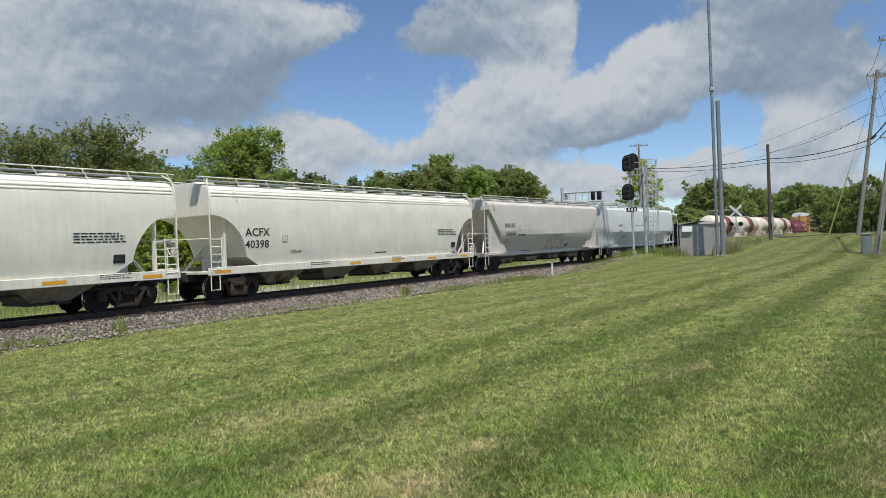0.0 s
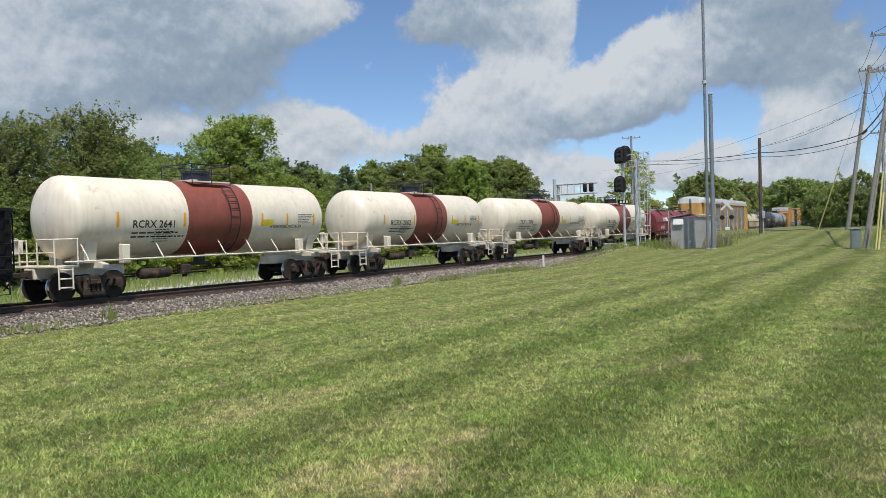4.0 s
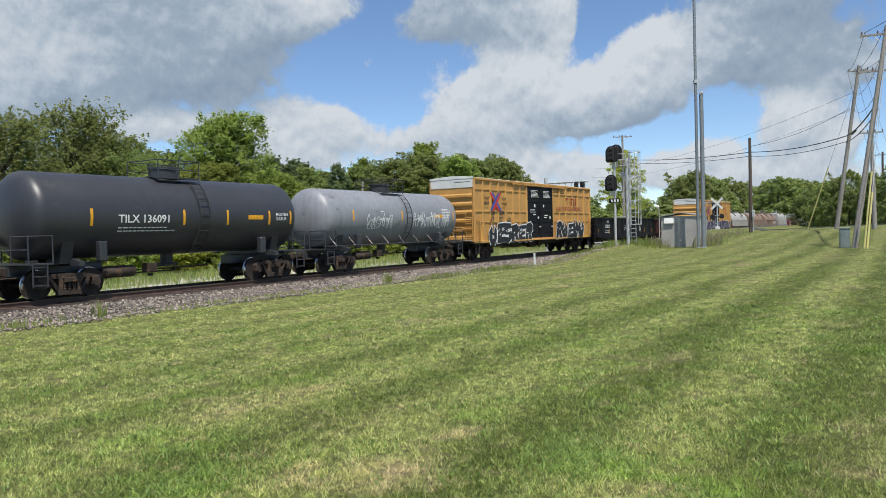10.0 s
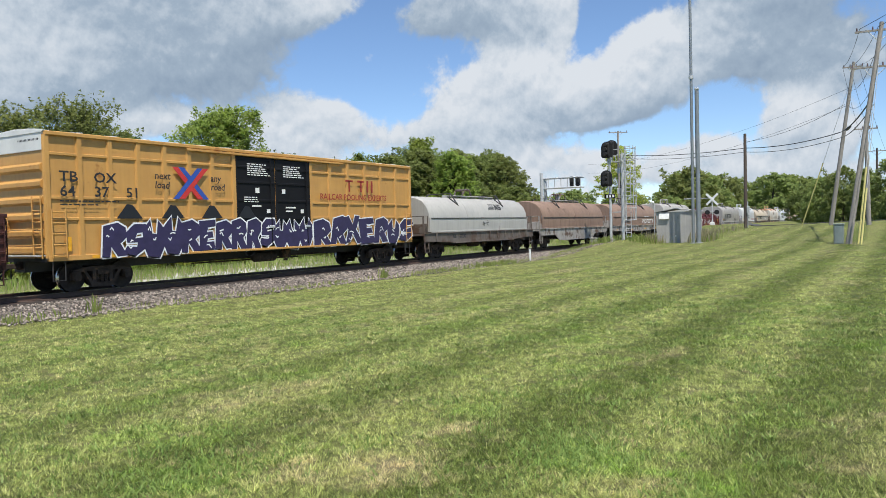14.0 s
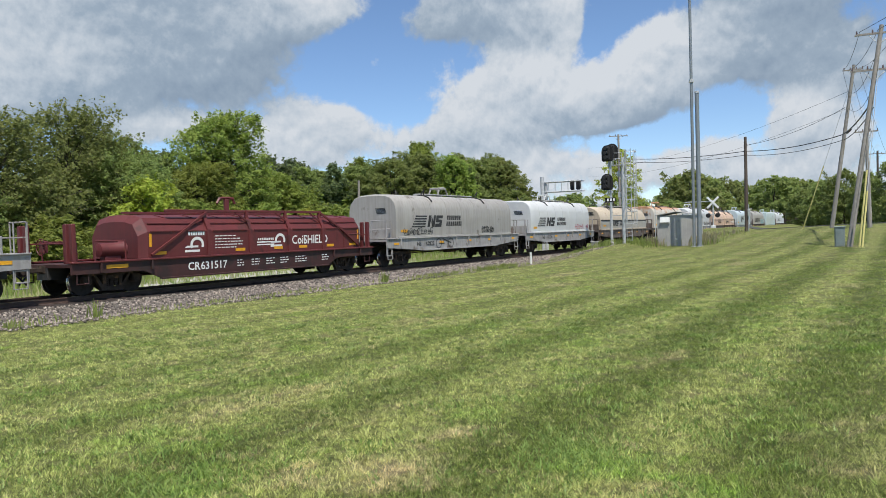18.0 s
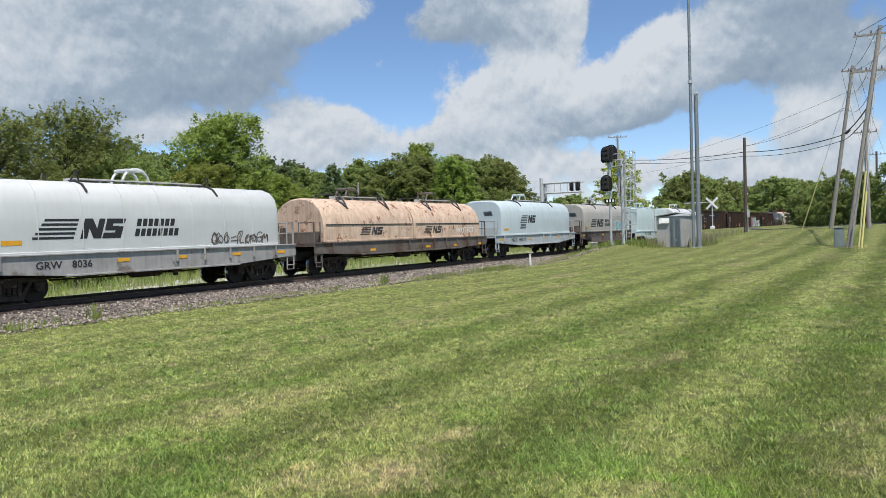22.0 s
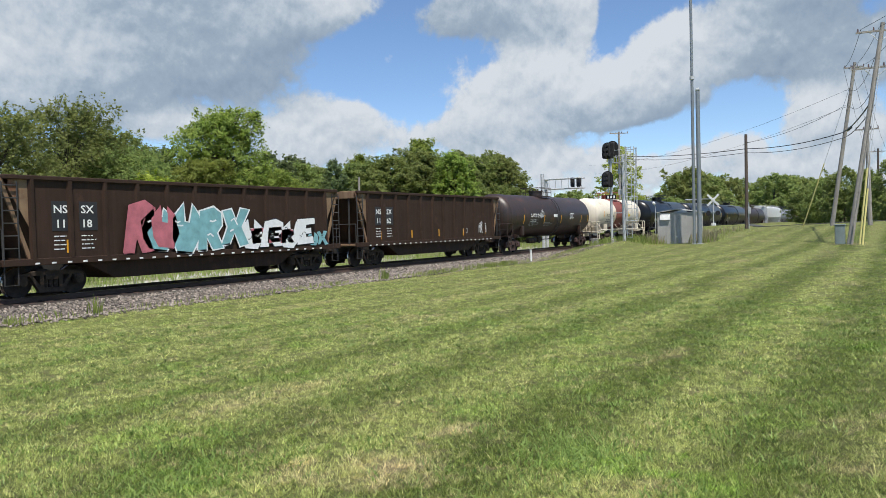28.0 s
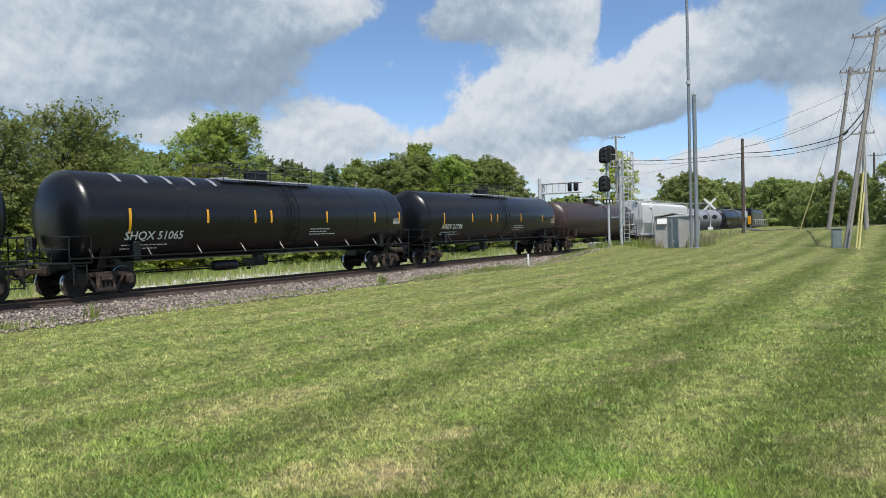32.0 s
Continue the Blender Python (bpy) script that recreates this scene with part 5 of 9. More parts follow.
def low_coil_car(i, label, paint, frame_paint):
    """A low coil car whose angled hood carries an outer frame of posts, braces and a ridge rail."""
    car, length, h = car_thing(i, "coil_car", label)
    half = [(-1.44, 1.12), (-1.46, 2.02), (-1.16, 2.50), (-0.6, 2.62), (0.0, 2.64)]
    prof = half + [(-y, z) for y, z in half[-2::-1]]
    a, b = -4.85, 6.85
    rings = []
    for x, k in ((a - 0.25, 0.16), (a, 0.0), (b, 0.0), (b + 0.25, 0.16)):
        rings.append([(x, y * (1 - k * 0.9), 1.12 + (z - 1.12) * (1 - k)) for y, z in prof])
    hd = part("hood", Mesh().loft(rings), paint, car, "dark red faceted steel hood")
    for z, y in ((2.03, 1.47), (2.30, 1.32)):
        for s in (-1, 1):
            for x0, x1 in ((a + 0.1, -2.4), (-2.0, -0.3), (0.1, 1.95), (2.3, 4.1), (4.45, b - 0.1)):
                part("hood_seam", Mesh().box(x0, x1, s * (y - 0.03), s * (y + 0.02), z - 0.025, z + 0.025, 0.008), paint, hd)
    for x in np.linspace(a + 0.9, b - 0.9, 9):
        part("roof_rib", Mesh().extrude([(y, z + 0.025) for y, z in prof[2:-2]] + [(y, z - 0.01) for y, z in prof[2:-2]][::-1], x - 0.03, x + 0.03), paint, hd)
    for s in (-1, 1):
        part("ridge_rail", Mesh().box(-3.9, 4.4, s * 1.12, s * 1.28, 2.70, 2.80, 0.012), paint, car)
        for x in (-2.2, -0.1, 2.1, 4.27):
            part("hood_post", Mesh().box(x - 0.09, x + 0.09, s * 1.455, s * 1.50, 1.12, 2.06, 0.01).extrude([(x - 0.09, 2.04), (x + 0.09, 2.04), (x + 0.05, 2.78), (x - 0.05, 2.78)], s * 1.20, s * 1.30, "y").extrude([(s * 1.45, 2.0), (s * 1.50, 2.06), (s * 1.26, 2.60), (s * 1.20, 2.56)], x - 0.08, x + 0.08), paint, car)
        for x0, x1 in ((-2.15, -4.75), (4.3, 6.75)):
            m = Mesh().tube((x0, s * 1.30, 2.70), ((x0 + x1) / 2, s * 1.50, 1.98), 0.055, 4).tube(((x0 + x1) / 2, s * 1.50, 1.98), (x1, s * 1.50, 1.22), 0.055, 4)
            part("hood_brace", m, paint, car)
        for x0 in (-0.3, 1.9, 4.0):
            part("corner_gusset", Mesh().tube((x0 - 0.35, s * 1.24, 2.70), (x0 + 0.15, s * 1.36, 2.36), 0.04, 4), paint, car)
        part("side_sill", Mesh().extrude([(-h, 0.72), (-h + 2.6, 0.72), (-h + 3.3, 0.42), (h - 3.3, 0.42), (h - 2.6, 0.72), (h, 0.72), (h, 1.06), (-h, 1.06)], s * 1.50, s * 1.56, "y"), frame_paint, car)
        part("sill_flange", Mesh().box(-h, h, s * 1.42, s * 1.64, 1.06, 1.12, 0.01), paint, car)
        part("lower_flange", Mesh().box(-h + 3.3, h - 3.3, s * 1.46, s * 1.64, 0.38, 0.44, 0.01), frame_paint, car)
        for x in np.linspace(-h + 1.0, h - 1.0, 8):
            if s > 0 or not -3.5 < x < 3.2:
                part("sill_rib", Mesh().box(x - 0.04, x + 0.04, s * 1.56, s * 1.63, 0.74, 1.06, 0.01), frame_paint, car)
    # the lifting bracket above the ridge
    part("lifting_horn", Mesh().box(-0.05, 0.15, -0.06, 0.06, 2.64, 3.3, 0.01).path([(-0.45, 0, 3.12), (-0.3, 0, 3.32), (0.05, 0, 3.34), (0.4, 0, 3.32), (0.5, 0, 3.12)], 0.06, 5), paint, hd)
    part("centre_sill", Mesh().box(-h, h, -0.3, 0.3, 0.55, 1.0, 0.02), dark_steel, car)
    part("deck", Mesh().box(-h, h, -1.5, 1.5, 0.94, 1.04), frame_paint, car)
    for q in (-1, 1):
        for y in (-1.42, -1.1, 1.1, 1.42):
            part("stake_post", Mesh().box(q * (h - 0.10), q * (h - 0.24), y - 0.09, y + 0.09, 1.06, 2.3, 0.02), paint, car)
        for y in (-1.45, 1.45):
            part("grab_rail", Mesh().path([(q * (h - 0.9), y, 1.1), (q * (h - 0.9), y, 1.75), (q * (h - 2.0), y, 1.75), (q * (h - 2.0), y, 1.1)], 0.03), paint, car)
        part("end_rail", Mesh().path([(q * (h - 0.3), -1.4, 1.1), (q * (h - 0.3), -1.4, 1.7), (q * (h - 0.3), 1.4, 1.7), (q * (h - 0.3), 1.4, 1.1)], 0.03), paint, car)
        stirrup(car, q * (h - 0.4), frame_paint, -1.52, 0.75)
        truck(car, q * (h - 1.75))
    part("brake_cylinder", Mesh().lathe([(-6.4, 0.02), (-6.35, 0.22), (-5.6, 0.24), (-5.5, 0.30), (-5.44, 0.30), (-5.4, 0.02)], 16, z=1.45, y=-0.9), paint, car, smooth=40)
    part("brake_stand", Mesh().box(-6.2, -5.6, -1.05, -0.75, 1.04, 1.25, 0.02), paint, car)
    handbrake(car, -h + 0.3, 0.5, 1.6, paint)
    brake_gear(car, 0.0)
    hz, hy = [z for _, z in half], [y for y, _ in half]
    return car, h, Side(car, lambda x, z: float(np.interp(z, hz, hy))), Side(car, lambda x, z: -1.565)


def box_car(i, label, paint, door_paint, roof_paint):
    car, length, h = car_thing(i, "box_car", label)
    zf, zt = 1.12, 4.92
    for s in (-1, 1):
        part("side_sheet", Mesh().box(-h, h, s * 1.46, s * 1.50, zf, zt), paint, car)
        part("top_chord", Mesh().box(-h, h, s * 1.44, s * 1.60, zt - 0.10, zt + 0.03, 0.02), paint, car)
        part("side_sill", Mesh().box(-h, h, s * 1.47, s * 1.58, zf - 0.10, zf + 0.06, 0.01), paint, car)
        xs = [x for x in np.linspace(-h + 0.05, -2.35, 8)] + [x for x in np.linspace(2.05, h - 0.05, 7)]
        for x in xs:
            part("side_post", Mesh().extrude([(x - 0.11, s * 1.50), (x - 0.07, s * 1.575), (x + 0.07, s * 1.575), (x + 0.11, s * 1.50)], zf, zt - 0.08, "z"), paint, car)
        for z in (2.30, 2.95, 4.28):
            for a, b in ((-h, -2.3), (2.0, h)):
                part("side_belt", Mesh().box(a, b, s * 1.50, s * 1.545, z - 0.05, z + 0.05, 0.015), paint, car)
        for a, b in ((-2.25, -0.14), (-0.1, 2.0)):
            d = part("door", Mesh().box(a, b, s * 1.50, s * 1.56, zf + 0.02, zt - 0.22, 0.02), door_paint, car, "black plug door with ribs")
            for z in (1.6, 2.3, 3.0, 3.7, 4.3):
                part("door_rib", Mesh().box(a + 0.05, b - 0.05, s * 1.56, s * 1.59, z - 0.05, z + 0.05, 0.012), door_paint, d)
            part("lock_bar", Mesh().tube((b - 0.3, s * 1.61, zf + 0.1), (b - 0.3, s * 1.61, zt - 0.3), 0.028, 6), door_paint, d)
            part("door_handle", Mesh().box(b - 0.45, b - 0.15, s * 1.60, s * 1.66, 1.9, 2.0, 0.02), galv, d)
        for z in (zt - 0.16, zf - 0.05):
            part("door_track", Mesh().box(-4.6, 4.2, s * 1.58, s * 1.64, z - 0.04, z + 0.04, 0.01), paint, car)
        for q in (-1, 1):
            ladder(car, q * (h - 0.55), q * (h - 0.1), s * 1.62, zf, 2.6, paint, 4, 0.02)
    n = 16
    prof = [(-1.56, zt + 0.03), (-0.9, zt + 0.10), (0, zt + 0.14), (0.9, zt + 0.10), (1.56, zt + 0.03), (1.5, zt - 0.02), (-1.5, zt - 0.02)]
    part("roof", Mesh().extrude(prof, -h - 0.05, h + 0.05), roof_paint, car)
    for k in range(n + 1):
        x = -h + 2 * h * k / n
        part("roof_seam", Mesh().extrude([(y, z + 0.03) for y, z in prof[:5]] + [(1.5, zt), (-1.5, zt)], x - 0.03, x + 0.03), roof_paint, car)
    part("floor", Mesh().box(-h, h, -1.46, 1.46, zf - 0.12, zf), dark_steel, car)
    part("centre_sill", Mesh().box(-h, h, -0.3, 0.3, 0.68, zf - 0.12), dark_steel, car)
    for q in (-1, 1):
        part("end_sheet", Mesh().box(q * (h - 0.04), q * h, -1.46, 1.46, zf, zt - 0.55), paint, car)
        part("end_cap", Mesh().box(q * (h - 0.04), q * (h + 0.03), -1.48, 1.48, zt - 0.55, zt - 0.02, 0.01), roof_paint, car, "white galvanised end cap with small print")
        for k in range(6):
            z = zf + 0.25 + k * 0.5
            part("end_corrugation", Mesh().extrude([(q * h, z - 0.14), (q * (h + 0.09), z - 0.06), (q * (h + 0.09), z + 0.06), (q * h, z + 0.14)], -1.40, 1.40, "y"), paint, car)
        ladder(car, -1.45, -1.0, q * (h + 0.13), zf, 3.0, paint, 5, 0.02, across="y")
        part("crossover_platform", Mesh().box(q * h, q * (h + 0.28), -1.4, 1.4, 1.18, 1.22), galv, car)
        m = Mesh().path([(q * (h + 0.2), -1.4, 2.0), (q * (h + 0.2), 1.4, 2.0)], 0.02)
        part("end_rail", m, paint, car)
        stirrup(car, q * (h - 0.35), dark_steel, -1.5, zf)
        truck(car, q * (h - 2.1))
    handbrake(car, -h - 0.14, 0.6, 2.2, paint)
    brake_gear(car, 0.0)
    m = Mesh()
    for k in range(10):
        a, b = k / 10 * math.pi, (k + 1) / 10 * math.pi
        m.tube((-1.6 - 0.25 * math.cos(a), -1.5, zf - 0.1 - 0.2 * math.sin(a)), (-1.6 - 0.25 * math.cos(b), -1.5, zf - 0.1 - 0.2 * math.sin(b)), 0.02, 4)
    part("sill_step", m, dark_steel, car)
    return car, h, Side(car, lambda x, z: -1.552), Side(car, lambda x, z: -1.592), Side(car, lambda x, z: -1.585)


def auto_rack(i, label):
    car, length, h = car_thing(i, "autorack_car", label)
    yellow = mat("rack_yellow", (0.60, 0.34, 0.095), 0.55, vary=0.15, scale=2, stain=(0.33, 0.17, 0.07), stain_at=0.68, streak=0.25)
    panel = mat("rack_panel_steel", (0.37, 0.365, 0.36), 0.5, 0.3, vary=0.3, scale=2, stain=(0.12, 0.11, 0.11), stain_at=0.66, streak=0.5)
    roofm = mat("rack_roof_white", (0.36, 0.36, 0.355), 0.5, vary=0.2, scale=2, stain=(0.3, 0.28, 0.25), stain_at=0.64, streak=0.3)
    zf, ze, zt = 0.95, 4.62, 5.42
    hb = h - 0.15
    for s in (-1, 1):
        part("side_sill", Mesh().extrude([(-h, 0.95), (-h + 3.4, 0.95), (-h + 4.2, 0.55), (h - 4.2, 0.55), (h - 3.4, 0.95), (h, 0.95), (h, 1.12), (-h, 1.12)], s * 1.42, s * 1.50, "y"), mat("rack_sill_rusty", (0.38, 0.21, 0.065), 0.65, vary=0.3, scale=2, stain=(0.13, 0.07, 0.04), stain_at=0.58, streak=0.5), car)
        part("top_rail", Mesh().box(-hb, hb, s * 1.44, s * 1.56, ze - 0.10, ze + 0.04, 0.02), yellow, car)
        posts = [-hb + 0.25, -hb + 1.75, -hb + 4.45, -hb + 6.3] + list(np.linspace(-hb + 9.2, hb - 1.7, 7)) + [hb - 0.25]
        for k, x in enumerate(posts):
            wide_ = 0.085 if 0 < k < len(posts) - 1 else 0.20
            part("side_post", Mesh().extrude([(x - wide_ * 1.7, 1.12), (x + wide_ * 1.7, 1.12), (x + wide_ * 0.75, 1.6), (x + wide_ * 0.75, ze - 0.35), (x + wide_ * 1.5, ze - 0.08), (x - wide_ * 1.5, ze - 0.08), (x - wide_ * 0.75, ze - 0.35), (x - wide_ * 0.75, 1.6)], s * 1.46, s * 1.56, "y"), yellow, car)
        for k in range(len(posts) - 1):
            a, b = posts[k] + 0.1, posts[k + 1] - 0.1
            if k == 0 or k == len(posts) - 2:
                part("end_panel", Mesh().box(a, b, s * 1.44, s * 1.49, 1.12, ze - 0.08), yellow, car)
                continue
            p = Mesh()
            rows, z = [], 1.14
            nz = 34
            dz = (ze - 0.12 - z) / nz
            for j in range(nz):
                zz = z + j * dz
                rows += [(s * 1.44, zz), (s * 1.475, zz + dz * 0.25), (s * 1.475, zz + dz * 0.6), (s * 1.44, zz + dz * 0.85)]
            vs = [(x, y, q) for x in (a, b) for y, q in rows]
            n = len(rows)
            p.add(vs, [(j, j + 1, n + j + 1, n + j) for j in range(n - 1)])
            pp = part("side_screen", p, panel, car, "grey corrugated perforated steel screen")
            for z in (2.0, 2.95, 3.75):
                part("screen_band", Mesh().box(a, b, s * 1.45, s * 1.485, z - 0.16, z + 0.16), panel, pp)
    n = 60
    prof = [(1.54, ze), (1.50, ze + 0.25), (1.30, ze + 0.52), (0.95, ze + 0.70), (0.45, ze + 0.79), (0.0, ze + 0.81)]
    prof = [(-y, z) for y, z in prof] + prof[-2::-1]
    rings = []
    for k in range(2 * n + 1):
        x = -hb + 2 * hb * k / (2 * n)
        d = 0.018 if k % 2 else 0.0
        rings.append([(x, y * (1 + d * 0.5), z + d) for y, z in prof])
    part("roof", Mesh().loft(rings), roofm, car)
    for q in (-1, 1):
        white_cap = Mesh().extrude(prof[0:1] + prof[1:], q * hb, q * (hb + 0.05))
        part("end_roof_cap", white_cap, mat("cap_white", (0.78, 0.78, 0.76), 0.5, vary=0.1), car)
        # radial end doors that fold round the corner
        for s in (-1, 1):
            ang = np.linspace(0, math.pi / 2, 7)
            pts = [(q * (hb - 0.5 + 0.62 * math.sin(a)), s * (0.90 + 0.60 * math.cos(a))) for a in ang] + [(q * (hb + 0.12), s * 0.02)]
            outer = pts + [(x - q * 0.05, y * 0.97) for x, y in pts[::-1]]
            d = part("end_door", Mesh().extrude(outer, 1.1, ze - 0.02, "z"), yellow, car, "yellow steel end door leaf", smooth=30)
            part("door_top", Mesh().extrude(outer, ze - 0.02, ze + 0.62, "z"), mat("cap_white", (0.78, 0.78, 0.76)), d, "white upper door panel", smooth=30)
            part("lock_rod", Mesh().tube((q * (hb + 0.15), s * 0.08, 1.1), (q * (hb + 0.15), s * 0.08, ze + 0.5), 0.03, 6), black_letter, d)
            ladder(car, q * (hb - 0.35), q * (hb + 0.1), s * 1.60, 1.1, 4.6, yellow, 10, 0.02)
        part("end_deck", Mesh().box(q * (h - 1.0), q * (h + 0.1), -1.45, 1.45, 0.98, 1.08), yellow, car)
        truck(car, q * (h - 3.0))
    part("deck", Mesh().box(-h, h, -1.42, 1.42, 0.95, 1.05), dark_steel, car)
    part("centre_sill", Mesh().box(-h, h, -0.35, 0.35, 0.6, 0.95), dark_steel, car)
    for z in (2.5, 3.6):
        part("rack_deck", Mesh().box(-hb + 0.6, hb - 0.6, -1.4, 1.4, z - 0.04, z), dark_steel, car)
    brake_gear(car, 0.0, yellow)
    return car, h, Side(car, lambda x, z: -1.49), Side(car, lambda x, z: -1.565)


def coal_gondola(i, label, paint, end_paint):
    car, length, h = car_thing(i, "coal_hopper_car", label)
    zt, zs = 3.62, 1.05
    a = h - 0.95
    for s in (-1, 1):
        part("side_sheet", Mesh().box(-a, a, s * 1.48, s * 1.51, zs, zt - 0.05), paint, car)
        part("top_chord", Mesh().box(-h + 0.1, h - 0.1, s * 1.45, s * 1.60, zt - 0.13, zt, 0.02), paint, car)
        part("side_sill", Mesh().box(-h, h, s * 1.46, s * 1.60, zs - 0.08, zs + 0.12, 0.012), paint, car)
        m = Mesh()
        for k in range(26):
            x = -a + 2 * a * k / 26
            m.box(x, x + 0.14, s * 1.600, s * 1.604, zs - 0.05, zs + 0.0)
        part("reflective_marks", m, white_letter, car)
        n = 12
        for k in range(n):
            x = -a + 2 * a * k / (n - 1)
            part("side_post", Mesh().extrude([(x - 0.1, s * 1.51), (x - 0.05, s * 1.60), (x + 0.05, s * 1.60), (x + 0.1, s * 1.51)], zs + 0.1, zt - 0.1, "z"), paint, car)
        for q in (-1, 1):
            m = Mesh()
            m.extrude([(q * a, zs), (q * (a + 0.12), zs), (q * h, zt - 0.1), (q * (h - 0.12), zt - 0.1)], s * 1.46, s * 1.52, "y")
            part("corner_post", m, end_paint, car)
            part("corner_gusset", Mesh().extrude([(q * a, zt - 0.12), (q * (h - 0.15), zt - 0.12), (q * a, zs + 0.9)], s * 1.47, s * 1.50, "y"), end_paint, car)
            ladder(car, q * (h - 0.5), q * (h - 0.06), s * 1.58, zs, zt - 0.2, dark_steel, 6, 0.02)
    part("tub", Mesh().extrude([(-a + 1.6, zs), (-a + 2.8, 0.42), (a - 2.8, 0.42), (a - 1.6, zs)], -1.35, 1.35, "y"), paint, car)
    part("centre_sill", Mesh().box(-h, h, -0.3, 0.3, 0.68, 1.0), dark_steel, car)
    for q in (-1, 1):
        sl = Mesh().extrude([(q * (a - 0.9), zs + 0.1), (q * (a - 0.8), zs + 0.1), (q * (h - 0.25), zt - 0.2), (q * (h - 0.35), zt - 0.1)], -1.47, 1.47, "y")
        part("slope_sheet", sl, paint, car)
        part("end_chord", Mesh().box(q * (h - 0.3), q * (h - 0.1), -1.5, 1.5, zt - 0.35, zt, 0.02), end_paint, car)
        part("end_platform", Mesh().box(q * (h - 1.0), q * h, -1.5, 1.5, zs - 0.03, zs + 0.05), end_paint, car)
        m = Mesh()
        for s in (-1, 1):
            m.tube((q * (h - 0.15), s * 1.0, zs), (q * (h - 0.2), s * 1.0, zt - 0.3), 0.05, 6)
            m.tube((q * (h - 0.1), s * 1.45, zs), (q * (h - 0.1), s * 1.45, zs + 1.0), 0.025, 5)
        m.tube((q * (h - 0.1), -1.45, zs + 1.0), (q * (h - 0.1), 1.45, zs + 1.0), 0.025, 5)
        part("end_frame", m, dark_steel, car)
        stirrup(car, q * (h - 0.3), dark_steel, -1.5, zs)
        truck(car, q * (h - 1.75))
    handbrake(car, -h + 0.1, 0.5, 2.0, dark_steel)
    return car, h, Side(car, lambda x, z: -1.515)


def locomotive(i, label):
    car, length, h = car_thing(i, "locomotive", label, "locomotive")
    m = Mesh().extrude([(-0.85, 1.55), (-0.85, 3.9), (-0.6, 4.3), (0.6, 4.3), (0.85, 3.9), (0.85, 1.55)], -h + 4.2, h - 0.8)
    part("hood", m, black_paint, car)
    part("frame_deck", Mesh().box(-h, h, -1.55, 1.55, 1.3, 1.55, 0.03), black_paint, car)
    part("cab", Mesh().box(-h + 1.9, -h + 4.2, -1.55, 1.55, 1.55, 4.5, 0.12), black_paint, car)
    part("nose", Mesh().box(-h + 0.8, -h + 1.9, -0.9, 0.9, 1.55, 3.3, 0.12), black_paint, car)
    part("cab_window", Mesh().box(-h + 1.86, -h + 1.9, -1.2, 1.2, 3.4, 4.0), mat("dark_glass", (0.02, 0.03, 0.04), 0.1), car)
    part("warning_panel", Mesh().box(-h + 1.88, -h + 1.9, -1.5, -0.95, 1.7, 3.2), yellow_strip, car, "orange painted panel")
    part("fuel_tank", Mesh().box(-2.2, 2.2, -1.4, 1.4, 0.35, 1.25, 0.15), black_paint, car)
    for k in range(3):
        part("roof_fan", Mesh().tube((1.5 + k * 1.6, 0, 4.3), (1.5 + k * 1.6, 0, 4.45), 0.65, 16), dark_steel, car)
    m = Mesh()
    for s in (-1, 1):
        m.tube((-h + 4.2, s * 1.5, 2.55), (h - 0.3, s * 1.5, 2.55), 0.025, 5)
        for k in range(8):
            x = -h + 4.2 + (2 * h - 4.6) * k / 7
            m.tube((x, s * 1.5, 1.5), (x, s * 1.5, 2.55), 0.02, 5)
    part("hand_rail", m, white_letter, car)
    for q in (-1, 1):
        truck(car, q * (h - 2.6))
        truck(car, q * (h - 4.5))
    return car


def bird_logo(side, x, z, k, material):
    """The railway's mark: slanted stripes beside a block, as plain shapes."""
    for j in range(5):
        zz = z + j * 0.13 * k
        s = 0.10 * k * j
        side.patch([(x + s * 0.9, zz), (x + 1.25 * k + s * 0.4, zz), (x + 1.25 * k + s * 0.5, zz + 0.07 * k), (x + s, zz + 0.07 * k)], material, "logo")
    # two slanted blocks, the first cut along a diagonal, the second into two steps
    u, w, hh, sl = x + 1.45 * k, 0.66 * k, 0.60 * k, 0.20 * k
    side.patch([(u, z), (u + 0.22 * k, z), (u + sl + 0.20 * k, z + hh), (u + sl - 0.02 * k, z + hh)], material, "logo", 0.006)
    side.patch([(u + sl - 0.02 * k, z + hh), (u + sl + 0.24 * k, z + hh), (u + w + 0.02 * k, z), (u + w - 0.22 * k, z)], material, "logo", 0.0068)
    side.patch([(u + w - 0.20 * k, z), (u + w + 0.02 * k, z), (u + w + sl, z + hh), (u + w + sl - 0.20 * k, z + hh)], material, "logo", 0.0074)
    v = u + w + 0.06 * k
    side.patch([(v, z), (v + w - 0.02 * k, z), (v + w + 0.1 * k, z + 0.36 * k), (v + w - 0.14 * k, z + 0.36 * k), (v + w - 0.22 * k, z + 0.17 * k), (v + 0.06 * k, z + 0.17 * k)], material, "logo", 0.006)
    side.patch([(v + 0.1 * k, z + 0.24 * k), (v + w - 0.1 * k, z + 0.24 * k), (v + w - 0.05 * k, z + 0.38 * k), (v + 0.38 * k, z + 0.38 * k), (v + 0.40 * k, z + 0.45 * k), (v + w + 0.14 * k, z + 0.45 * k), (v + w + 0.2 * k, z + hh), (v + 0.2 * k, z + hh)], material, "logo", 0.0066)


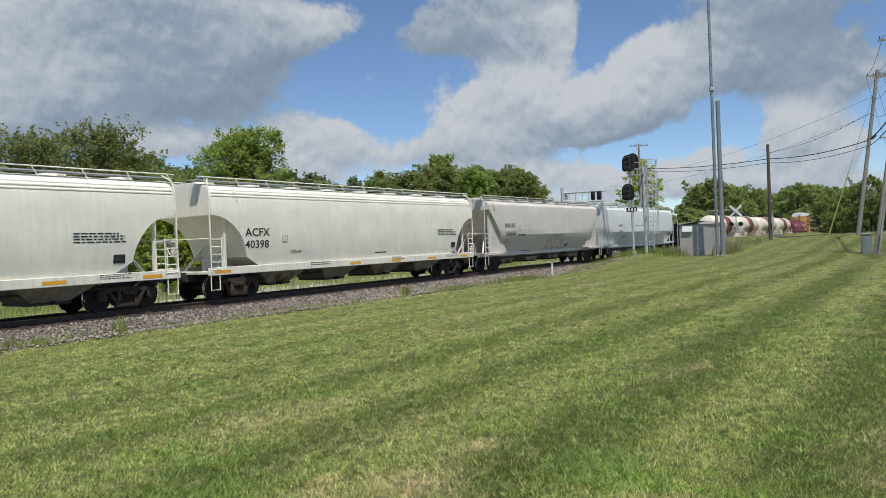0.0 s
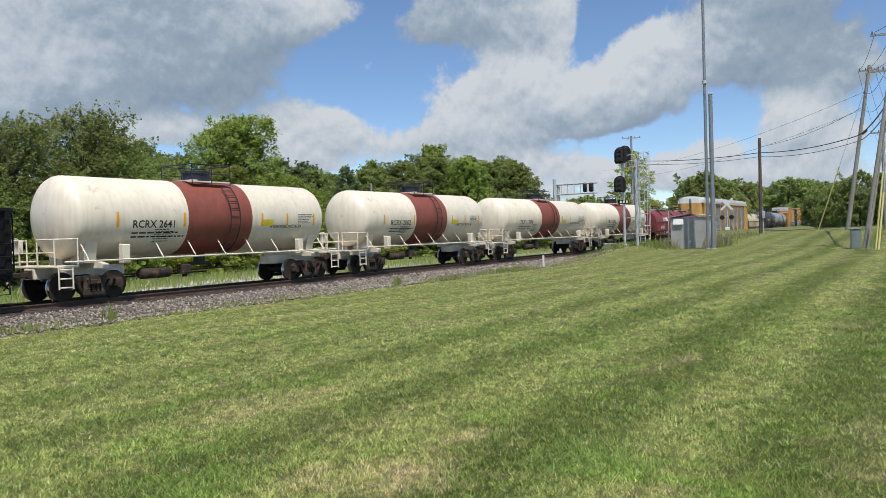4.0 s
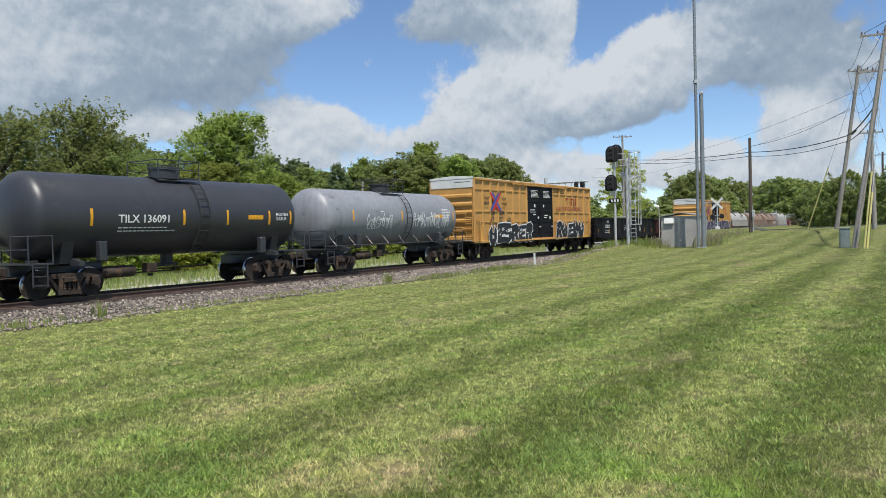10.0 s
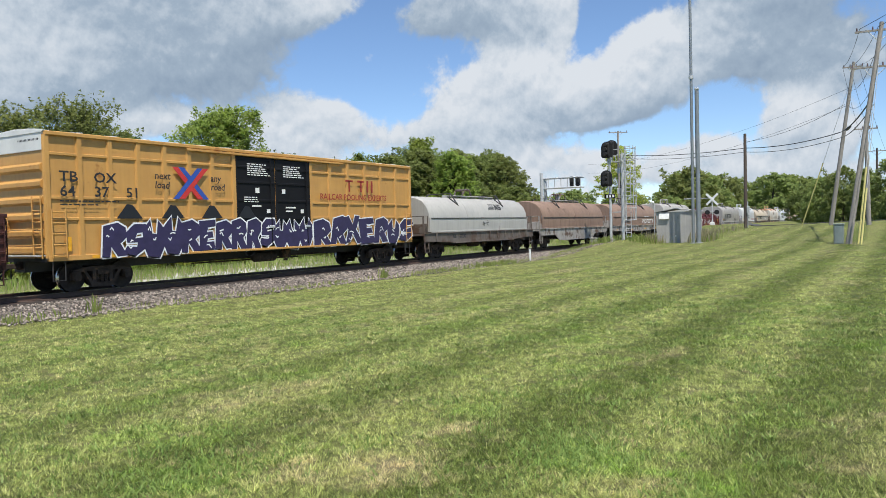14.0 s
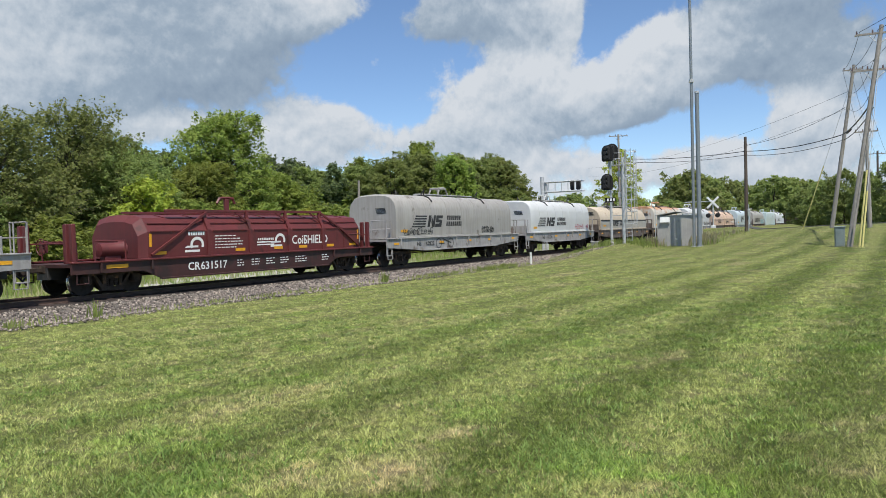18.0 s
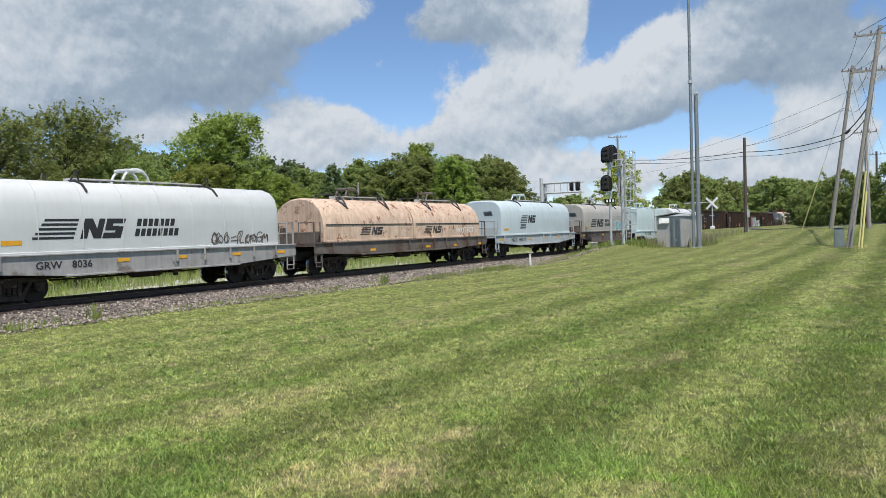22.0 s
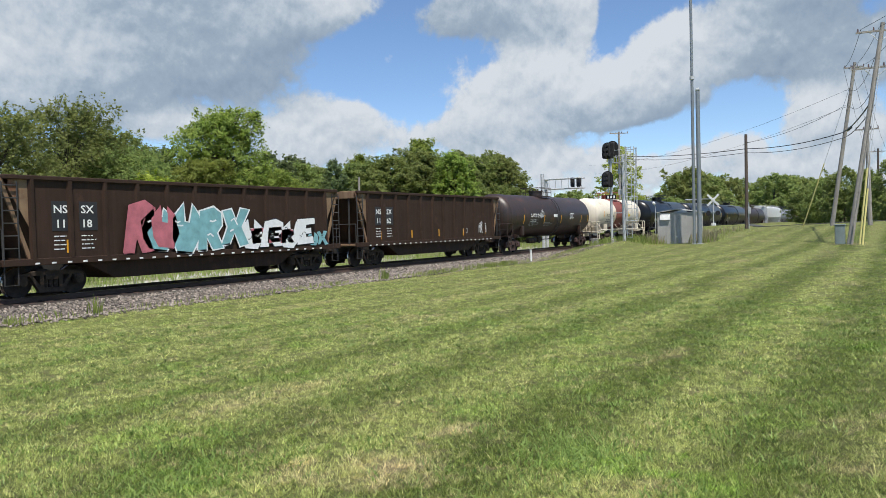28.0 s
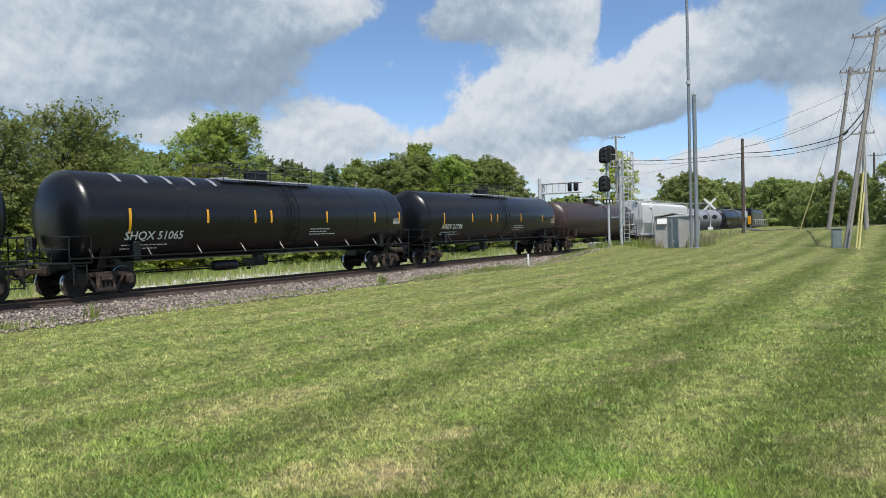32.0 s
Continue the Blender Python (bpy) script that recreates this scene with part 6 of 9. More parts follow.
def name_bars(side, x, z, k, material):
    """Two lines of a company's name as bars."""
    m = Mesh()
    for j, w in enumerate((1.5, 1.72)):
        zz, n = z + (0.34 - j * 0.32) * k, 7 + j
        for q in range(n):
            a, c = x + (0.1 - 0.08 * j + q * w / n) * k, w * k / n * 0.76
            side.put(m, ([(a, zz), (a + c, zz), (a + c + 0.05 * k, zz + 0.24 * k), (a + 0.05 * k, zz + 0.24 * k)], [(0, 1, 2, 3)]))
    part("small_print", m, material, side.car)

# where the couplings stand along the track at the start, car by car
GAPS = [-2.64, 17.66, 37.7, 57.7, 77.85, 96.8, 111.3, 125.7, 142.3, 157.85, 177.8, 206.45, 222.0, 235.3, 248.8, 269.3,
        287.4, 305.8, 326.7, 341.9, 357.4, 374.0, 388.9, 405.6, 421.9, 436.4, 452.5, 467.4, 482.1, 499.3, 514.1, 528.75,
        542.55, 557.1, 574.3, 590.3, 606.65, 622.7, 639.65, 654.9, 672.85, 693.15, 713.45, 733.45, 754.45, 776.45, 797.95, 820.45]

cream = mat("hopper_cream_paint", (0.84, 0.80, 0.69), 0.5, vary=0.12, scale=0.8, stain=(0.55, 0.49, 0.38), stain_at=0.68, streak=0.2)
white_sill = mat("sill_white_paint", (0.80, 0.76, 0.66), 0.5, vary=0.15, scale=1, streak=0.3, stain=(0.35, 0.28, 0.18), stain_at=0.68)
warm_grey = mat("hopper_warm_grey", (0.62, 0.575, 0.515), 0.5, vary=0.12, scale=0.7, streak=0.14, stain=(0.22, 0.19, 0.16), stain_at=0.66)
pale_blue = mat("hopper_pale_blue", (0.67, 0.69, 0.68), 0.45, vary=0.08, scale=0.7, streak=0.06, stain=(0.45, 0.46, 0.46), stain_at=0.70)
tank_white = mat("tank_white_paint", (0.73, 0.655, 0.53), 0.42, vary=0.12, scale=0.8, streak=0.28, stain=(0.42, 0.33, 0.25), stain_at=0.66)
tank_red = mat("tank_red_band", (0.23, 0.062, 0.042), 0.55, vary=0.2, scale=1.5, streak=0.3)
tank_grey = mat("tank_dull_grey", (0.24, 0.25, 0.27), 0.45, vary=0.15, scale=0.8, streak=0.45, stain=(0.12, 0.12, 0.13), stain_at=0.64)
tank_slate = mat("tank_slate", (0.036, 0.038, 0.045), 0.42, vary=0.15, scale=1, streak=0.3, stain=(0.06, 0.058, 0.056), stain_at=0.65)
tank_brown = mat("tank_brown_black", (0.030, 0.021, 0.018), 0.42, vary=0.25, scale=1, streak=0.6, stain=(0.075, 0.035, 0.024), stain_at=0.60)
coil_red = mat("coil_red", (0.20, 0.032, 0.034), 0.5, vary=0.2, scale=0.8, streak=0.35, stain=(0.11, 0.03, 0.025), stain_at=0.64)
frame_red = mat("frame_red", (0.12, 0.034, 0.026), 0.65, vary=0.25, scale=2, streak=0.5, stain=(0.08, 0.045, 0.03), stain_at=0.6)
coil_cream = mat("coil_cream", (0.48, 0.45, 0.30), 0.5, vary=0.1, scale=0.8, streak=0.25, stain=(0.30, 0.27, 0.18), stain_at=0.66)
frame_grey = mat("frame_grey", (0.135, 0.115, 0.10), 0.7, vary=0.3, scale=2, streak=0.6, stain=(0.085, 0.05, 0.034), stain_at=0.55)
coil_silver = mat("coil_silver", (0.40, 0.39, 0.36), 0.5, vary=0.12, scale=0.8, streak=0.3, stain=(0.24, 0.22, 0.2), stain_at=0.66)
coil_brown = mat("coil_brown", (0.25, 0.165, 0.12), 0.7, vary=0.2, scale=0.8, streak=0.4, stain=(0.12, 0.075, 0.055), stain_at=0.62)
coil_grey = mat("coil_grey", (0.38, 0.365, 0.33), 0.5, vary=0.12, scale=0.8, streak=0.3, stain=(0.24, 0.21, 0.17), stain_at=0.65)
coil_greige = mat("coil_greige", (0.34, 0.325, 0.30), 0.55, vary=0.12, scale=0.8, streak=0.35, stain=(0.17, 0.15, 0.13), stain_at=0.63)
coil_white = mat("coil_white", (0.55, 0.56, 0.555), 0.45, vary=0.08, scale=0.8, streak=0.15, stain=(0.42, 0.40, 0.37), stain_at=0.70)
coil_tan = mat("coil_tan", (0.50, 0.425, 0.32), 0.55, vary=0.12, scale=0.8, streak=0.35, stain=(0.27, 0.19, 0.12), stain_at=0.63)
coil_rusty_white = mat("coil_rusty_white", (0.55, 0.53, 0.47), 0.5, vary=0.1, scale=0.8, streak=0.4, stain=(0.42, 0.20, 0.07), stain_at=0.58, stain_scale=0.6)


def rusted_crown(m, z0, z1, color):
    """Orange rust that has spread from the hood's ridge."""
    N, Lk, co = tex_nodes(m)
    sep = N.new("ShaderNodeSeparateXYZ")
    Lk.new(co, sep.inputs[0])
    add = N.new("ShaderNodeMath")
    add.operation = "MULTIPLY_ADD"
    Lk.new(noise_node(N, Lk, co, 0.7, 8, 0.65, (0.6, 1, 1)), add.inputs[0])
    add.inputs[1].default_value = 1.5
    Lk.new(sep.outputs["Z"], add.inputs[2])
    base = N["Principled BSDF"].inputs["Base Color"]
    Lk.new(blend(N, Lk, remap(N, Lk, add.outputs[0], z0, z1, 0, 0.85), base.links[0].from_socket, color), base)


rusted_crown(coil_rusty_white, 4.08, 4.32, (0.46, 0.21, 0.09))
coil_peeling = mat("coil_peeling", (0.62, 0.46, 0.34), 0.6, vary=0.22, scale=1.6, streak=0.45, stain=(0.24, 0.105, 0.06), stain_at=0.585, stain_scale=2.4)
coil_pale = mat("coil_pale_blue", (0.48, 0.55, 0.57), 0.4, vary=0.06, scale=0.8, streak=0.08)
coil_mint = mat("coil_mint", (0.50, 0.59, 0.59), 0.4, vary=0.06, scale=0.7, bump=0.45, bump_scale=0.9, bump_depth=0.16)
frame_pale = mat("frame_pale", (0.40, 0.43, 0.44), 0.5, vary=0.15, scale=2, streak=0.3)
frame_dirty = mat("frame_dirty_white", (0.36, 0.345, 0.32), 0.65, vary=0.25, scale=2, streak=0.7, stain=(0.10, 0.06, 0.04), stain_at=0.55, stain_scale=1.4)
maroon = mat("gondola_maroon", (0.066, 0.024, 0.021), 0.7, vary=0.35, scale=1.5, streak=0.7, stain=(0.030, 0.014, 0.013), stain_at=0.55, spec=0.25)
gon_black = mat("gondola_black", (0.009, 0.009, 0.0105), 0.6, vary=0.3, scale=1.5, streak=0.3, stain=(0.020, 0.018, 0.017), stain_at=0.62, spec=0.2)
coal_brown = mat("coal_car_brown", (0.038, 0.022, 0.015), 0.7, vary=0.25, scale=1.5, streak=0.6, stain=(0.056, 0.031, 0.021), stain_at=0.6, spec=0.2)
coal_tan = mat("coal_car_end_tan", (0.23, 0.15, 0.085), 0.7, vary=0.3, scale=2, streak=0.6, stain=RUST, stain_at=0.58)
box_yellow = mat("boxcar_yellow", (0.53, 0.285, 0.078), 0.5, vary=0.12, scale=1, streak=0.25, stain=(0.34, 0.15, 0.035), stain_at=0.67)
box_door = mat("boxcar_door_black", (0.009, 0.009, 0.011), 0.6, vary=0.3, scale=1, streak=0.2, spec=0.2)
box_roof = mat("boxcar_roof_white", (0.66, 0.66, 0.62), 0.5, 0.0, vary=0.15, scale=1)
frame_light = mat("frame_light_grey", (0.33, 0.32, 0.31), 0.6, vary=0.2, scale=2, streak=0.4, stain=(0.16, 0.13, 0.11), stain_at=0.6)
spray_black = mat("spray_black", (0.012, 0.012, 0.016), 0.45, vary=0.2)
spray_white = mat("spray_white", (0.75, 0.76, 0.76), 0.5, vary=0.12, scale=5)
spray_navy = mat("spray_navy", (0.03, 0.022, 0.075), 0.5, vary=0.3)
spray_orange = mat("spray_orange", (0.55, 0.19, 0.10), 0.5, vary=0.2)
spray_teal = mat("spray_teal", (0.20, 0.42, 0.45), 0.5, vary=0.3)
spray_blue = mat("spray_blue", (0.06, 0.22, 0.45), 0.5, vary=0.2)
spray_pink = mat("spray_pink", (0.48, 0.14, 0.17), 0.5, vary=0.3)
logo_blue = mat("logo_blue", (0.03, 0.08, 0.36), 0.5, vary=0.1)
logo_red = mat("logo_red", (0.55, 0.035, 0.03), 0.5, vary=0.1)


def reflectors(side, h, z0, z1, n=6, w=0.10):
    for k in range(n):
        x = -h + 0.7 + (2 * h - 1.4) * k / (n - 1)
        side.strip(x, x + w, z0, z1)


def flat_reflectors(side, xs, z, w=0.45, hh=0.11):
    for x in xs:
        side.strip(x, x + w, z, z + hh, n=1)


def round_hopper(i, marks):
    c, h, s, low = covered_hopper(i, "round", "cream-white covered hopper car with rounded sides and roof walk", cream, white_sill, white_sill)
    flat_reflectors(low, [-h + 0.25, -1.55, 1.55, 4.65, h - 1.5], 1.02, 0.75, 0.11)
    low.block(-4.1, 1.18, 1.7, 2, black_letter, 0.05, 0.085, 3)
    low.block(1.6, 1.20, 1.1, 2, black_letter, 0.05, 0.085, 4)
    low.block(6.5, 1.20, 1.2, 3, black_letter, 0.03, 0.06, 6)
    s.bars([(0.35, 1.47, 0.86, 0.05)], black_letter)
    s.block(5.66, 2.50, 1.8, 4, black_letter, 0.05, 0.09, 5)
    s.patch([(7.0, 1.56), (7.42, 1.56), (7.42, 1.84), (7.0, 1.84)], black_letter, "data_panel")
    s.bars([(7.05, 1.66, 0.30, 0.03)], white_letter)
    if marks:
        s.words(marks[0], -7.67, 2.36, 0.30, black_letter, 1.15)
        s.words(marks[1], -7.67, 1.90, 0.30, black_letter, 1.15)
        for a in ((-5.72, 2.07, 0.27, 0.02), (-5.72, 2.33, 0.27, 0.02), (-5.72, 2.07, 0.02, 0.26), (-5.46, 2.07, 0.02, 0.28)):
            s.bars([a], black_letter)
        s.words("C", -5.64, 2.11, 0.11, black_letter)
        s.words("CSG-04", -5.26, 1.63, 0.14, black_letter, 1.0, 0.1)
    else:
        s.block(-7.6, 2.36, 1.6, 3, black_letter, 0.09, 0.16, 12)
    return c


round_hopper(0, None)
round_hopper(1, ("ACFX", "40398"))
c, h, s, low = covered_hopper(2, "wedge", "warm grey covered hopper car with wedge ends and scrawled graffiti", warm_grey, warm_grey, warm_grey)
s.words("NAHX", -6.80, 2.60, 0.28, black_letter, 1.2)
s.words("550654", -6.80, 2.10, 0.27, black_letter, 1.2)
s.bars([(-5.05, 2.09, 1.0, 0.10)], mat("stencil_green", (0.03, 0.16, 0.10), 0.6, vary=0.2))
for a in ((-4.94, 2.43, 0.27, 0.02), (-4.94, 2.67, 0.27, 0.02), (-4.94, 2.43, 0.02, 0.24), (-4.68, 2.43, 0.02, 0.26)):
    s.bars([a], black_letter)
s.block(-6.8, 1.85, 0.8, 3, black_letter, 0.04, 0.1, 9)
s.block(-3.9, 1.10, 1.4, 2, black_letter, 0.04, 0.08, 19)
s.tag(-0.4, 1.15, 3.0, 0.85, warm_grey, spray_black, 404, 5, 0.035, 2)
s.scrawl(2.75, 1.2, 0.5, 0.3, spray_black, 405, 3, 0.03)
for x in (-5.9, -3.3, -0.6, 3.2, 5.9):
    s.patch([(x, 1.40), (x + 0.09, 1.40), (x + 0.22, 1.78), (x + 0.13, 1.78)], yellow_strip, "reflector", 0.007)
c, h, s, low = covered_hopper(3, "bent", "pale blue-grey covered hopper car with white end rails", pale_blue, pale_blue, coil_silver)
s.words("NAHX", -6.82, 2.60, 0.22, frame_grey, 1.2)
s.words("350984", -6.85, 2.15, 0.20, frame_grey, 1.2)
for a in ((-5.38, 2.3, 0.28, 0.02), (-5.38, 2.56, 0.28, 0.02), (-5.38, 2.3, 0.02, 0.26), (-5.10, 2.3, 0.02, 0.28)):
    s.bars([a], frame_pale)
s.block(1.3, 2.5, 0.5, 4, frame_pale, 0.05, 0.09, 21)
s.bars([(-5.7, 1.72, 0.75, 0.07)], black_letter)
s.patch([(7.63, 1.76), (8.16, 1.76), (8.16, 2.0), (7.63, 2.0)], black_letter, "data_panel")
for x in (-5.0, -1.8, 1.2, 4.0, 6.4):
    s.patch([(x, 1.70), (x + 0.08, 1.70), (x + 0.16, 1.98), (x + 0.08, 1.98)], spray_orange, "reflector", 0.007)
c, h, s = gondola(4, "black steel gondola car with white lettering and teal graffiti", gon_black, 2.88, 0.74, 15, bare=((1.9, 3.4), (8.2, 10.6)))
s.words("OMNX", -h + 2.0, 2.12, 0.28, white_letter, 1.1)
s.words("2683", -h + 2.0, 1.72, 0.28, white_letter, 1.1)
s.block(-h + 2.0, 1.5, 0.8, 3, white_letter, 0.06, 0.13, 11)
pts = [(1.35 + 0.62 * math.cos(a), 2.05 + 0.42 * math.sin(a)) for a in np.linspace(-2.0, 1.9, 16)]
s.brush(pts, 0.05, spray_teal, "logo")
s.bars([(-0.6 + k * 0.42, 1.95, 0.3, 0.32) for k in range(4)], white_letter)
reflectors(s, h, 1.15, 1.65, 7)
s.scrawl(h - 3.0, 1.2, 1.3, 0.95, spray_teal, 12, 5, 0.06)

TANKS = ((5, ("RCRX", "2641"), "cream-white tank car with a red-brown centre band"), (6, ("RCRX", "2002"), "cream-white tank car with red-brown band and dark dome"),
         (7, ("TILX", "112074"), "cream-white acid tank car with red-brown band and ladder"), (8, ("TILX", "112762"), "white acid tank car with red band and white end rails"))
for i, marks, label in TANKS:
    c, e, s = tank_car(i, label, tank_white, 1.36, 2.66, 1.15, tank_red, mat("manway_blue_black", (0.02, 0.021, 0.035), 0.5, vary=0.2), tank_white, True)
    s.words(" ".join(marks), -e + 2.3, 2.28, 0.25, black_letter, 1.0)
    s.block(-e + 2.3, 2.08, 2.2, 2, black_letter, 0.06, 0.13, i)
    s.block(-2.9, 2.2, 0.9, 6, black_letter, 0.035, 0.08, i + 50)
    for x in (-e + 1.7, -1.75, 2.0, 3.4, e - 1.1):
        s.strip(x, x + 0.1, 2.3, 2.8)
    s.block(e - 2.0, 2.75, 1.0, 6, black_letter, 0.03, 0.07, i + 30)
    s.words("HYDROCHLORIC ACID", e - 3.6, 2.22, 0.12, black_letter)
    s.strip(2.1, 2.65, 2.3, 2.55, mat("placard_yellow", (0.62, 0.48, 0.03), 0.5), 3, "placard")
    s.patch([(e - 1.5, 1.75), (e - 1.3, 1.95), (e - 1.1, 1.75), (e - 1.3, 1.55)], white_letter, "placard", 0.012)

c, h, up, low = coil_car(9, "dark red coil steel car with two hoods and white scrawls", "round", coil_red, frame_red, 2, (0.95, 1.42), horn="arch", rails=False)
for x in (-h + 3.0, h - 5.2):
    bird_logo(up, x, 2.42, 0.62, white_letter)
low.words("628713", -h + 3.6, 1.15, 0.22, white_letter, 1.1)
low.words("CR", -h + 2.85, 1.15, 0.22, white_letter, 1.1)
flat_reflectors(low, [-h + 0.4, -h + 5, 0.4, h - 4, h - 1.2], 1.0)
up.scrawl(-h + 2.0, 1.6, 1.3, 0.45, spray_white, 31, 5)
up.scrawl(-1.8, 1.75, 1.1, 0.5, spray_blue, 32, 5)
up.scrawl(h - 2.8, 1.6, 1.4, 0.4, spray_white, 33, 5)

c, h, s, post_side = auto_rack(10, "yellow autorack car with grey steel screens and white roof")
x0 = -h + 0.15 + 4.45
s.patch([(x0, 3.05), (x0 + 1.9, 3.05), (x0 + 1.9, 4.55), (x0, 4.55)], MATS["rack_yellow"], "emblem_panel", 0.03)
cx = x0 + 0.93
shield = [(cx + a * 1.05, 3.86 + (b - 3.88) * 1.22) for a, b in ((-0.62, 4.40), (0, 4.46), (0.62, 4.40), (0.66, 3.95), (0.55, 3.55), (0.0, 3.30), (-0.55, 3.55), (-0.66, 3.95))]
s.patch(shield, white_letter, "emblem", 0.034)
s.patch([(cx + a * 0.95, 3.86 + (b - 3.88) * 1.2) for a, b in ((-0.62, 4.36), (0, 4.42), (0.62, 4.36), (0.66, 3.98), (-0.66, 3.98))], logo_blue, "emblem", 0.038)
for k in range(5):
    x = cx - 0.45 + k * 0.2
    s.patch([(x, 3.30 + 0.14 * abs(k - 2) / 2), (x + 0.1, 3.30 + 0.14 * abs(k - 2) / 2), (x + 0.1, 3.95), (x, 3.95)], logo_red, "emblem", 0.038)
rs = Side(c, lambda x, z: -1.497)
rs.words("BUILDING", x0 + 2.35, 4.05, 0.34, black_letter, 1.08)
rs.words("AMERICA", x0 + 5.0, 4.05, 0.34, black_letter, 1.08)
s2 = Side(c, lambda x, z: -1.534)
s2.bars([(cx - 0.42 + 0.17 * k, 4.22, 0.13, 0.13) for k in range(5)] + [(cx - 0.5 + 0.145 * k, 4.04, 0.11, 0.13) for k in range(7)], white_letter)
Side(c, lambda x, z: -1.50).words("700384", -h + 8.6, 0.72, 0.2, white_letter, 1.2)
Side(c, lambda x, z: -1.50).bars([(-h + 7.6, 0.72, 0.8, 0.2)], white_letter)
rs.scrawl(2.2, 1.5, 4.4, 0.8, spray_white, 41, 9, 0.06)
rs.scrawl(8.4, 1.7, 1.4, 0.7, spray_white, 42, 4, 0.05)
s.scrawl(-h + 4.0, 1.3, 1.2, 0.3, spray_blue, 43, 4, 0.04)

c, h, up, low = coil_car(11, "cream coil steel car with orange graffiti on a grey frame", "round", coil_cream, frame_grey, 1, (0.62, 1.42), belly=True, hood_label="cream steel hood")
bird_logo(up, 0.2, 2.62, 0.95, black_letter)
low.words("164457", -0.6, 1.15, 0.2, white_letter, 1.15)
low.words("NS", -1.25, 1.15, 0.2, white_letter, 1.15)
up.tag(-h + 3.2, 1.65, 2.9, 0.75, spray_orange, spray_white, 51, 5, 0.05)
up.scrawl(h - 3.9, 1.75, 2.4, 0.6, spray_black, 52, 7, 0.06)
low.scrawl(1.6, 0.72, 1.4, 0.6, spray_white, 53, 5)
low.scrawl(-2.4, 0.72, 1.8, 0.5, spray_blue, 54, 5)
flat_reflectors(low, [-h + 0.4, 3.4, h - 1.2], 1.2)

c, e, s = tank_car(12, "dark slate tank car for molten sulfur with yellow strips", tank_slate, 1.40, 2.6, 0.72, None, None, tank_slate, False)
s.words("TILX 136091", -e + 3.0, 2.35, 0.26, white_letter, 1.05)
s.block(-e + 3.0, 2.16, 2.4, 2, white_letter, 0.045, 0.11, 61)
s.words("MOLTEN", e - 1.6, 2.6, 0.12)
s.words("SULFUR", e - 1.6, 2.42, 0.12)
for x in (-e + 2.0, -e + 5.6, 1.7, 3.9, e - 0.8):
    s.strip(x, x + 0.1, 2.25, 2.8)
s.strip(2.8, 3.6, 2.45, 2.62, n=2, name="placard")
c, e, s = tank_car(13, "faded grey tank car with white scribbles and yellow placard", tank_grey, 1.38, 2.55, 0.75, None, dark_steel, tank_slate, True)
s.scrawl(-e + 3.0, 2.0, 2.2, 0.8, spray_white, 62, 6)
s.scrawl(1.0, 2.0, 3.6, 0.9, spray_white, 63, 9, 0.05)
s.strip(e - 2.8, e - 2.0, 2.55, 2.72, n=2, name="placard")
s.block(e - 2.0, 3.0, 0.9, 6, white_letter, 0.05, 0.09, 64)
for x in (-e + 2.0, 0.0, e - 0.9):
    s.strip(x, x + 0.1, 2.4, 2.9)


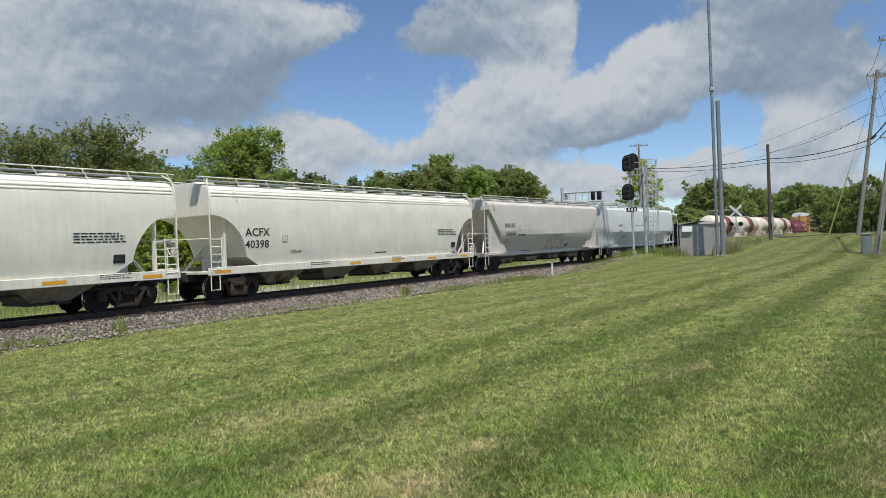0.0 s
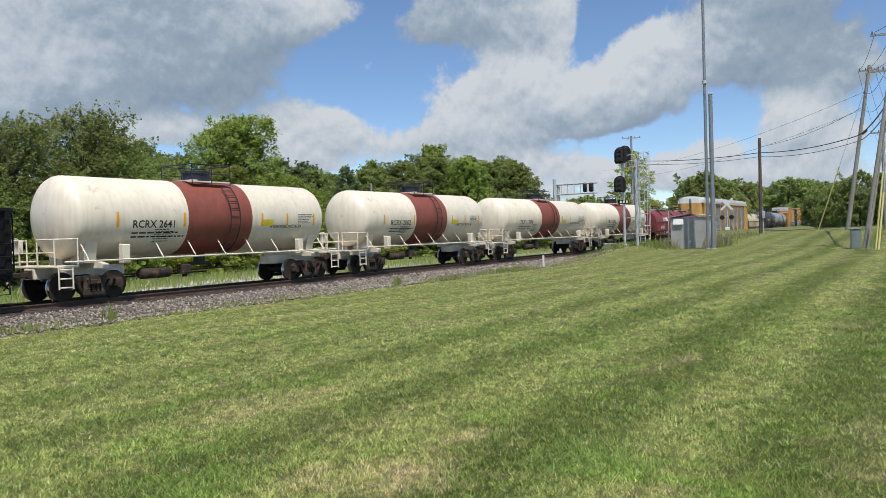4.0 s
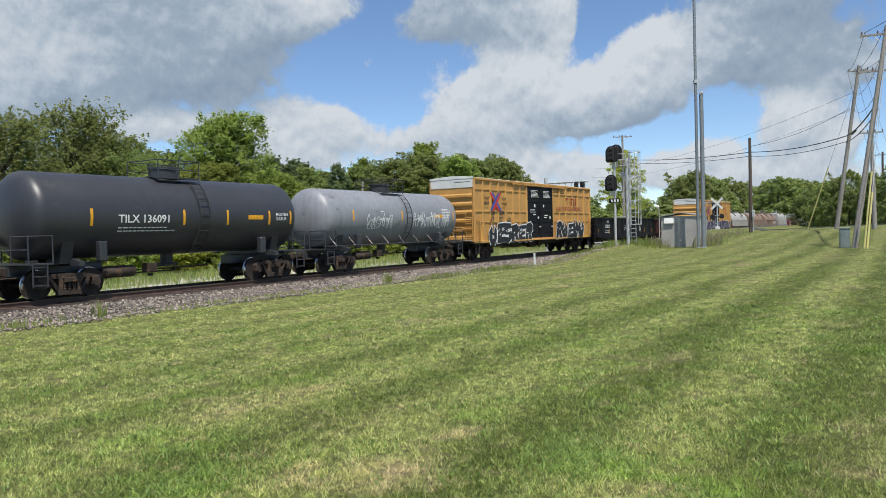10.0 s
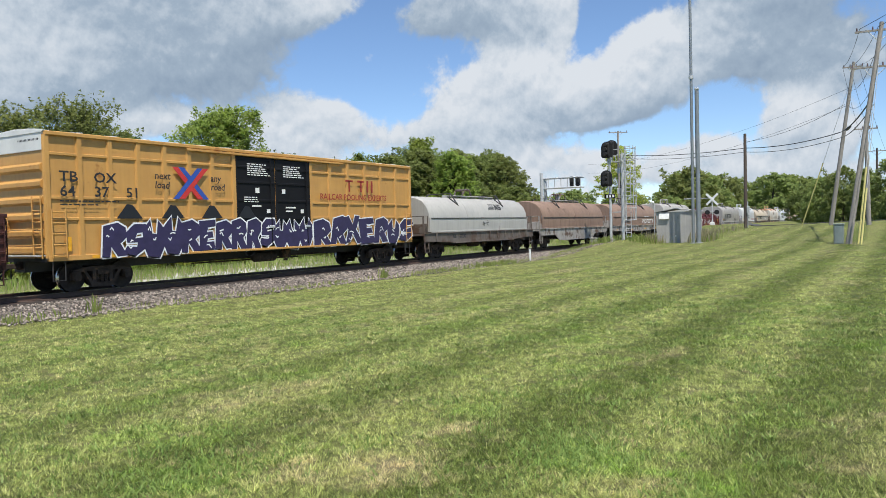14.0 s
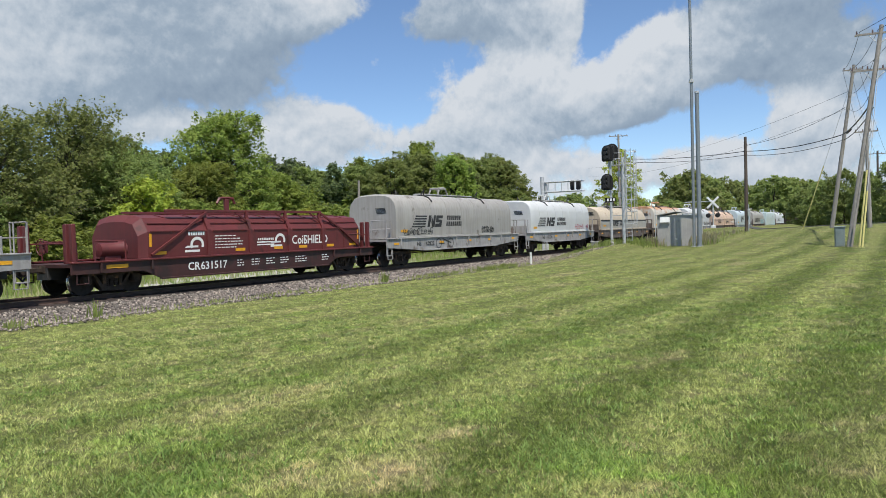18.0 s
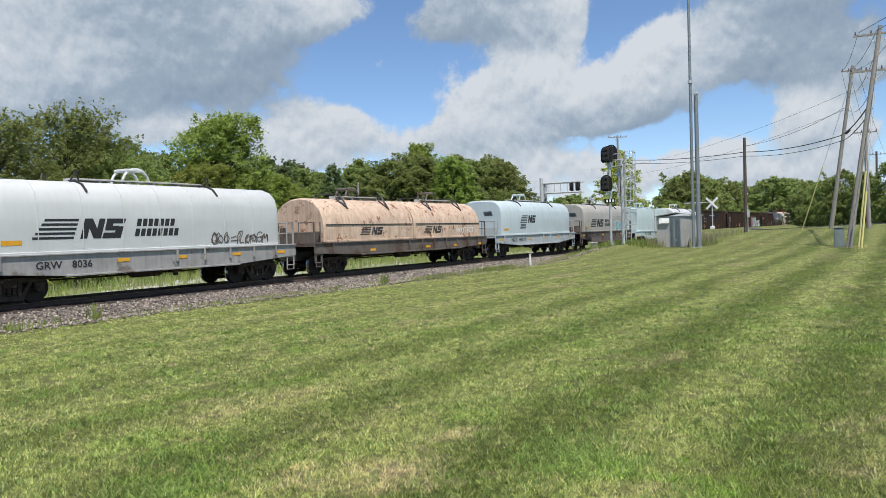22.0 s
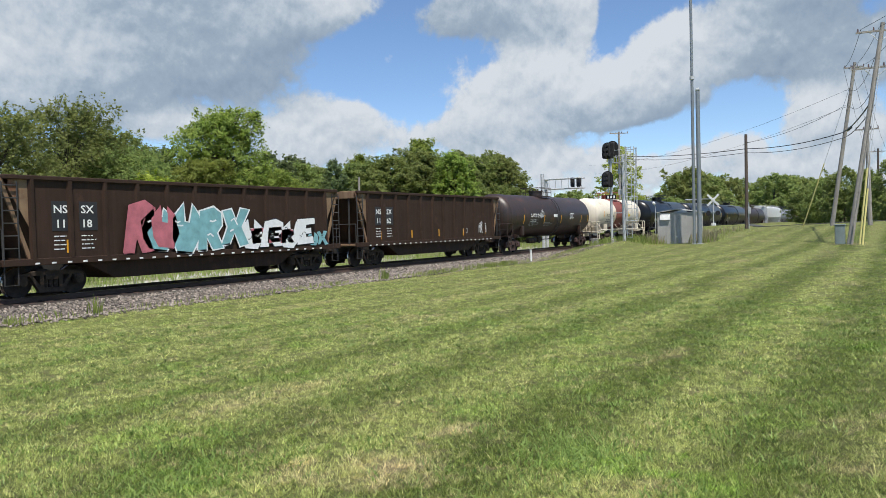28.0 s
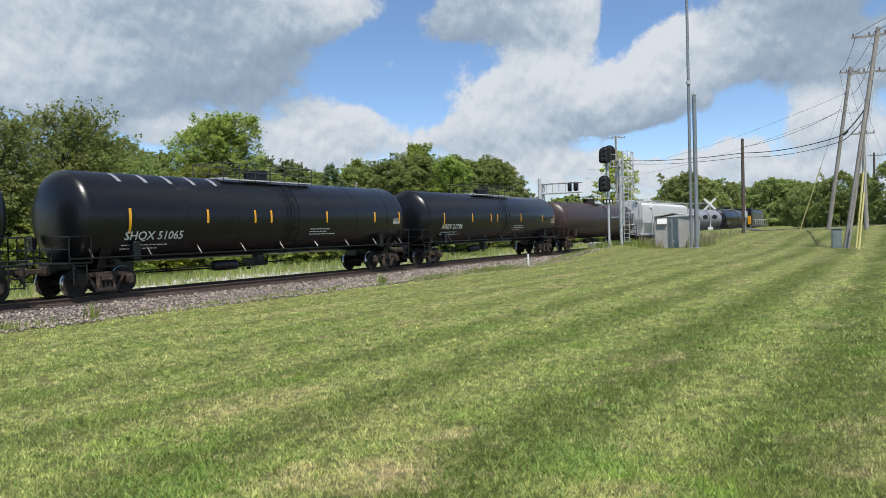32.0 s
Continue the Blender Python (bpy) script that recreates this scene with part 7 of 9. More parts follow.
def yellow_box(i, marks, label, style):
    c, h, s, door, sill = box_car(i, label, box_yellow, box_door, box_roof)
    fs = Side(c, lambda x, z: -1.58)
    mz, ex, mx = (3.45, -4.5, -h + 0.4) if style == "navy" else (2.72, -7.0, -h + 1.9)
    fs.words(marks[0], mx, mz, 0.32, black_letter, 1.15)
    fs.words(marks[1], mx + 1.15, mz, 0.32, black_letter, 1.15)
    for k, w in enumerate(marks[2]):
        fs.words(w, mx + 1.15 * k, mz - 0.45, 0.32, black_letter, 1.15)
    fs.block(mx, mz - 0.62, 2.2, 2, black_letter, 0.05, 0.11, 77)
    fs.words("next", ex - 1.5, 3.66, 0.24, black_letter, 1.05, 0.15)
    fs.words("load", ex - 1.5, 3.34, 0.24, black_letter, 1.05, 0.15)
    fs.words("any", ex + 0.95, 3.66, 0.24, black_letter, 1.05, 0.15)
    fs.words("road", ex + 0.95, 3.34, 0.24, black_letter, 1.05, 0.15)
    for sg in (1, -1):
        x, z, w, q = ex + 0.05, 3.55, 0.80, 0.56
        for off, material in ((0.0, logo_blue if sg > 0 else logo_red), (0.26, logo_red if sg > 0 else logo_blue)):
            fs.patch([(x - w + off, z - sg * q), (x - w + 0.25 + off, z - sg * q), (x + w - 0.26 + off, z + sg * q), (x + w - 0.51 + off, z + sg * q)], material, "emblem", 0.006 + 0.002 * (sg + 1) + 0.001 * (off > 0))
    fs.bars([(4.4, 3.95, 0.55, 0.09), (4.62, 3.5, 0.12, 0.5), (5.3, 3.95, 0.5, 0.09), (5.5, 3.5, 0.12, 0.5), (6.0, 3.5, 0.14, 0.55), (6.35, 3.5, 0.14, 0.55)], red_letter)
    fs.words("RAILCAR POOLING EXPERTS", 2.6, 3.12, 0.26, red_letter, 1.05)
    for x in (-1.6, 0.4):
        for z in (4.4, 4.15):
            door.block(x - 0.1, z, 1.35, 3, white_letter, 0.05, 0.085, int(z * 10))
    door.block(-1.9, 3.1, 1.0, 3, white_letter, 0.045, 0.085, 8)
    door.bars([(-1.3, 3.3, 0.22, 0.2), (0.2, 3.3, 0.2, 0.18), (-1.5, 2.75, 0.5, 0.06), (0.4, 2.7, 0.6, 0.06), (0.4, 2.55, 0.4, 0.06), (-0.7, 2.5, 0.2, 0.16), (1.3, 2.5, 0.2, 0.16)], white_letter)
    end = Mesh()
    for k in range(16):
        end.box(-h - 0.031, -h - 0.033, -1.3 + k * 0.07, -1.26 + k * 0.07, 4.68, 4.74)
    part("small_print", end, black_letter, c)
    g = Side(c, lambda x, z: -1.60)
    if style == "navy":
        g.tag(-h + 1.7, 1.1, 7.0, 1.15, spray_navy, spray_white, 71, 9, 0.08)
        g.tag(-2.0, 1.1, 3.9, 1.1, spray_navy, spray_white, 77, 5, 0.08)
        g.tag(2.1, 1.1, h - 2.3, 1.2, spray_navy, spray_white, 73, 7, 0.08)
        m = Mesh()
        for k in range(4):
            x = -h + 2.8 + k * 1.75
            g.put(m, ([(x - 0.5, 2.3), (x + 0.5, 2.3), (x + 0.12, 2.75), (x - 0.1, 2.78)], [(0, 1, 2, 3)]), 0.004)
        part("graffiti", m, spray_black, c)
    else:
        g.tag(-h + 1.6, 0.98, 6.2, 1.2, spray_black, spray_white, 74, 6, 0.10)
        g.tag(2.4, 1.1, 5.4, 1.15, spray_black, spray_white, 84, 5, 0.09)
    s.strip(-h + 0.6, -h + 0.75, 1.3, 1.75)
    flat_reflectors(sill, [-h + 1.4, -3.0, 3.0, h - 1.5], 1.06, 0.9, 0.09)


yellow_box(14, ("TB", "OX", ("67", "37", "68")), "yellow boxcar with black doors and black-and-white graffiti", "white")
c, h, s = gondola(15, "black gondola car with low ribbed sides", gon_black, 2.58, 0.78, 13, bare=((2.3, 4.1),))
s.words("210215", -h + 2.4, 1.75, 0.26, white_letter, 1.1)
s.words("NS", -h + 2.8, 2.15, 0.25, white_letter, 1.1)
s.block(-h + 2.4, 1.45, 1.4, 2, white_letter, 0.06, 0.13, 81)
reflectors(s, h, 1.2, 1.65, 7)
s.scrawl(h - 5.0, 1.3, 0.8, 0.7, spray_white, 82, 4)
s.scrawl(-1.0, 1.5, 0.7, 0.5, spray_white, 83, 3, 0.02)
c, h, s = gondola(16, "maroon gondola car with white outline graffiti, weathered", maroon, 2.46, 0.74, 12, bare=((2.5, 4.2),))
s.words("582397", -h + 2.6, 1.75, 0.26, white_letter, 1.1)
s.words("CR", -h + 2.6, 2.1, 0.25, white_letter, 1.1)
s.block(-h + 2.6, 1.45, 1.3, 2, white_letter, 0.05, 0.15, 84)
w = (2 * h - 0.24) / 11
for k, n in enumerate((5, 7, 9, 4, 6, 11, 8)):
    cx = -h + 0.12 + w * (3.5 + k)
    s.tag(cx - 0.46, 1.08, 0.9, 1.02, spray_black, spray_white, 200 + n, 1, 0.04, 2)
for k in range(5):
    s.scrawl(-h + 5.2 + k * 2.4, 0.80, 0.9, 0.26, spray_white, 85 + k, 4, 0.04)
flat_reflectors(s, [-h + 0.9, -h + 5.0, -0.6, h - 1.4], 1.05, 0.5, 0.22)
yellow_box(17, ("TB", "OX", ("64", "37", "51")), "yellow boxcar with black doors and navy-and-white graffiti", "navy")

c, h, up, low = coil_car(18, "silver-grey coil steel car with dark logo", "round", coil_silver, frame_grey, 1, (0.85, 1.42), ribs=12, seams=3)
bird_logo(up, 0.8, 2.75, 0.62, black_letter)
low.words("NS", -h + 3.0, 1.12, 0.2, black_letter, 1.1)
low.words("167242", -h + 3.6, 1.12, 0.2, black_letter, 1.1)
up.scrawl(-0.3, 1.8, 0.7, 0.3, spray_black, 91, 3)
c, h, up, low = coil_car(19, "rust-brown coil steel car with pale frame", "round", coil_brown, frame_dirty, 1, (0.55, 1.42), belly=True, horn="frame", seams=4)
c, h, up, low = coil_car(20, "brown weathered coil steel car with white stencilled wording", "round", coil_brown, frame_dirty, 1, (0.95, 1.42), ribs=12, horn="frame", seams=3)
bird_logo(up, -h + 3.2, 1.75, 0.8, dark_steel)
up.words("PROTECT II", 1.9, 1.66, 0.40, white_letter, 1.3)
up.block(2.6, 2.25, 2.2, 1, white_letter, 0.09, 0.1, 99)
low.words("167362", -h + 4.3, 1.05, 0.25, black_letter, 1.15)
low.words("NS", -h + 3.45, 1.05, 0.25, black_letter, 1.15)
flat_reflectors(low, [-h + 1.2, -2.0, 2.5, h - 1.4], 1.05)
c, h, up, low = coil_car(21, "grey squared-hood coil steel car with round emblem", "square", coil_grey, frame_light, 1, (0.85, 1.42), seams=8)
pts = [(0.95 + 0.42 * math.cos(a), 2.12 + 0.42 * math.sin(a)) for a in np.linspace(0, math.tau, 20, endpoint=False)]
up.patch(pts, white_letter, "emblem")
up.patch([(0.95 + (x - 0.95) * 0.76, 2.12 + (z - 2.12) * 0.76) for x, z in pts], black_letter, "emblem", 0.010)
Side(c, lambda x, z: up.face(x, z) - 0.008).bars([(0.76 + 0.10 * k, 2.07, 0.07, 0.11) for k in range(4)], white_letter)
for x in (-h + 1.3, -h + 3.1):
    up.strip(x, x + 0.6, 1.75, 1.88, n=1)
low.words("NS", -h + 2.3, 1.1, 0.22, black_letter, 1.1)
low.words("163286", -h + 2.9, 1.1, 0.22, black_letter, 1.1)
low.scrawl(h - 3.4, 1.15, 0.8, 0.4, spray_black, 95, 4)
flat_reflectors(low, [-h + 1.3, -0.6, 2.0, h - 1.0], 1.15)
c, h, up, low = low_coil_car(22, "dark red low coil car with framed angled hood, white lettering", mat("coil_dark_red", (0.125, 0.022, 0.022), 0.55, vary=0.2, scale=0.8, streak=0.4, stain=(0.07, 0.018, 0.016), stain_at=0.6), mat("frame_dark_red", (0.055, 0.018, 0.016), 0.65, vary=0.3, scale=2, streak=0.5, stain=(0.03, 0.015, 0.013), stain_at=0.56))
up.words("Coil", 2.25, 1.40, 0.36, white_letter, 0.95)
up.words("SHIELD", 2.98, 1.40, 0.36, white_letter, 0.98)
for x, z, k in ((-2.75, 1.52, 0.26), (1.55, 1.58, 0.25)):
    up.brush([(x + k * math.cos(t), z + k * 0.9 * math.sin(t)) for t in np.linspace(-0.4, 3.6, 12)], 0.11, white_letter, "logo")
    up.patch([(x - 0.55, z - 0.10), (x + 0.05, z - 0.10), (x + 0.05, z - 0.03), (x - 0.45, z - 0.03)], white_letter, "logo")
    up.patch([(x - 0.55, z - 0.26), (x + 0.12, z - 0.26), (x + 0.12, z - 0.18), (x - 0.55, z - 0.18)], white_letter, "logo")
up.bars([(-3.15 + 0.11 * k, 1.86, 0.085, 0.13) for k in range(7)], white_letter)
up.bars([(0.25, 1.40, 0.95, 0.05), (0.25, 1.50, 0.95, 0.05)] + [(0.3 + 0.1 * k, 1.60, 0.07, 0.09) for k in range(9)], white_letter)
up.block(-1.9, 1.80, 1.5, 5, white_letter, 0.045, 0.11, 97)
low.words("631517", -2.72, 0.62, 0.28, white_letter, 1.05)
low.words("CR", -3.30, 0.62, 0.28, white_letter, 1.05)
for x, w in ((-0.95, 0.5), (-0.2, 0.5), (0.6, 0.5), (1.4, 0.5), (2.3, 0.8), (4.0, 0.5)):
    low.block(x, 0.85, w, 3, white_letter, 0.045, 0.1, int(10 * x) + 40)
flat_reflectors(up, [-4.6, -0.9, 1.2, 2.7, 4.5, 6.1], 1.22, 0.5, 0.11)
low.strip(-h + 1.2, -h + 2.0, 0.86, 0.98, n=1)
up.strip(-4.8, -4.7, 1.5, 1.95)
up.strip(6.7, 6.8, 1.5, 1.95)


def ns_coil(i, label, hood, paint, frm, number, logo_x, names=True, sill=(0.78, 1.42), number_mat=None, scale=1.05, seams=8, style="arch", z=1.95, logo_mat=None, mark="NS"):
    c, h, up, low = coil_car(i, label, hood, paint, frm, 1, sill, seams=seams, horn=style)
    lm = logo_mat or black_letter
    bird_logo(up, -h + logo_x, z, scale, lm)
    if names:
        name_bars(up, -h + logo_x + 3.3 * scale, z + 0.02, scale, lm)
    low.words(number, -h + 3.4, 1.02, 0.22, number_mat or black_letter, 1.1)
    low.words(mark, -h + (2.7 if len(mark) == 2 else 2.25), 1.02, 0.22, number_mat or black_letter, 1.1)
    flat_reflectors(low, [-h + 0.6, -h + 5.0, 0.6, 3.2, h - 1.1], 1.12)
    flat_reflectors(up, [-h + 1.3], 1.75, 0.6, 0.14)
    e = Mesh()
    for k in range(5):
        e.box(-h + (0.705 if hood == "round" else 0.935), -h + (0.71 if hood == "round" else 0.94), -0.9 + k * 0.02, -0.3 + k * 0.02, 2.75 + k * 0.06, 2.78 + k * 0.06)
    part("small_print", e, lm, c)
    return c, h, up, low


c, h, up, low = ns_coil(23, "grey-beige coil steel car with black logo and bicycle scrawl", "square", coil_greige, frame_light, "162822", 2.3, z=2.0)
up.scrawl(-h + 1.4, 1.6, 3.0, 0.4, spray_black, 101, 9)
up.scrawl(2.4, 1.6, 1.6, 0.45, spray_black, 102, 6, 0.05)
for x in (-h + 4.9, -h + 6.2):
    low.brush([(x + 0.28 * math.cos(a), 1.1 + 0.26 * math.sin(a)) for a in np.linspace(0, math.tau, 16)], 0.045, spray_black)
low.brush([(-h + 4.9, 1.1), (-h + 5.5, 1.08), (-h + 5.3, 1.35), (-h + 6.2, 1.1)], 0.05, spray_black)
c, h, up, low = ns_coil(24, "white coil steel car with black logo and pink scrawl", "square", coil_white, frame_light, "163274", 2.0, z=1.9)
up.scrawl(h - 4.2, 1.6, 1.8, 0.5, spray_pink, 103, 5)
up.scrawl(h - 1.9, 1.65, 0.6, 0.4, spray_pink, 104, 2)
c, h, up, low = ns_coil(25, "cream-topped coil steel car with grey lower hood and black logo", "round", coil_tan, frame_grey, "163960", 3.0, z=1.78, scale=0.8, seams=5)
skirt = [(y - 0.002, z) for y, z in ((-1.50, 1.50), (-1.52, 2.1), (-1.495, 2.28))]
for s in (-1, 1):
    part("hood_skirt", Mesh().extrude([(s * -y, z) for y, z in skirt] + [(s * -(y + 0.03), z) for y, z in skirt[::-1]], -h + 0.78, h - 0.78), coil_grey, c, "grey lower hood panel")
    part("skirt_lip", Mesh().box(-h + 0.80, h - 0.80, s * 1.47, s * 1.55, 2.28, 2.33, 0.01), dark_steel, c)
part("ridge_cap", Mesh().box(-2.5, 4.4, -0.22, 0.22, 3.50, 3.62, 0.02), coil_silver, c)
up.scrawl(h - 5.4, 1.7, 1.9, 0.4, spray_white, 105, 6, 0.03)
c, h, up, low = ns_coil(26, "white coil steel car streaked with orange rust on its hood", "square", coil_rusty_white, frame_grey, "168667", 4.5, False, z=2.6, scale=0.7)
up.scrawl(-1.2, 1.6, 1.5, 0.75, spray_black, 106, 4, 0.04)
up.scrawl(1.4, 1.6, 1.5, 0.75, spray_black, 116, 4, 0.04)
up.scrawl(3.8, 1.55, 2.2, 0.4, spray_black, 126, 7, 0.05)
up.scrawl(-h + 2.8, 1.6, 1.1, 0.35, spray_pink, 107, 4)
c, h, up, low = ns_coil(27, "white coil steel car with teal end graffiti and black logo", "square", coil_white, frame_light, "8036", 2.2, z=1.9, mark="GRW")
up.scrawl(h - 4.6, 1.55, 3.0, 0.5, frame_grey, 108, 9, 0.05)
c, h, up, low = coil_car(28, "peeling cream coil steel car blotched with dark rust", "round", coil_peeling, frame_grey, 2, (0.85, 1.42), ribs=12, seams=8)
bird_logo(up, -h + 3.3, 1.75, 0.62, dark_steel)
bird_logo(up, 0.9, 1.75, 0.62, dark_steel)
up.words("PROTECT II", h - 3.6, 1.72, 0.30, white_letter, 1.1)
flat_reflectors(low, [-h + 4, 1.0, 4.0, h - 1.2], 0.98)
c, h, up, low = ns_coil(29, "clean pale blue-white coil steel car with black logo", "square", coil_pale, frame_pale, "400210", 3.7, False, z=2.25, scale=0.85, seams=9, mark="NKLX")
name_bars(up, -h + 3.7, 1.85, 0.55, black_letter)
c, h, up, low = ns_coil(30, "off-white coil steel car with teal lettering graffiti", "square", coil_grey, frame_grey, "162797", 2.4, z=1.85, sill=(0.6, 1.42))
up.tag(h - 5.0, 1.55, 3.6, 0.75, spray_teal, spray_white, 110, 6, 0.05)
c, h, up, low = coil_car(31, "mint-grey coil steel car with flat-sided tall hood", "tall", coil_mint, coil_mint, 1, (0.45, 1.25), belly=True, ribs=4, seams=6)
low.words("162061", -h + 4.0, 0.90, 0.28, black_letter, 1.15)
low.words("NS", -h + 3.1, 0.90, 0.28, black_letter, 1.15)
low.block(-h + 6.6, 1.05, 0.8, 2, black_letter, 0.06, 0.14, 111)
flat_reflectors(low, [-h + 0.6, -h + 5.2, 0.4, 3.0, h - 1.4], 0.78, 0.6, 0.11)
for k, line in enumerate(("COVERS TO BE APPLIED", "TO CAR SERIES")):
    vs, fs = lettering(line, 0.11)
    part("lettering", Mesh().add([(-h + 0.735, 1.0 - 0.25 * k - a, 3.05 - 0.19 * k + b) for a, b in vs], fs), black_letter, c)
up.patch([(2.0, 2.75), (3.7, 2.78), (3.75, 2.95), (2.1, 2.95)], frame_pale, "paint_patch")
m = Mesh().box(-h + 3.0, h - 3.6, -0.5, 0.5, 3.66, 3.78, 0.03)
part("ridge_cap", m, coil_mint, c)
c, h, up, low = ns_coil(32, "white coil steel car with black logo and rust-stained end", "square", coil_white, frame_grey, "162803", 2.5, z=1.9, scale=0.85)
up.scrawl(-h + 1.1, 2.2, 0.8, 0.6, spray_black, 112, 4)
low.scrawl(h - 4.2, 1.05, 2.4, 0.3, spray_black, 113, 7)

for i, num, tag in ((33, "96", None), (34, "02", "scrawl"), (35, "18", "piece"), (36, "62", None)):
    c, h, s = coal_gondola(i, "dark brown coal hopper car with tan weathered ends" + (" and pastel graffiti" if tag == "piece" else ""), coal_brown, coal_tan)
    s.bars([(-h + 1.55, 1.98, 0.62, 0.9), (-h + 2.45, 1.98, 0.62, 0.9)], black_letter)
    top = Side(c, lambda x, z: -1.522)
    top.words("NS", -h + 1.60, 2.52, 0.24, white_letter, 1.1)
    top.words("SX", -h + 2.50, 2.52, 0.24, white_letter, 1.1)
    top.words("11", -h + 1.65, 2.08, 0.24, white_letter, 1.1)
    top.words(num, -h + 2.50, 2.08, 0.24, white_letter, 1.1)
    s.block(-h + 1.60, 1.8, 0.5, 4, white_letter, 0.04, 0.13, i)
    s.block(-h + 2.50, 1.8, 0.5, 4, white_letter, 0.04, 0.13, i + 5)
    for k in range(5):
        x = -h + 2.0 + k * (2 * h - 4) / 4
        s.strip(x, x + 0.09, 1.3, 1.7)
    g = Side(c, lambda x, z: -1.606)
    if tag == "piece":
        g.tag(-h + 3.9, 1.3, 2.2, 1.5, spray_pink, spray_pink, 84, 2, 0.05)
        g.tag(-h + 4.6, 1.25, 4.6, 1.5, spray_teal, spray_white, 122, 4, 0.10)
        g.tag(-h + 9.0, 1.2, 4.2, 1.05, spray_white, spray_black, 94, 4, 0.05)
        g.tag(-h + 9.6, 1.35, 2.4, 0.6, spray_pink, spray_white, 125, 3, 0.03)
        g.tag(-h + 12.9, 1.2, 1.2, 0.6, spray_teal, spray_black, 126, 2, 0.04)
    if tag == "scrawl":
        for k in range(3):
            x = 0.6 + k * 1.7
            s.brush([(x, 1.9), (x + 0.1, 1.4), (x + 0.6, 1.45)], 0.05, white_letter)
            s.brush([(x + 0.1, 1.7), (x + 0.5, 1.75)], 0.05, white_letter)
    if i == 36:
        s.scrawl(h - 2.8, 1.4, 1.0, 0.9, spray_white, 124, 4)
    s.bars([(h - 4.6, 1.45, 0.4, 0.03), (h - 4.6, 1.7, 0.4, 0.03), (h - 4.6, 1.45, 0.03, 0.28), (h - 4.2, 1.45, 0.03, 0.28)], white_letter)

truck_rust = mat("truck_rust", (0.080, 0.042, 0.033), 0.8, vary=0.3, scale=4)
c, e, s = tank_car(37, "brown-black weathered tank car with faint scrawls", tank_brown, 1.5, 2.45, 0.75, None, None, tank_brown, False, gear=truck_rust)
s.words("GATX 72481", -e + 3.5, 2.35, 0.24, white_letter, 1.05)
s.block(-e + 3.5, 2.15, 1.5, 2, white_letter, 0.045, 0.11, 131)
for x in (-e + 2.4, 0.1 - 2.0, 1.2, e - 2.4, e - 0.9):
    s.strip(x, x + 0.1, 1.9, 2.5)
s.bars([(-0.2, 2.35, 0.75, 0.22)], white_letter)
s.block(3.0, 2.6, 1.0, 5, white_letter, 0.05, 0.1, 136)
s.block(-1.8, 1.95, 1.6, 3, tank_grey, 0.05, 0.1, 137)
s.scrawl(-2.6, 2.3, 0.6, 0.7, spray_white, 132, 2)
s.scrawl(-e + 3.2, 1.75, 1.6, 0.5, tank_grey, 133, 4)
c, e, s = tank_car(38, "cream-white tank car with red band and red dome", tank_white, 1.36, 2.66, 1.15, tank_red, mat("dome_red", (0.28, 0.06, 0.04), 0.6), tank_white, True)
s.words("TILX 112710", -e + 2.3, 2.34, 0.27, black_letter, 1.0)
s.block(-e + 2.3, 2.08, 2.2, 2, black_letter, 0.06, 0.13, 134)
s.block(-2.9, 2.2, 0.9, 6, black_letter, 0.035, 0.08, 139)
for x in (-e + 1.7, -1.75, 2.0, e - 1.1):
    s.strip(x, x + 0.1, 2.3, 2.9)
s.strip(1.9, 2.45, 2.35, 2.6, MATS["placard_yellow"], 3, "placard")
s.block(e - 2.0, 2.7, 0.9, 6, black_letter, 0.03, 0.07, 135)


def black_tank(i, label, marks, seams=0, z=2.25, stripes=False, placard=None):
    c, e, s = tank_car(i, label, black_paint, 1.56, 2.58, 0.85, None, None, black_paint, True, "long" if i != 39 else "dome", seams)
    s.words(marks, -e + 1.8, z - 0.35, 0.28, white_letter, 1.1)
    s.block(-e + 1.8, z - 0.55, 2.4, 2, white_letter, 0.05, 0.12, i)
    for x in (-e + 1.9, -e + 5.2, -e + 7.6, -0.8, 1.9 + 0.8, e - 3.0, e - 0.9):
        s.strip(x, x + 0.1, 2.35 if x > -e + 2 else 2.0, 2.85)
    s.block(1.7, 2.05, 1.8, 3, white_letter, 0.05, 0.11, i + 7)
    s.block(e - 1.4, 2.5, 0.8, 5, white_letter, 0.03, 0.06, i + 8)
    if placard:
        s.strip(0.95, 1.55, 2.0, 2.5, MATS["placard_yellow"], 3, "placard")
    if stripes:
        m = Mesh()
        for k in range(5):
            x = -e + 1.9 + k * 1.05
            for a in np.linspace(50, 72, 8):
                z0, z1 = 2.58 + 1.56 * math.sin(math.radians(a)), 2.58 + 1.56 * math.sin(math.radians(a + 3.2))
                s.put(m, ([(x, z0), (x + 0.16, z0), (x + 0.16, z1), (x, z1)], [(0, 1, 2, 3)]), 0.008)
        part("weathered_weld_bands", m, tank_grey, c)


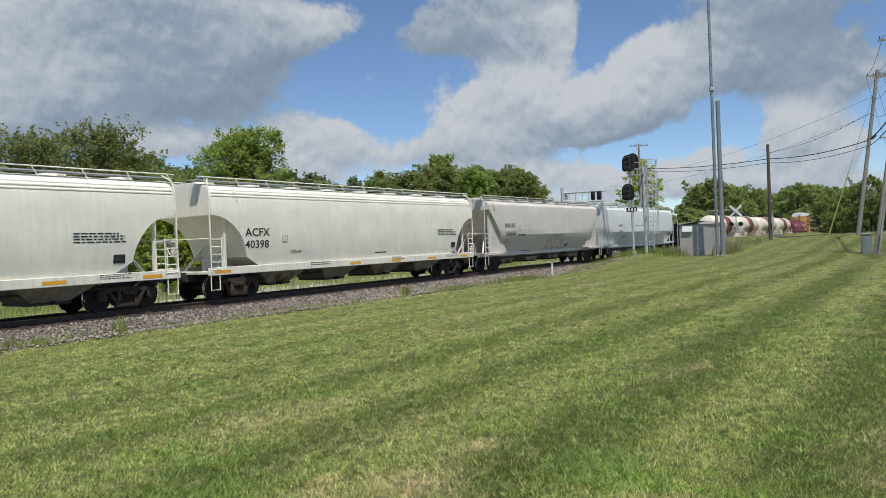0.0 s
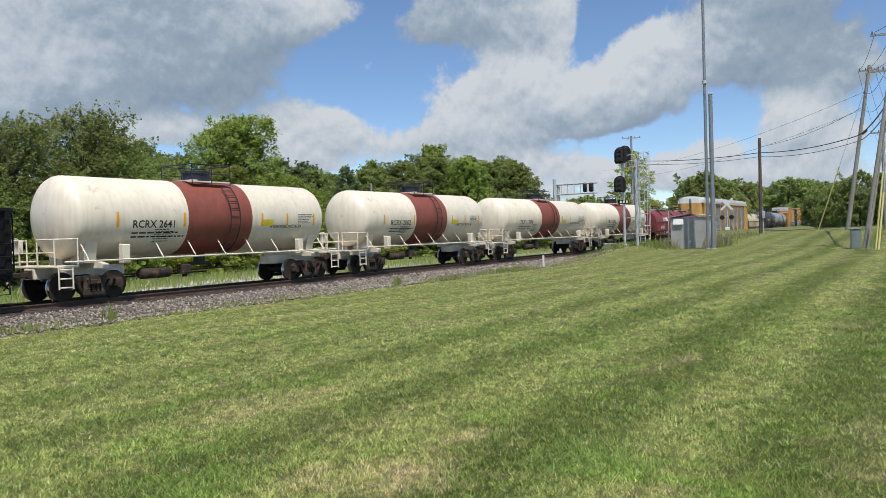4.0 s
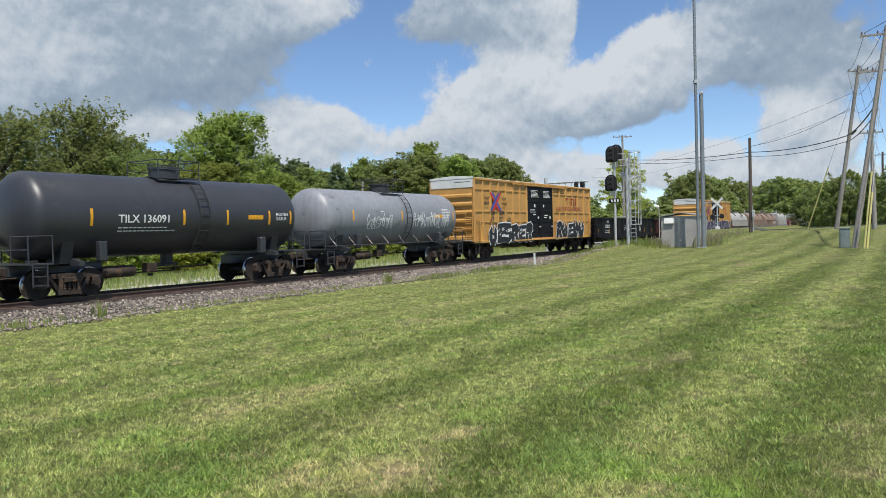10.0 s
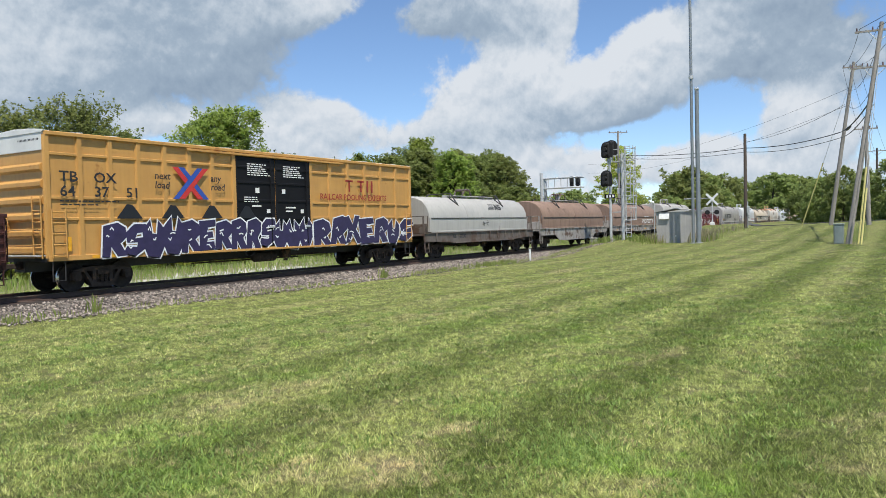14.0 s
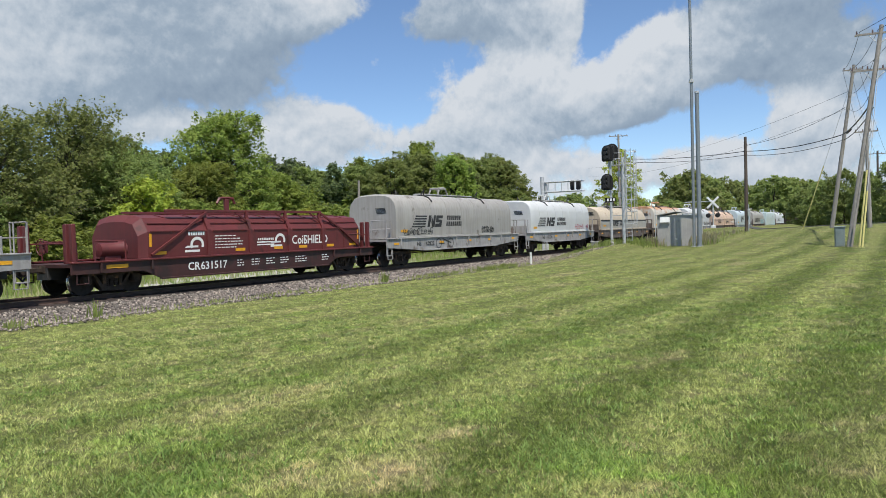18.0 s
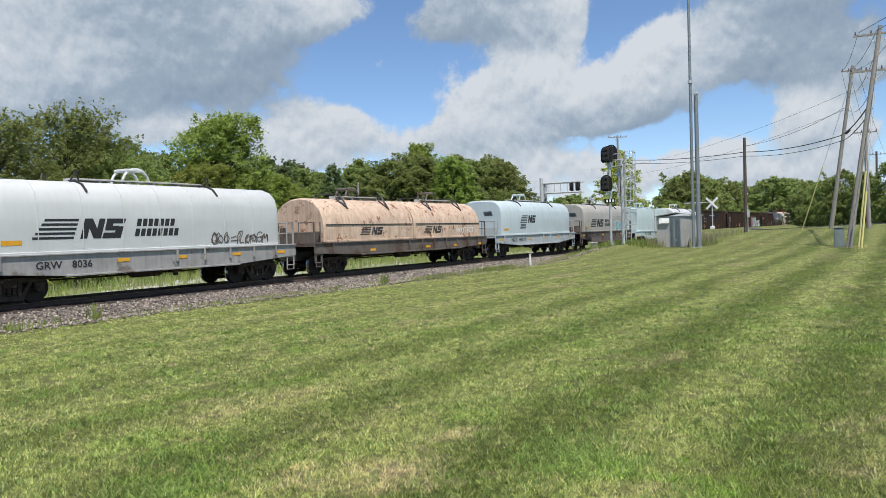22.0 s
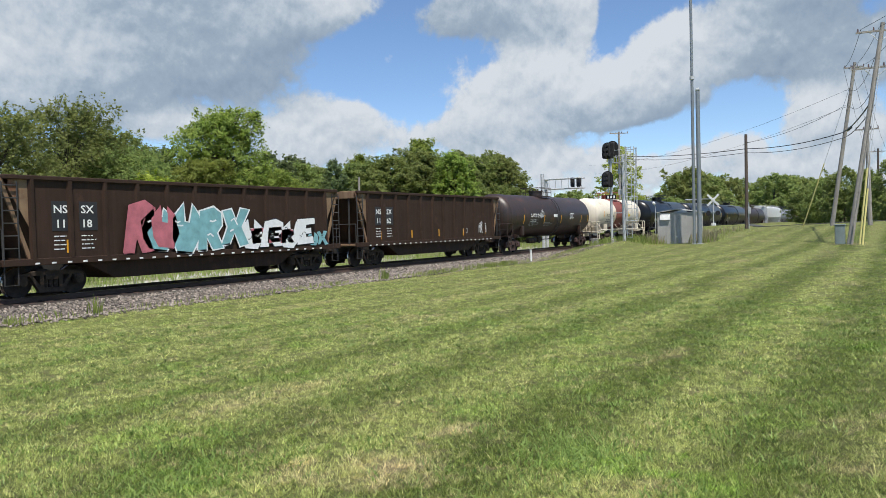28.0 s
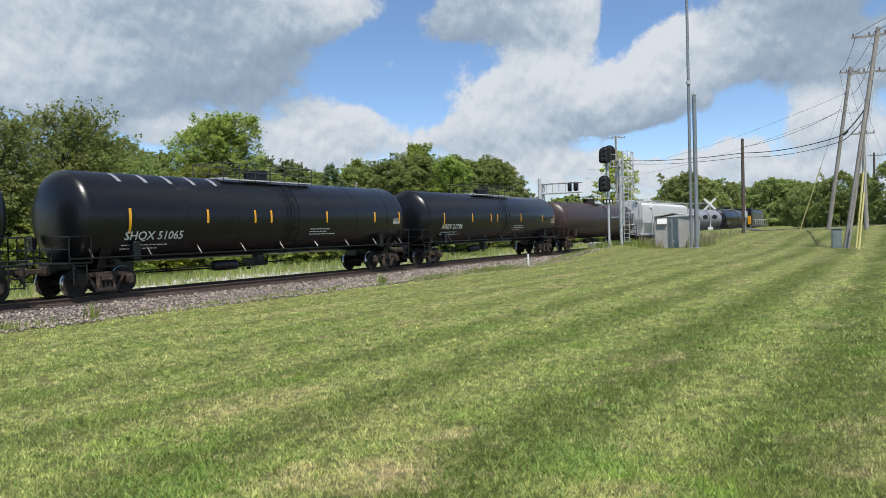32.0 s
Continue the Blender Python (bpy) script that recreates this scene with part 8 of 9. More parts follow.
black_tank(39, "glossy black tank car with yellow strips and white marks", "SHPX 214052", 0, 2.25, False, True)
black_tank(40, "long black tank car with pale weld bands and platform", "SHQX 51065", 7, 2.15, True)
black_tank(41, "long black tank car with yellow strips", "AREX 21706", 0, 2.3)
tank_car(42, "rusty brown tank car with dark dome", tank_brown, 1.5, 2.45, 0.8, None, None, tank_brown, False)
covered_hopper(43, "bent", "white covered hopper car with grey roof walk", coil_white, coil_white, coil_silver)
tank_car(44, "light grey tank car", tank_grey, 1.45, 2.55, 0.8, None, None, tank_slate, True)
black_tank(45, "black tank car ahead of the locomotive", "SHPX 201177")
locomotive(46, "black diesel locomotive with orange panel behind the tank cars")

# ---- ties and joints of the track ----
def tie_shape(w, h):
    return Mesh().box(-0.115, 0.115, -w, w, -h, 0, 0.015)


tie_mesh = [tie_shape(1.30 + 0.03 * k, 0.17).mesh("tie", tie_mat) for k in range(3)]
rnd = random.Random(3)
for k in range(190):
    x = -8 + k * 0.52
    o = part("tie", tie_mesh[k % 3], None, track, at=pose(x + rnd.uniform(-0.03, 0.03), 23.35 + rnd.uniform(-0.06, 0.06), -0.145 + rnd.uniform(-0.01, 0.01), 0, 0, rnd.uniform(-1.5, 1.5)))
m = Mesh()
for k in range(380):
    x = -100 + k * 0.52 if k < 176 else 91 + (k - 176) * 0.52
    m.box(x - 0.115, x + 0.115, 22.05, 24.65, -0.31, -0.145)
tagged(part("far_ties", m, tie_mat, track), kind="stuff")
plate_mesh = Mesh().box(-0.1, 0.1, -0.18, 0.18, 0, 0.014, 0.004).mesh("tie_plate", rail_mat)
for k in range(130):
    part("tie_plate", plate_mesh, None, track, at=pose(-2 + k * 0.52 - 0.28 + 0.28, 22.595, -0.150))

# ---- railway fixtures ----
alu = mat("silver_sheet_metal", (0.40, 0.385, 0.36), 0.55, 0.0, vary=0.15, scale=1.2, stain=(0.25, 0.25, 0.25), stain_at=0.66, streak=0.25)
white_paint = mat("white_post_paint", (0.75, 0.75, 0.72), 0.6, vary=0.1, scale=4)
concrete = mat("pale_concrete", (0.42, 0.40, 0.37), 0.85, vary=0.25, scale=5, bump=0.3)
matt_black = mat("matt_black_paint", (0.012, 0.012, 0.013), 0.75, vary=0.2)
lens_glass = mat("dark_lens", (0.03, 0.03, 0.035), 0.15)


def marker_post():
    x, y = 42.0, 19.25
    z = on_ground(x, y)
    t = thing("marker_post", "thin white marker post at the edge of the ballast", "post", at=pose(x, y, z - 0.1))
    part("post", Mesh().box(-0.05, 0.05, -0.05, 0.05, 0, 0.80, 0.012), white_paint, t)
    part("cap", Mesh().box(-0.06, 0.06, -0.06, 0.06, 0.80, 0.84, 0.01), white_paint, t)


marker_post()


def junction_box():
    x, y = 55.6, 20.1
    t = thing("concrete_junction_box", "pale concrete junction post beside the track", "junction box", at=pose(x, y, -0.35))
    part("body", Mesh().box(-0.22, 0.22, -0.22, 0.22, 0, 0.92, 0.04), concrete, t)
    part("lid", Mesh().box(-0.26, 0.26, -0.26, 0.26, 0.92, 1.0, 0.02), concrete, t)


junction_box()


def signal_head(t, x, y, z):
    """A black hooded colour-light head whose back faces the road."""
    prof = [(0.46 * math.cos(a), 0.45 * math.sin(a) + 0.22) for a in np.linspace(0, math.pi, 13)] + [(-0.46, -0.45), (-0.36, -0.58), (0.36, -0.58), (0.46, -0.45)]
    h = part("signal_head", Mesh().extrude([(y + a, z + b) for a, b in prof], x - 0.04, x + 0.03), matt_black, t, "black signal head with round-topped backing plate")
    part("light_housing", Mesh().box(x - 0.32, x - 0.04, y - 0.26, y + 0.26, z - 0.5, z + 0.55, 0.08), matt_black, h)
    for dz in (-0.3, 0.05, 0.40):
        part("visor", Mesh().tube((x - 0.32, y, z + dz), (x - 0.62, y, z + dz), 0.15, 12), matt_black, h)
        part("lens", Mesh().tube((x - 0.325, y, z + dz), (x - 0.335, y, z + dz), 0.11, 12), lens_glass, h)
    part("bracket", Mesh().box(x + 0.03, x + 0.45, y - 0.05, y + 0.05, z - 0.3, z - 0.2).tube((x + 0.2, y, z - 1.0), (x + 0.2, y, z - 0.2), 0.05, 8), galv, h)


def track_signal():
    t = thing("railway_signal", "trackside railway signal with two black heads on a galvanised mast", "railway signal")
    bx, by = 56.85, 19.15
    zb = on_ground(bx, by) - 0.2
    part("mast", Mesh().tube((bx, by, zb), (bx, by, 7.2), 0.10, 12), galv, t, smooth=40)
    part("mast_base", Mesh().box(bx - 0.25, bx + 0.25, by - 0.25, by + 0.25, zb, zb + 0.45, 0.03), concrete, t)
    signal_head(t, bx - 0.25, by + 0.12, 7.35)
    signal_head(t, bx - 0.25, by + 0.20, 5.15)
    signal_head(t, bx + 0.30, by - 0.06, 7.5)
    p = part("number_plate", Mesh().box(bx - 0.13, bx - 0.11, by - 0.42, by + 0.42, 3.66, 3.98), matt_black, t, "dark plate with pale bars")
    part("plate_bars", Mesh().box(bx - 0.135, bx - 0.13, by - 0.34, by - 0.2, 3.72, 3.92).box(bx - 0.135, bx - 0.13, by - 0.1, by + 0.04, 3.72, 3.92).box(bx - 0.135, bx - 0.13, by + 0.14, by + 0.28, 3.72, 3.92), white_paint, p)
    return t


def service_ladder():
    """The caged ladder and platform behind the signal."""
    t = thing("caged_ladder", "galvanised caged ladder with top platform beside the signal", "ladder")
    x, y = 57.4, 18.35
    zb = on_ground(x, y) - 0.1
    part("tower_post", Mesh().tube((x, y, zb), (x, y, 7.1), 0.13, 10), galv, t, smooth=40)
    ladder(t, y - 0.62, y - 0.22, x + 0.05, 0.6, 7.7, galv, 22, 0.022, across="y")
    cy = y - 0.62
    for k in range(7):
        z = 1.95 + k * 0.92
        pts = [(x - 0.3 + 0.75 * math.sin(a), cy - 0.1 - 0.38 * math.cos(a), z) for a in np.linspace(-0.6, 3.7, 9)]
        part("cage_hoop", Mesh().path(pts, 0.03, 5), galv, t)
    for a in (-0.5, 0.35, 1.2, 2.1, 3.0, 3.6):
        part("cage_bar", Mesh().tube((x - 0.3 + 0.75 * math.sin(a), cy - 0.1 - 0.38 * math.cos(a), 1.95), (x - 0.3 + 0.75 * math.sin(a), cy - 0.1 - 0.38 * math.cos(a), 7.6), 0.022, 5), galv, t)
    part("platform", Mesh().box(x - 0.5, x + 0.6, y - 0.1, y + 0.7, 6.45, 6.5), galv, t)
    m = Mesh()
    for z in (6.95, 7.4):
        m.path([(x - 0.5, y - 0.1, z), (x - 0.5, y + 0.7, z), (x + 0.6, y + 0.7, z)], 0.025)
    for a, b in ((x - 0.5, y - 0.1), (x - 0.5, y + 0.7), (x + 0.6, y + 0.7)):
        m.tube((a, b, 6.5), (a, b, 7.4), 0.025, 5)
    part("platform_rail", m, galv, t)
    part("cross_arm", Mesh().box(x - 0.05, x + 0.05, y, 19.15, 2.55, 2.62), galv, t)
    for z in (4.0, 5.6):
        part("cable_box", Mesh().box(x - 0.12, x + 0.12, y + 0.16, y + 0.40, z, z + 0.42, 0.02), galv, t)


track_signal()
service_ladder()


def bungalow():
    t = thing("signal_bungalow", "silver metal railway equipment cabin with low gable roof", "equipment cabin")
    x0, x1, y0, y1, z0, z1 = 60.0, 62.3, 13.5, 16.5, -0.05, 2.5
    part("foundation", Mesh().box(x0 - 0.05, x1 + 0.05, y0 - 0.05, y1 + 0.05, z0 - 0.5, z0 + 0.1), concrete, t)
    w = part("wall_shell", Mesh().box(x0, x1, y0, y1, z0 + 0.1, z1, 0.02), alu, t)
    for k in range(1, 4):
        y = y0 + (y1 - y0) * k / 4
        part("wall_seam", Mesh().box(x0 - 0.012, x0, y - 0.02, y + 0.02, z0 + 0.15, z1 - 0.05), alu, w)
    ym = (y0 + y1) / 2
    part("roof", Mesh().extrude([(y0 - 0.1, z1), (ym, z1 + 0.22), (y1 + 0.1, z1), (y1 + 0.1, z1 + 0.05), (ym, z1 + 0.28), (y0 - 0.1, z1 + 0.05)], x0 - 0.12, x1 + 0.12), alu, t)
    part("vent_hood", Mesh().extrude([(x0 - 0.16, z1 - 0.55), (x0, z1 - 0.55), (x0, z1 - 0.12), (x0 - 0.05, z1 - 0.12)], y1 - 1.0, y1 - 0.25, "y"), white_paint, t)
    d = part("door", Mesh().box(x0 + 0.6, x0 + 1.6, y0 - 0.03, y0, z0 + 0.2, z1 - 0.25, 0.01), alu, t)
    part("door_handle", Mesh().box(x0 + 1.45, x0 + 1.52, y0 - 0.09, y0 - 0.03, 1.0, 1.2, 0.01), dark_steel, d)
    part("padlock_plate", Mesh().box(x0 - 0.03, x0, ym - 0.06, ym + 0.06, 0.55, 0.68, 0.01), white_paint, t)
    m = Mesh().path([(x0 - 0.05, y1 + 0.12, 0.2), (x0 - 0.05, y1 + 0.12, 3.0), (x0 - 0.15, y1 + 0.18, 3.2)], 0.03, 6)
    lamp = part("lamp_arm", m, galv, t)
    part("lamp_globe", Mesh().lathe([(x0 - 0.30, 0.001), (x0 - 0.27, 0.09), (x0 - 0.18, 0.13), (x0 - 0.09, 0.09), (x0 - 0.06, 0.001)], 12, z=3.28, y=y1 + 0.2), white_paint, lamp, smooth=50)


bungalow()


def tall_mast(x, y, z0, z1, r, label, collar=None):
    t = thing("steel_mast", label, "mast")
    part("pole", Mesh().tube((x, y, z0), (x, y, z1), r, 14, r * 0.86), mat("mast_grey", (0.27, 0.29, 0.30), 0.5, 0.5, vary=0.15, scale=1.5, streak=0.2), t, smooth=40)
    part("base_flange", Mesh().tube((x, y, z0), (x, y, z0 + 0.12), r * 1.9, 14), galv, t)
    if collar:
        part("joint_collar", Mesh().tube((x, y, collar - 0.12), (x, y, collar + 0.12), r * 1.5, 14), galv, t)
    return t


tall_mast(58.1, 13.22, 0.0, 24.0, 0.115, "very tall slim grey steel radio mast beside the cabin", 12.43)
t = tall_mast(58.15, 12.84, 0.0, 11.45, 0.17, "thick grey steel mast standing beside the radio mast")
part("top_cap", Mesh().box(58.0, 58.3, 12.69, 12.99, 11.45, 11.62, 0.03), galv, t)


def crossing_sign():
    t = thing("level_crossing_sign", "white crossbuck crossing sign with warning lights on a post", "crossing sign")
    x, y = 97.0, 19.75
    z0 = on_ground(x, y)
    part("post", Mesh().tube((x, y, z0 - 0.3), (x, y, 4.6), 0.08, 10), galv, t)
    for sg in (1, -1):
        m = Mesh()
        m.box(-0.02, 0.02, -0.95, 0.95, -0.13, 0.13, 0.008)
        part("crossbuck_blade", m, white_paint, t, at=pose(x - 0.1 - 0.02 * sg, y, 4.35, 45 * sg, 0, 0))
    part("light_arm", Mesh().box(x - 0.12, x - 0.06, y - 0.7, y + 0.7, 2.82, 2.9), galv, t)
    for s in (-1, 1):
        part("warning_light", Mesh().tube((x - 0.28, y + s * 0.55, 2.75), (x - 0.05, y + s * 0.55, 2.75), 0.28, 14), matt_black, t)
    part("control_box", Mesh().box(x - 0.25, x + 0.25, y - 0.25, y + 0.25, z0, z0 + 1.1, 0.03), white_paint, t)
    part("cantilever", Mesh().tube((x, y, 4.5), (x, y + 3.4, 4.5), 0.06, 8), galv, t)


crossing_sign()


def signal_gantry():
    t = thing("signal_cantilever", "grey steel cantilever with railing and signal heads behind the track", "signal gantry")
    x = 68.3
    for dx in (0, 0.9):
        part("gantry_post", Mesh().tube((x + dx, 29.9, -0.6), (x + dx, 29.9, 6.75 - 0.5 * dx), 0.17, 12), galv, t, smooth=40)
    for z in (5.25, 6.2):
        for dx in (0, 0.7):
            part("chord", Mesh().tube((x + dx, 29.9, z), (x + dx, 25.8, z), 0.06, 8), galv, t)
    for k in range(6):
        y = 29.2 - k * 0.66
        part("railing_post", Mesh().tube((x, y, 5.25), (x, y, 6.2), 0.035, 6), galv, t)
    part("walkway", Mesh().box(x, x + 0.7, 25.8, 29.6, 5.2, 5.25), galv, t)
    for y in (26.9, 26.3):
        part("signal_head", Mesh().box(x + 0.2, x + 0.5, y - 0.22, y + 0.22, 5.35, 6.3, 0.1), matt_black, t)
    part("side_bracket", Mesh().box(x - 0.05, x + 0.05, 28.3, 29.9, 3.9, 4.0), galv, t)


signal_gantry()

# ---- utility poles and wires ----
wood_grey = mat("weathered_pole_wood", (0.30, 0.275, 0.245), 0.85, vary=0.25, scale=6, streak=0.6, stain=(0.16, 0.14, 0.12), stain_at=0.64)
wood_dark = mat("creosoted_pole_wood", (0.10, 0.075, 0.06), 0.85, vary=0.3, scale=6, streak=0.5)
wire_black = mat("black_cable", (0.02, 0.02, 0.022), 0.6)
porcelain = mat("brown_insulator", (0.12, 0.08, 0.07), 0.3)
guard_yellow = mat("yellow_guy_guard", (0.62, 0.54, 0.20), 0.5, vary=0.15)


def utility_pole(foot, top, r, material, label, arms=()):
    """foot and top in the world; arms: (share of the height, half width, turn)."""
    f, p = Vector(foot), Vector(top)
    t = thing("utility_pole", label, "utility pole")
    part("pole", Mesh().tube(f - (p - f) * 0.06, p, r, 14, r * 0.68), material, t, smooth=40)
    for share, half, turn in arms:
        c = f + (p - f) * share
        d = Vector((math.cos(turn), math.sin(turn), 0.0))
        m = Mesh()
        m.tube(c - d * half, c + d * half, 0.075, 4)
        a = part("cross_arm", m, wood_grey, t)
        n = 4
        for k in range(n):
            q = c + d * half * (-0.92 + 1.84 * k / (n - 1))
            part("insulator", Mesh().tube(q, q + Vector((0, 0, 0.24)), 0.06, 8, 0.035), porcelain, a)
        part("arm_brace", Mesh().tube(c - d * half * 0.5, c - (p - f).normalized() * 0.7, 0.025, 5).tube(c + d * half * 0.5, c - (p - f).normalized() * 0.7, 0.025, 5), galv, a)
    return t


def cable(label, pts, sag, r=0.02, n=14):
    m = Mesh()
    for a, b in zip(pts, pts[1:]):
        a, b = Vector(a), Vector(b)
        q = [a.lerp(b, k / n) - Vector((0, 0, sag * 4 * (k / n) * (1 - k / n))) for k in range(n + 1)]
        m.path(q, r, 4)
    return single("overhead_cable", m, wire_black, label, "cable", group="overhead cables")


utility_pole((50.6, 2.60, 0.1), (52.0, 0.82, 13.2), 0.175, wood_grey, "tall leaning grey wooden utility pole with crossarms", ((0.965, 1.35, -1.45), (0.80, 1.3, -1.45)))
utility_pole((78.3, 5.45, 0.95), (78.2, 3.45, 15.75), 0.2, wood_grey, "tall leaning grey wooden utility pole beside the road", ((0.97, 0.8, -1.5),))
utility_pole((75.0, 2.26, 0.3), (75.0, 2.45, 10.0), 0.2, wood_grey, "shorter grey wooden utility pole with small crossarm", ((0.93, 0.9, -1.5),))
t = utility_pole((81.8, 13.4, 0.85), (81.8, 13.38, 10.45), 0.2, wood_dark, "dark brown wooden utility pole near the crossing")
part("meter_box", Mesh().box(81.5, 81.7, 13.0, 13.25, 2.4, 3.1, 0.03), galv, t)
part("conduit", Mesh().tube((81.65, 13.18, 0.8), (81.65, 13.18, 3.6), 0.04, 6), galv, t)
utility_pole((104.6, 33.96, -0.5), (104.6, 33.96, 14.7), 0.2, wood_grey, "grey wooden pole with single crossarm behind the track", ((0.985, 1.3, -1.1),))
t = utility_pole((130, 2.85, 0.8), (130, 2.82, 11.9), 0.2, wood_dark, "distant dark utility pole with transformers", ((0.96, 1.6, -1.5),))
for dy in (-1.2, 1.2):
    part("transformer", Mesh().tube((130, 2.82 + dy, 8.1), (130, 2.82 + dy, 9.2), 0.4, 10), galv, t)
utility_pole((82.0, 56.0, -0.3), (82.2, 56.0, 9.0), 0.16, wood_grey, "slim grey pole standing among the trees")
utility_pole((55.2, 42.5, -0.5), (55.5, 42.5, 6.6), 0.14, wood_grey, "short pale pole among the bushes")


def utility_box():
    t = thing("utility_pedestal", "grey-green metal utility box at the foot of the pole", "utility box", at=pose(51.0, 3.12, 0.05))
    body = mat("pedestal_grey_green", (0.20, 0.24, 0.23), 0.5, vary=0.15)
    part("cabinet", Mesh().box(-0.3, 0.3, -0.27, 0.27, 0, 1.25, 0.03), body, t)
    part("lid", Mesh().box(-0.33, 0.33, -0.3, 0.3, 1.25, 1.33, 0.02), body, t)
    part("door_panel", Mesh().box(-0.32, -0.3, -0.2, 0.2, 0.15, 1.15, 0.005), body, t)


utility_box()


def guy_wire(foot, head, label, guard=2.2):
    f, p = Vector(foot), Vector(head)
    d = (p - f).normalized()
    t = thing("guy_wire", label, "guy wire", group="guy wires of the poles")
    part("strand", Mesh().tube(f - d * 0.2, p, 0.018, 5), galv, t)
    part("guard", Mesh().tube(f, f + d * guard, 0.05, 8), guard_yellow, t, "yellow plastic guard")


guy_wire((79.2, 7.97, 0.95), (78.2, 3.9, 13.5), "guy wire with yellow guard running to the leaning pole", 6.2)
guy_wire((49.0, 1.88, 0.1), (51.8, 0.95, 11.4), "guy wire with yellow guard beside the leaning pole", 3.4)
guy_wire((50.3, 2.08, 0.1), (51.7, 1.1, 10.6), "guy wire with thin yellow guard", 4.6)
A3, A2, A4 = Vector((51.95, 0.9, 12.6)), Vector((78.2, 3.7, 15.3)), Vector((75.0, 2.45, 9.4))
cable("thick black double cable between the wooden poles", [(104.6, 33.96, 11.3), (81.8, 13.38, 9.0), (78.25, 4.6, 9.5), (52.0, 1.3, 8.9)], 0.35, 0.045)
cable("black cable strung between the wooden poles", [(104.6, 33.96, 10.9), (81.8, 13.38, 8.6), (78.25, 4.6, 9.0), (52.0, 1.3, 8.4)], 0.4, 0.03)
cable("thin cable rising to the leaning pole", [(81.8, 13.38, 9.6), (78.25, 4.2, 12.0)], 0.5, 0.02)
for dz, dy in ((0, -0.6), (0, 0.1), (0, 0.7)):
    cable("thin power line from pole to pole", [(130, 2.9 + dy * 2, 11.4), (78.2, 3.66 + dy, 15.4), (51.95, 0.85 + dy * 1.6, 12.95), (20, -12 + dy, 13.5)], 0.5, 0.015)
for z in (13.4, 11.9):
    cable("thin line sagging towards the crossing", [(78.22, 3.95, z), (125, 46, z - 1.5)], 1.6, 0.014)
    cable("slack jumper line between two poles", [(78.22, 3.95, z), (52.0, 1.25, z - 2.2)], 0.8, 0.016)
t = thing("cable_splice", "black splice case hung on the cable", "splice case")
part("case", Mesh().tube((72.0, 3.75, 9.05), (69.0, 3.35, 8.98), 0.10, 8), wire_black, t)
part("case_clamp", Mesh().tube((71.0, 3.62, 8.9), (71.0, 3.62, 9.2), 0.05, 6), galv, t)


# ---- road over the crossing ----
m = Mesh()
ys = np.linspace(-90, 90, 91)
for a, b in zip(ys, ys[1:]):
    za, zb = on_ground(108, a) if a < 19 or a > 28 else -0.02, on_ground(108, b) if b < 19 or b > 28 else -0.02
    m.add([(104.5, a, za + 0.06), (111.5, a, za + 0.06), (111.5, b, zb + 0.06), (104.5, b, zb + 0.06), (104.5, a, za - 0.3), (111.5, a, za - 0.3), (111.5, b, zb - 0.3), (104.5, b, zb - 0.3)],
          [(0, 1, 2, 3), (0, 3, 7, 4), (1, 5, 6, 2)])
single("road", m, mat("asphalt", (0.055, 0.055, 0.056), 0.9, vary=0.3, scale=3, bump=0.4), "grey asphalt road that crosses the railway", "road", kind="structure")


# ---- trees and bushes ----
def leaf_material(name, color, warm):
    m = bpy.data.materials.new(name)
    m.use_nodes = True
    N, Lk, co = tex_nodes(m)
    g, info = N.new("ShaderNodeNewGeometry"), N.new("ShaderNodeObjectInfo")
    c = blend(N, Lk, remap(N, Lk, noise_node(N, Lk, co, 0.6, 5), 0.35, 0.68), color, warm)
    c = blend(N, Lk, remap(N, Lk, g.outputs["Random Per Island"], 0, 1, 0, 0.4), c, tuple(q * 0.6 for q in color))
    hs = N.new("ShaderNodeHueSaturation")
    Lk.new(remap(N, Lk, info.outputs["Random"], 0, 1, 0.8, 1.2), hs.inputs["Value"])
    Lk.new(remap(N, Lk, info.outputs["Random"], 0, 1, 0.485, 0.512), hs.inputs["Hue"])
    Lk.new(c, hs.inputs["Color"])
    b = N["Principled BSDF"]
    b.inputs["Roughness"].default_value = 0.6
    b.inputs["Specular IOR Level"].default_value = 0.25
    Lk.new(hs.outputs[0], b.inputs["Base Color"])
    tl, mx = N.new("ShaderNodeBsdfTranslucent"), N.new("ShaderNodeMixShader")
    Lk.new(hs.outputs[0], tl.inputs["Color"])
    mx.inputs["Fac"].default_value = 0.55
    Lk.new(b.outputs[0], mx.inputs[1])
    Lk.new(tl.outputs[0], mx.inputs[2])
    Lk.new(mx.outputs[0], N["Material Output"].inputs["Surface"])
    return m


LEAF = {"green": leaf_material("leaves_green", (0.255, 0.335, 0.075), (0.36, 0.415, 0.095)), "dark": leaf_material("leaves_dark", (0.225, 0.29, 0.09), (0.32, 0.37, 0.115)),
        "yellow": leaf_material("leaves_yellow_green", (0.38, 0.45, 0.07), (0.48, 0.50, 0.10)), "blue": leaf_material("leaves_blue_green", (0.15, 0.20, 0.088), (0.20, 0.24, 0.10))}
bark = mat("bark", (0.085, 0.068, 0.052), 0.9, vary=0.4, scale=5, bump=0.6, bump_scale=8)


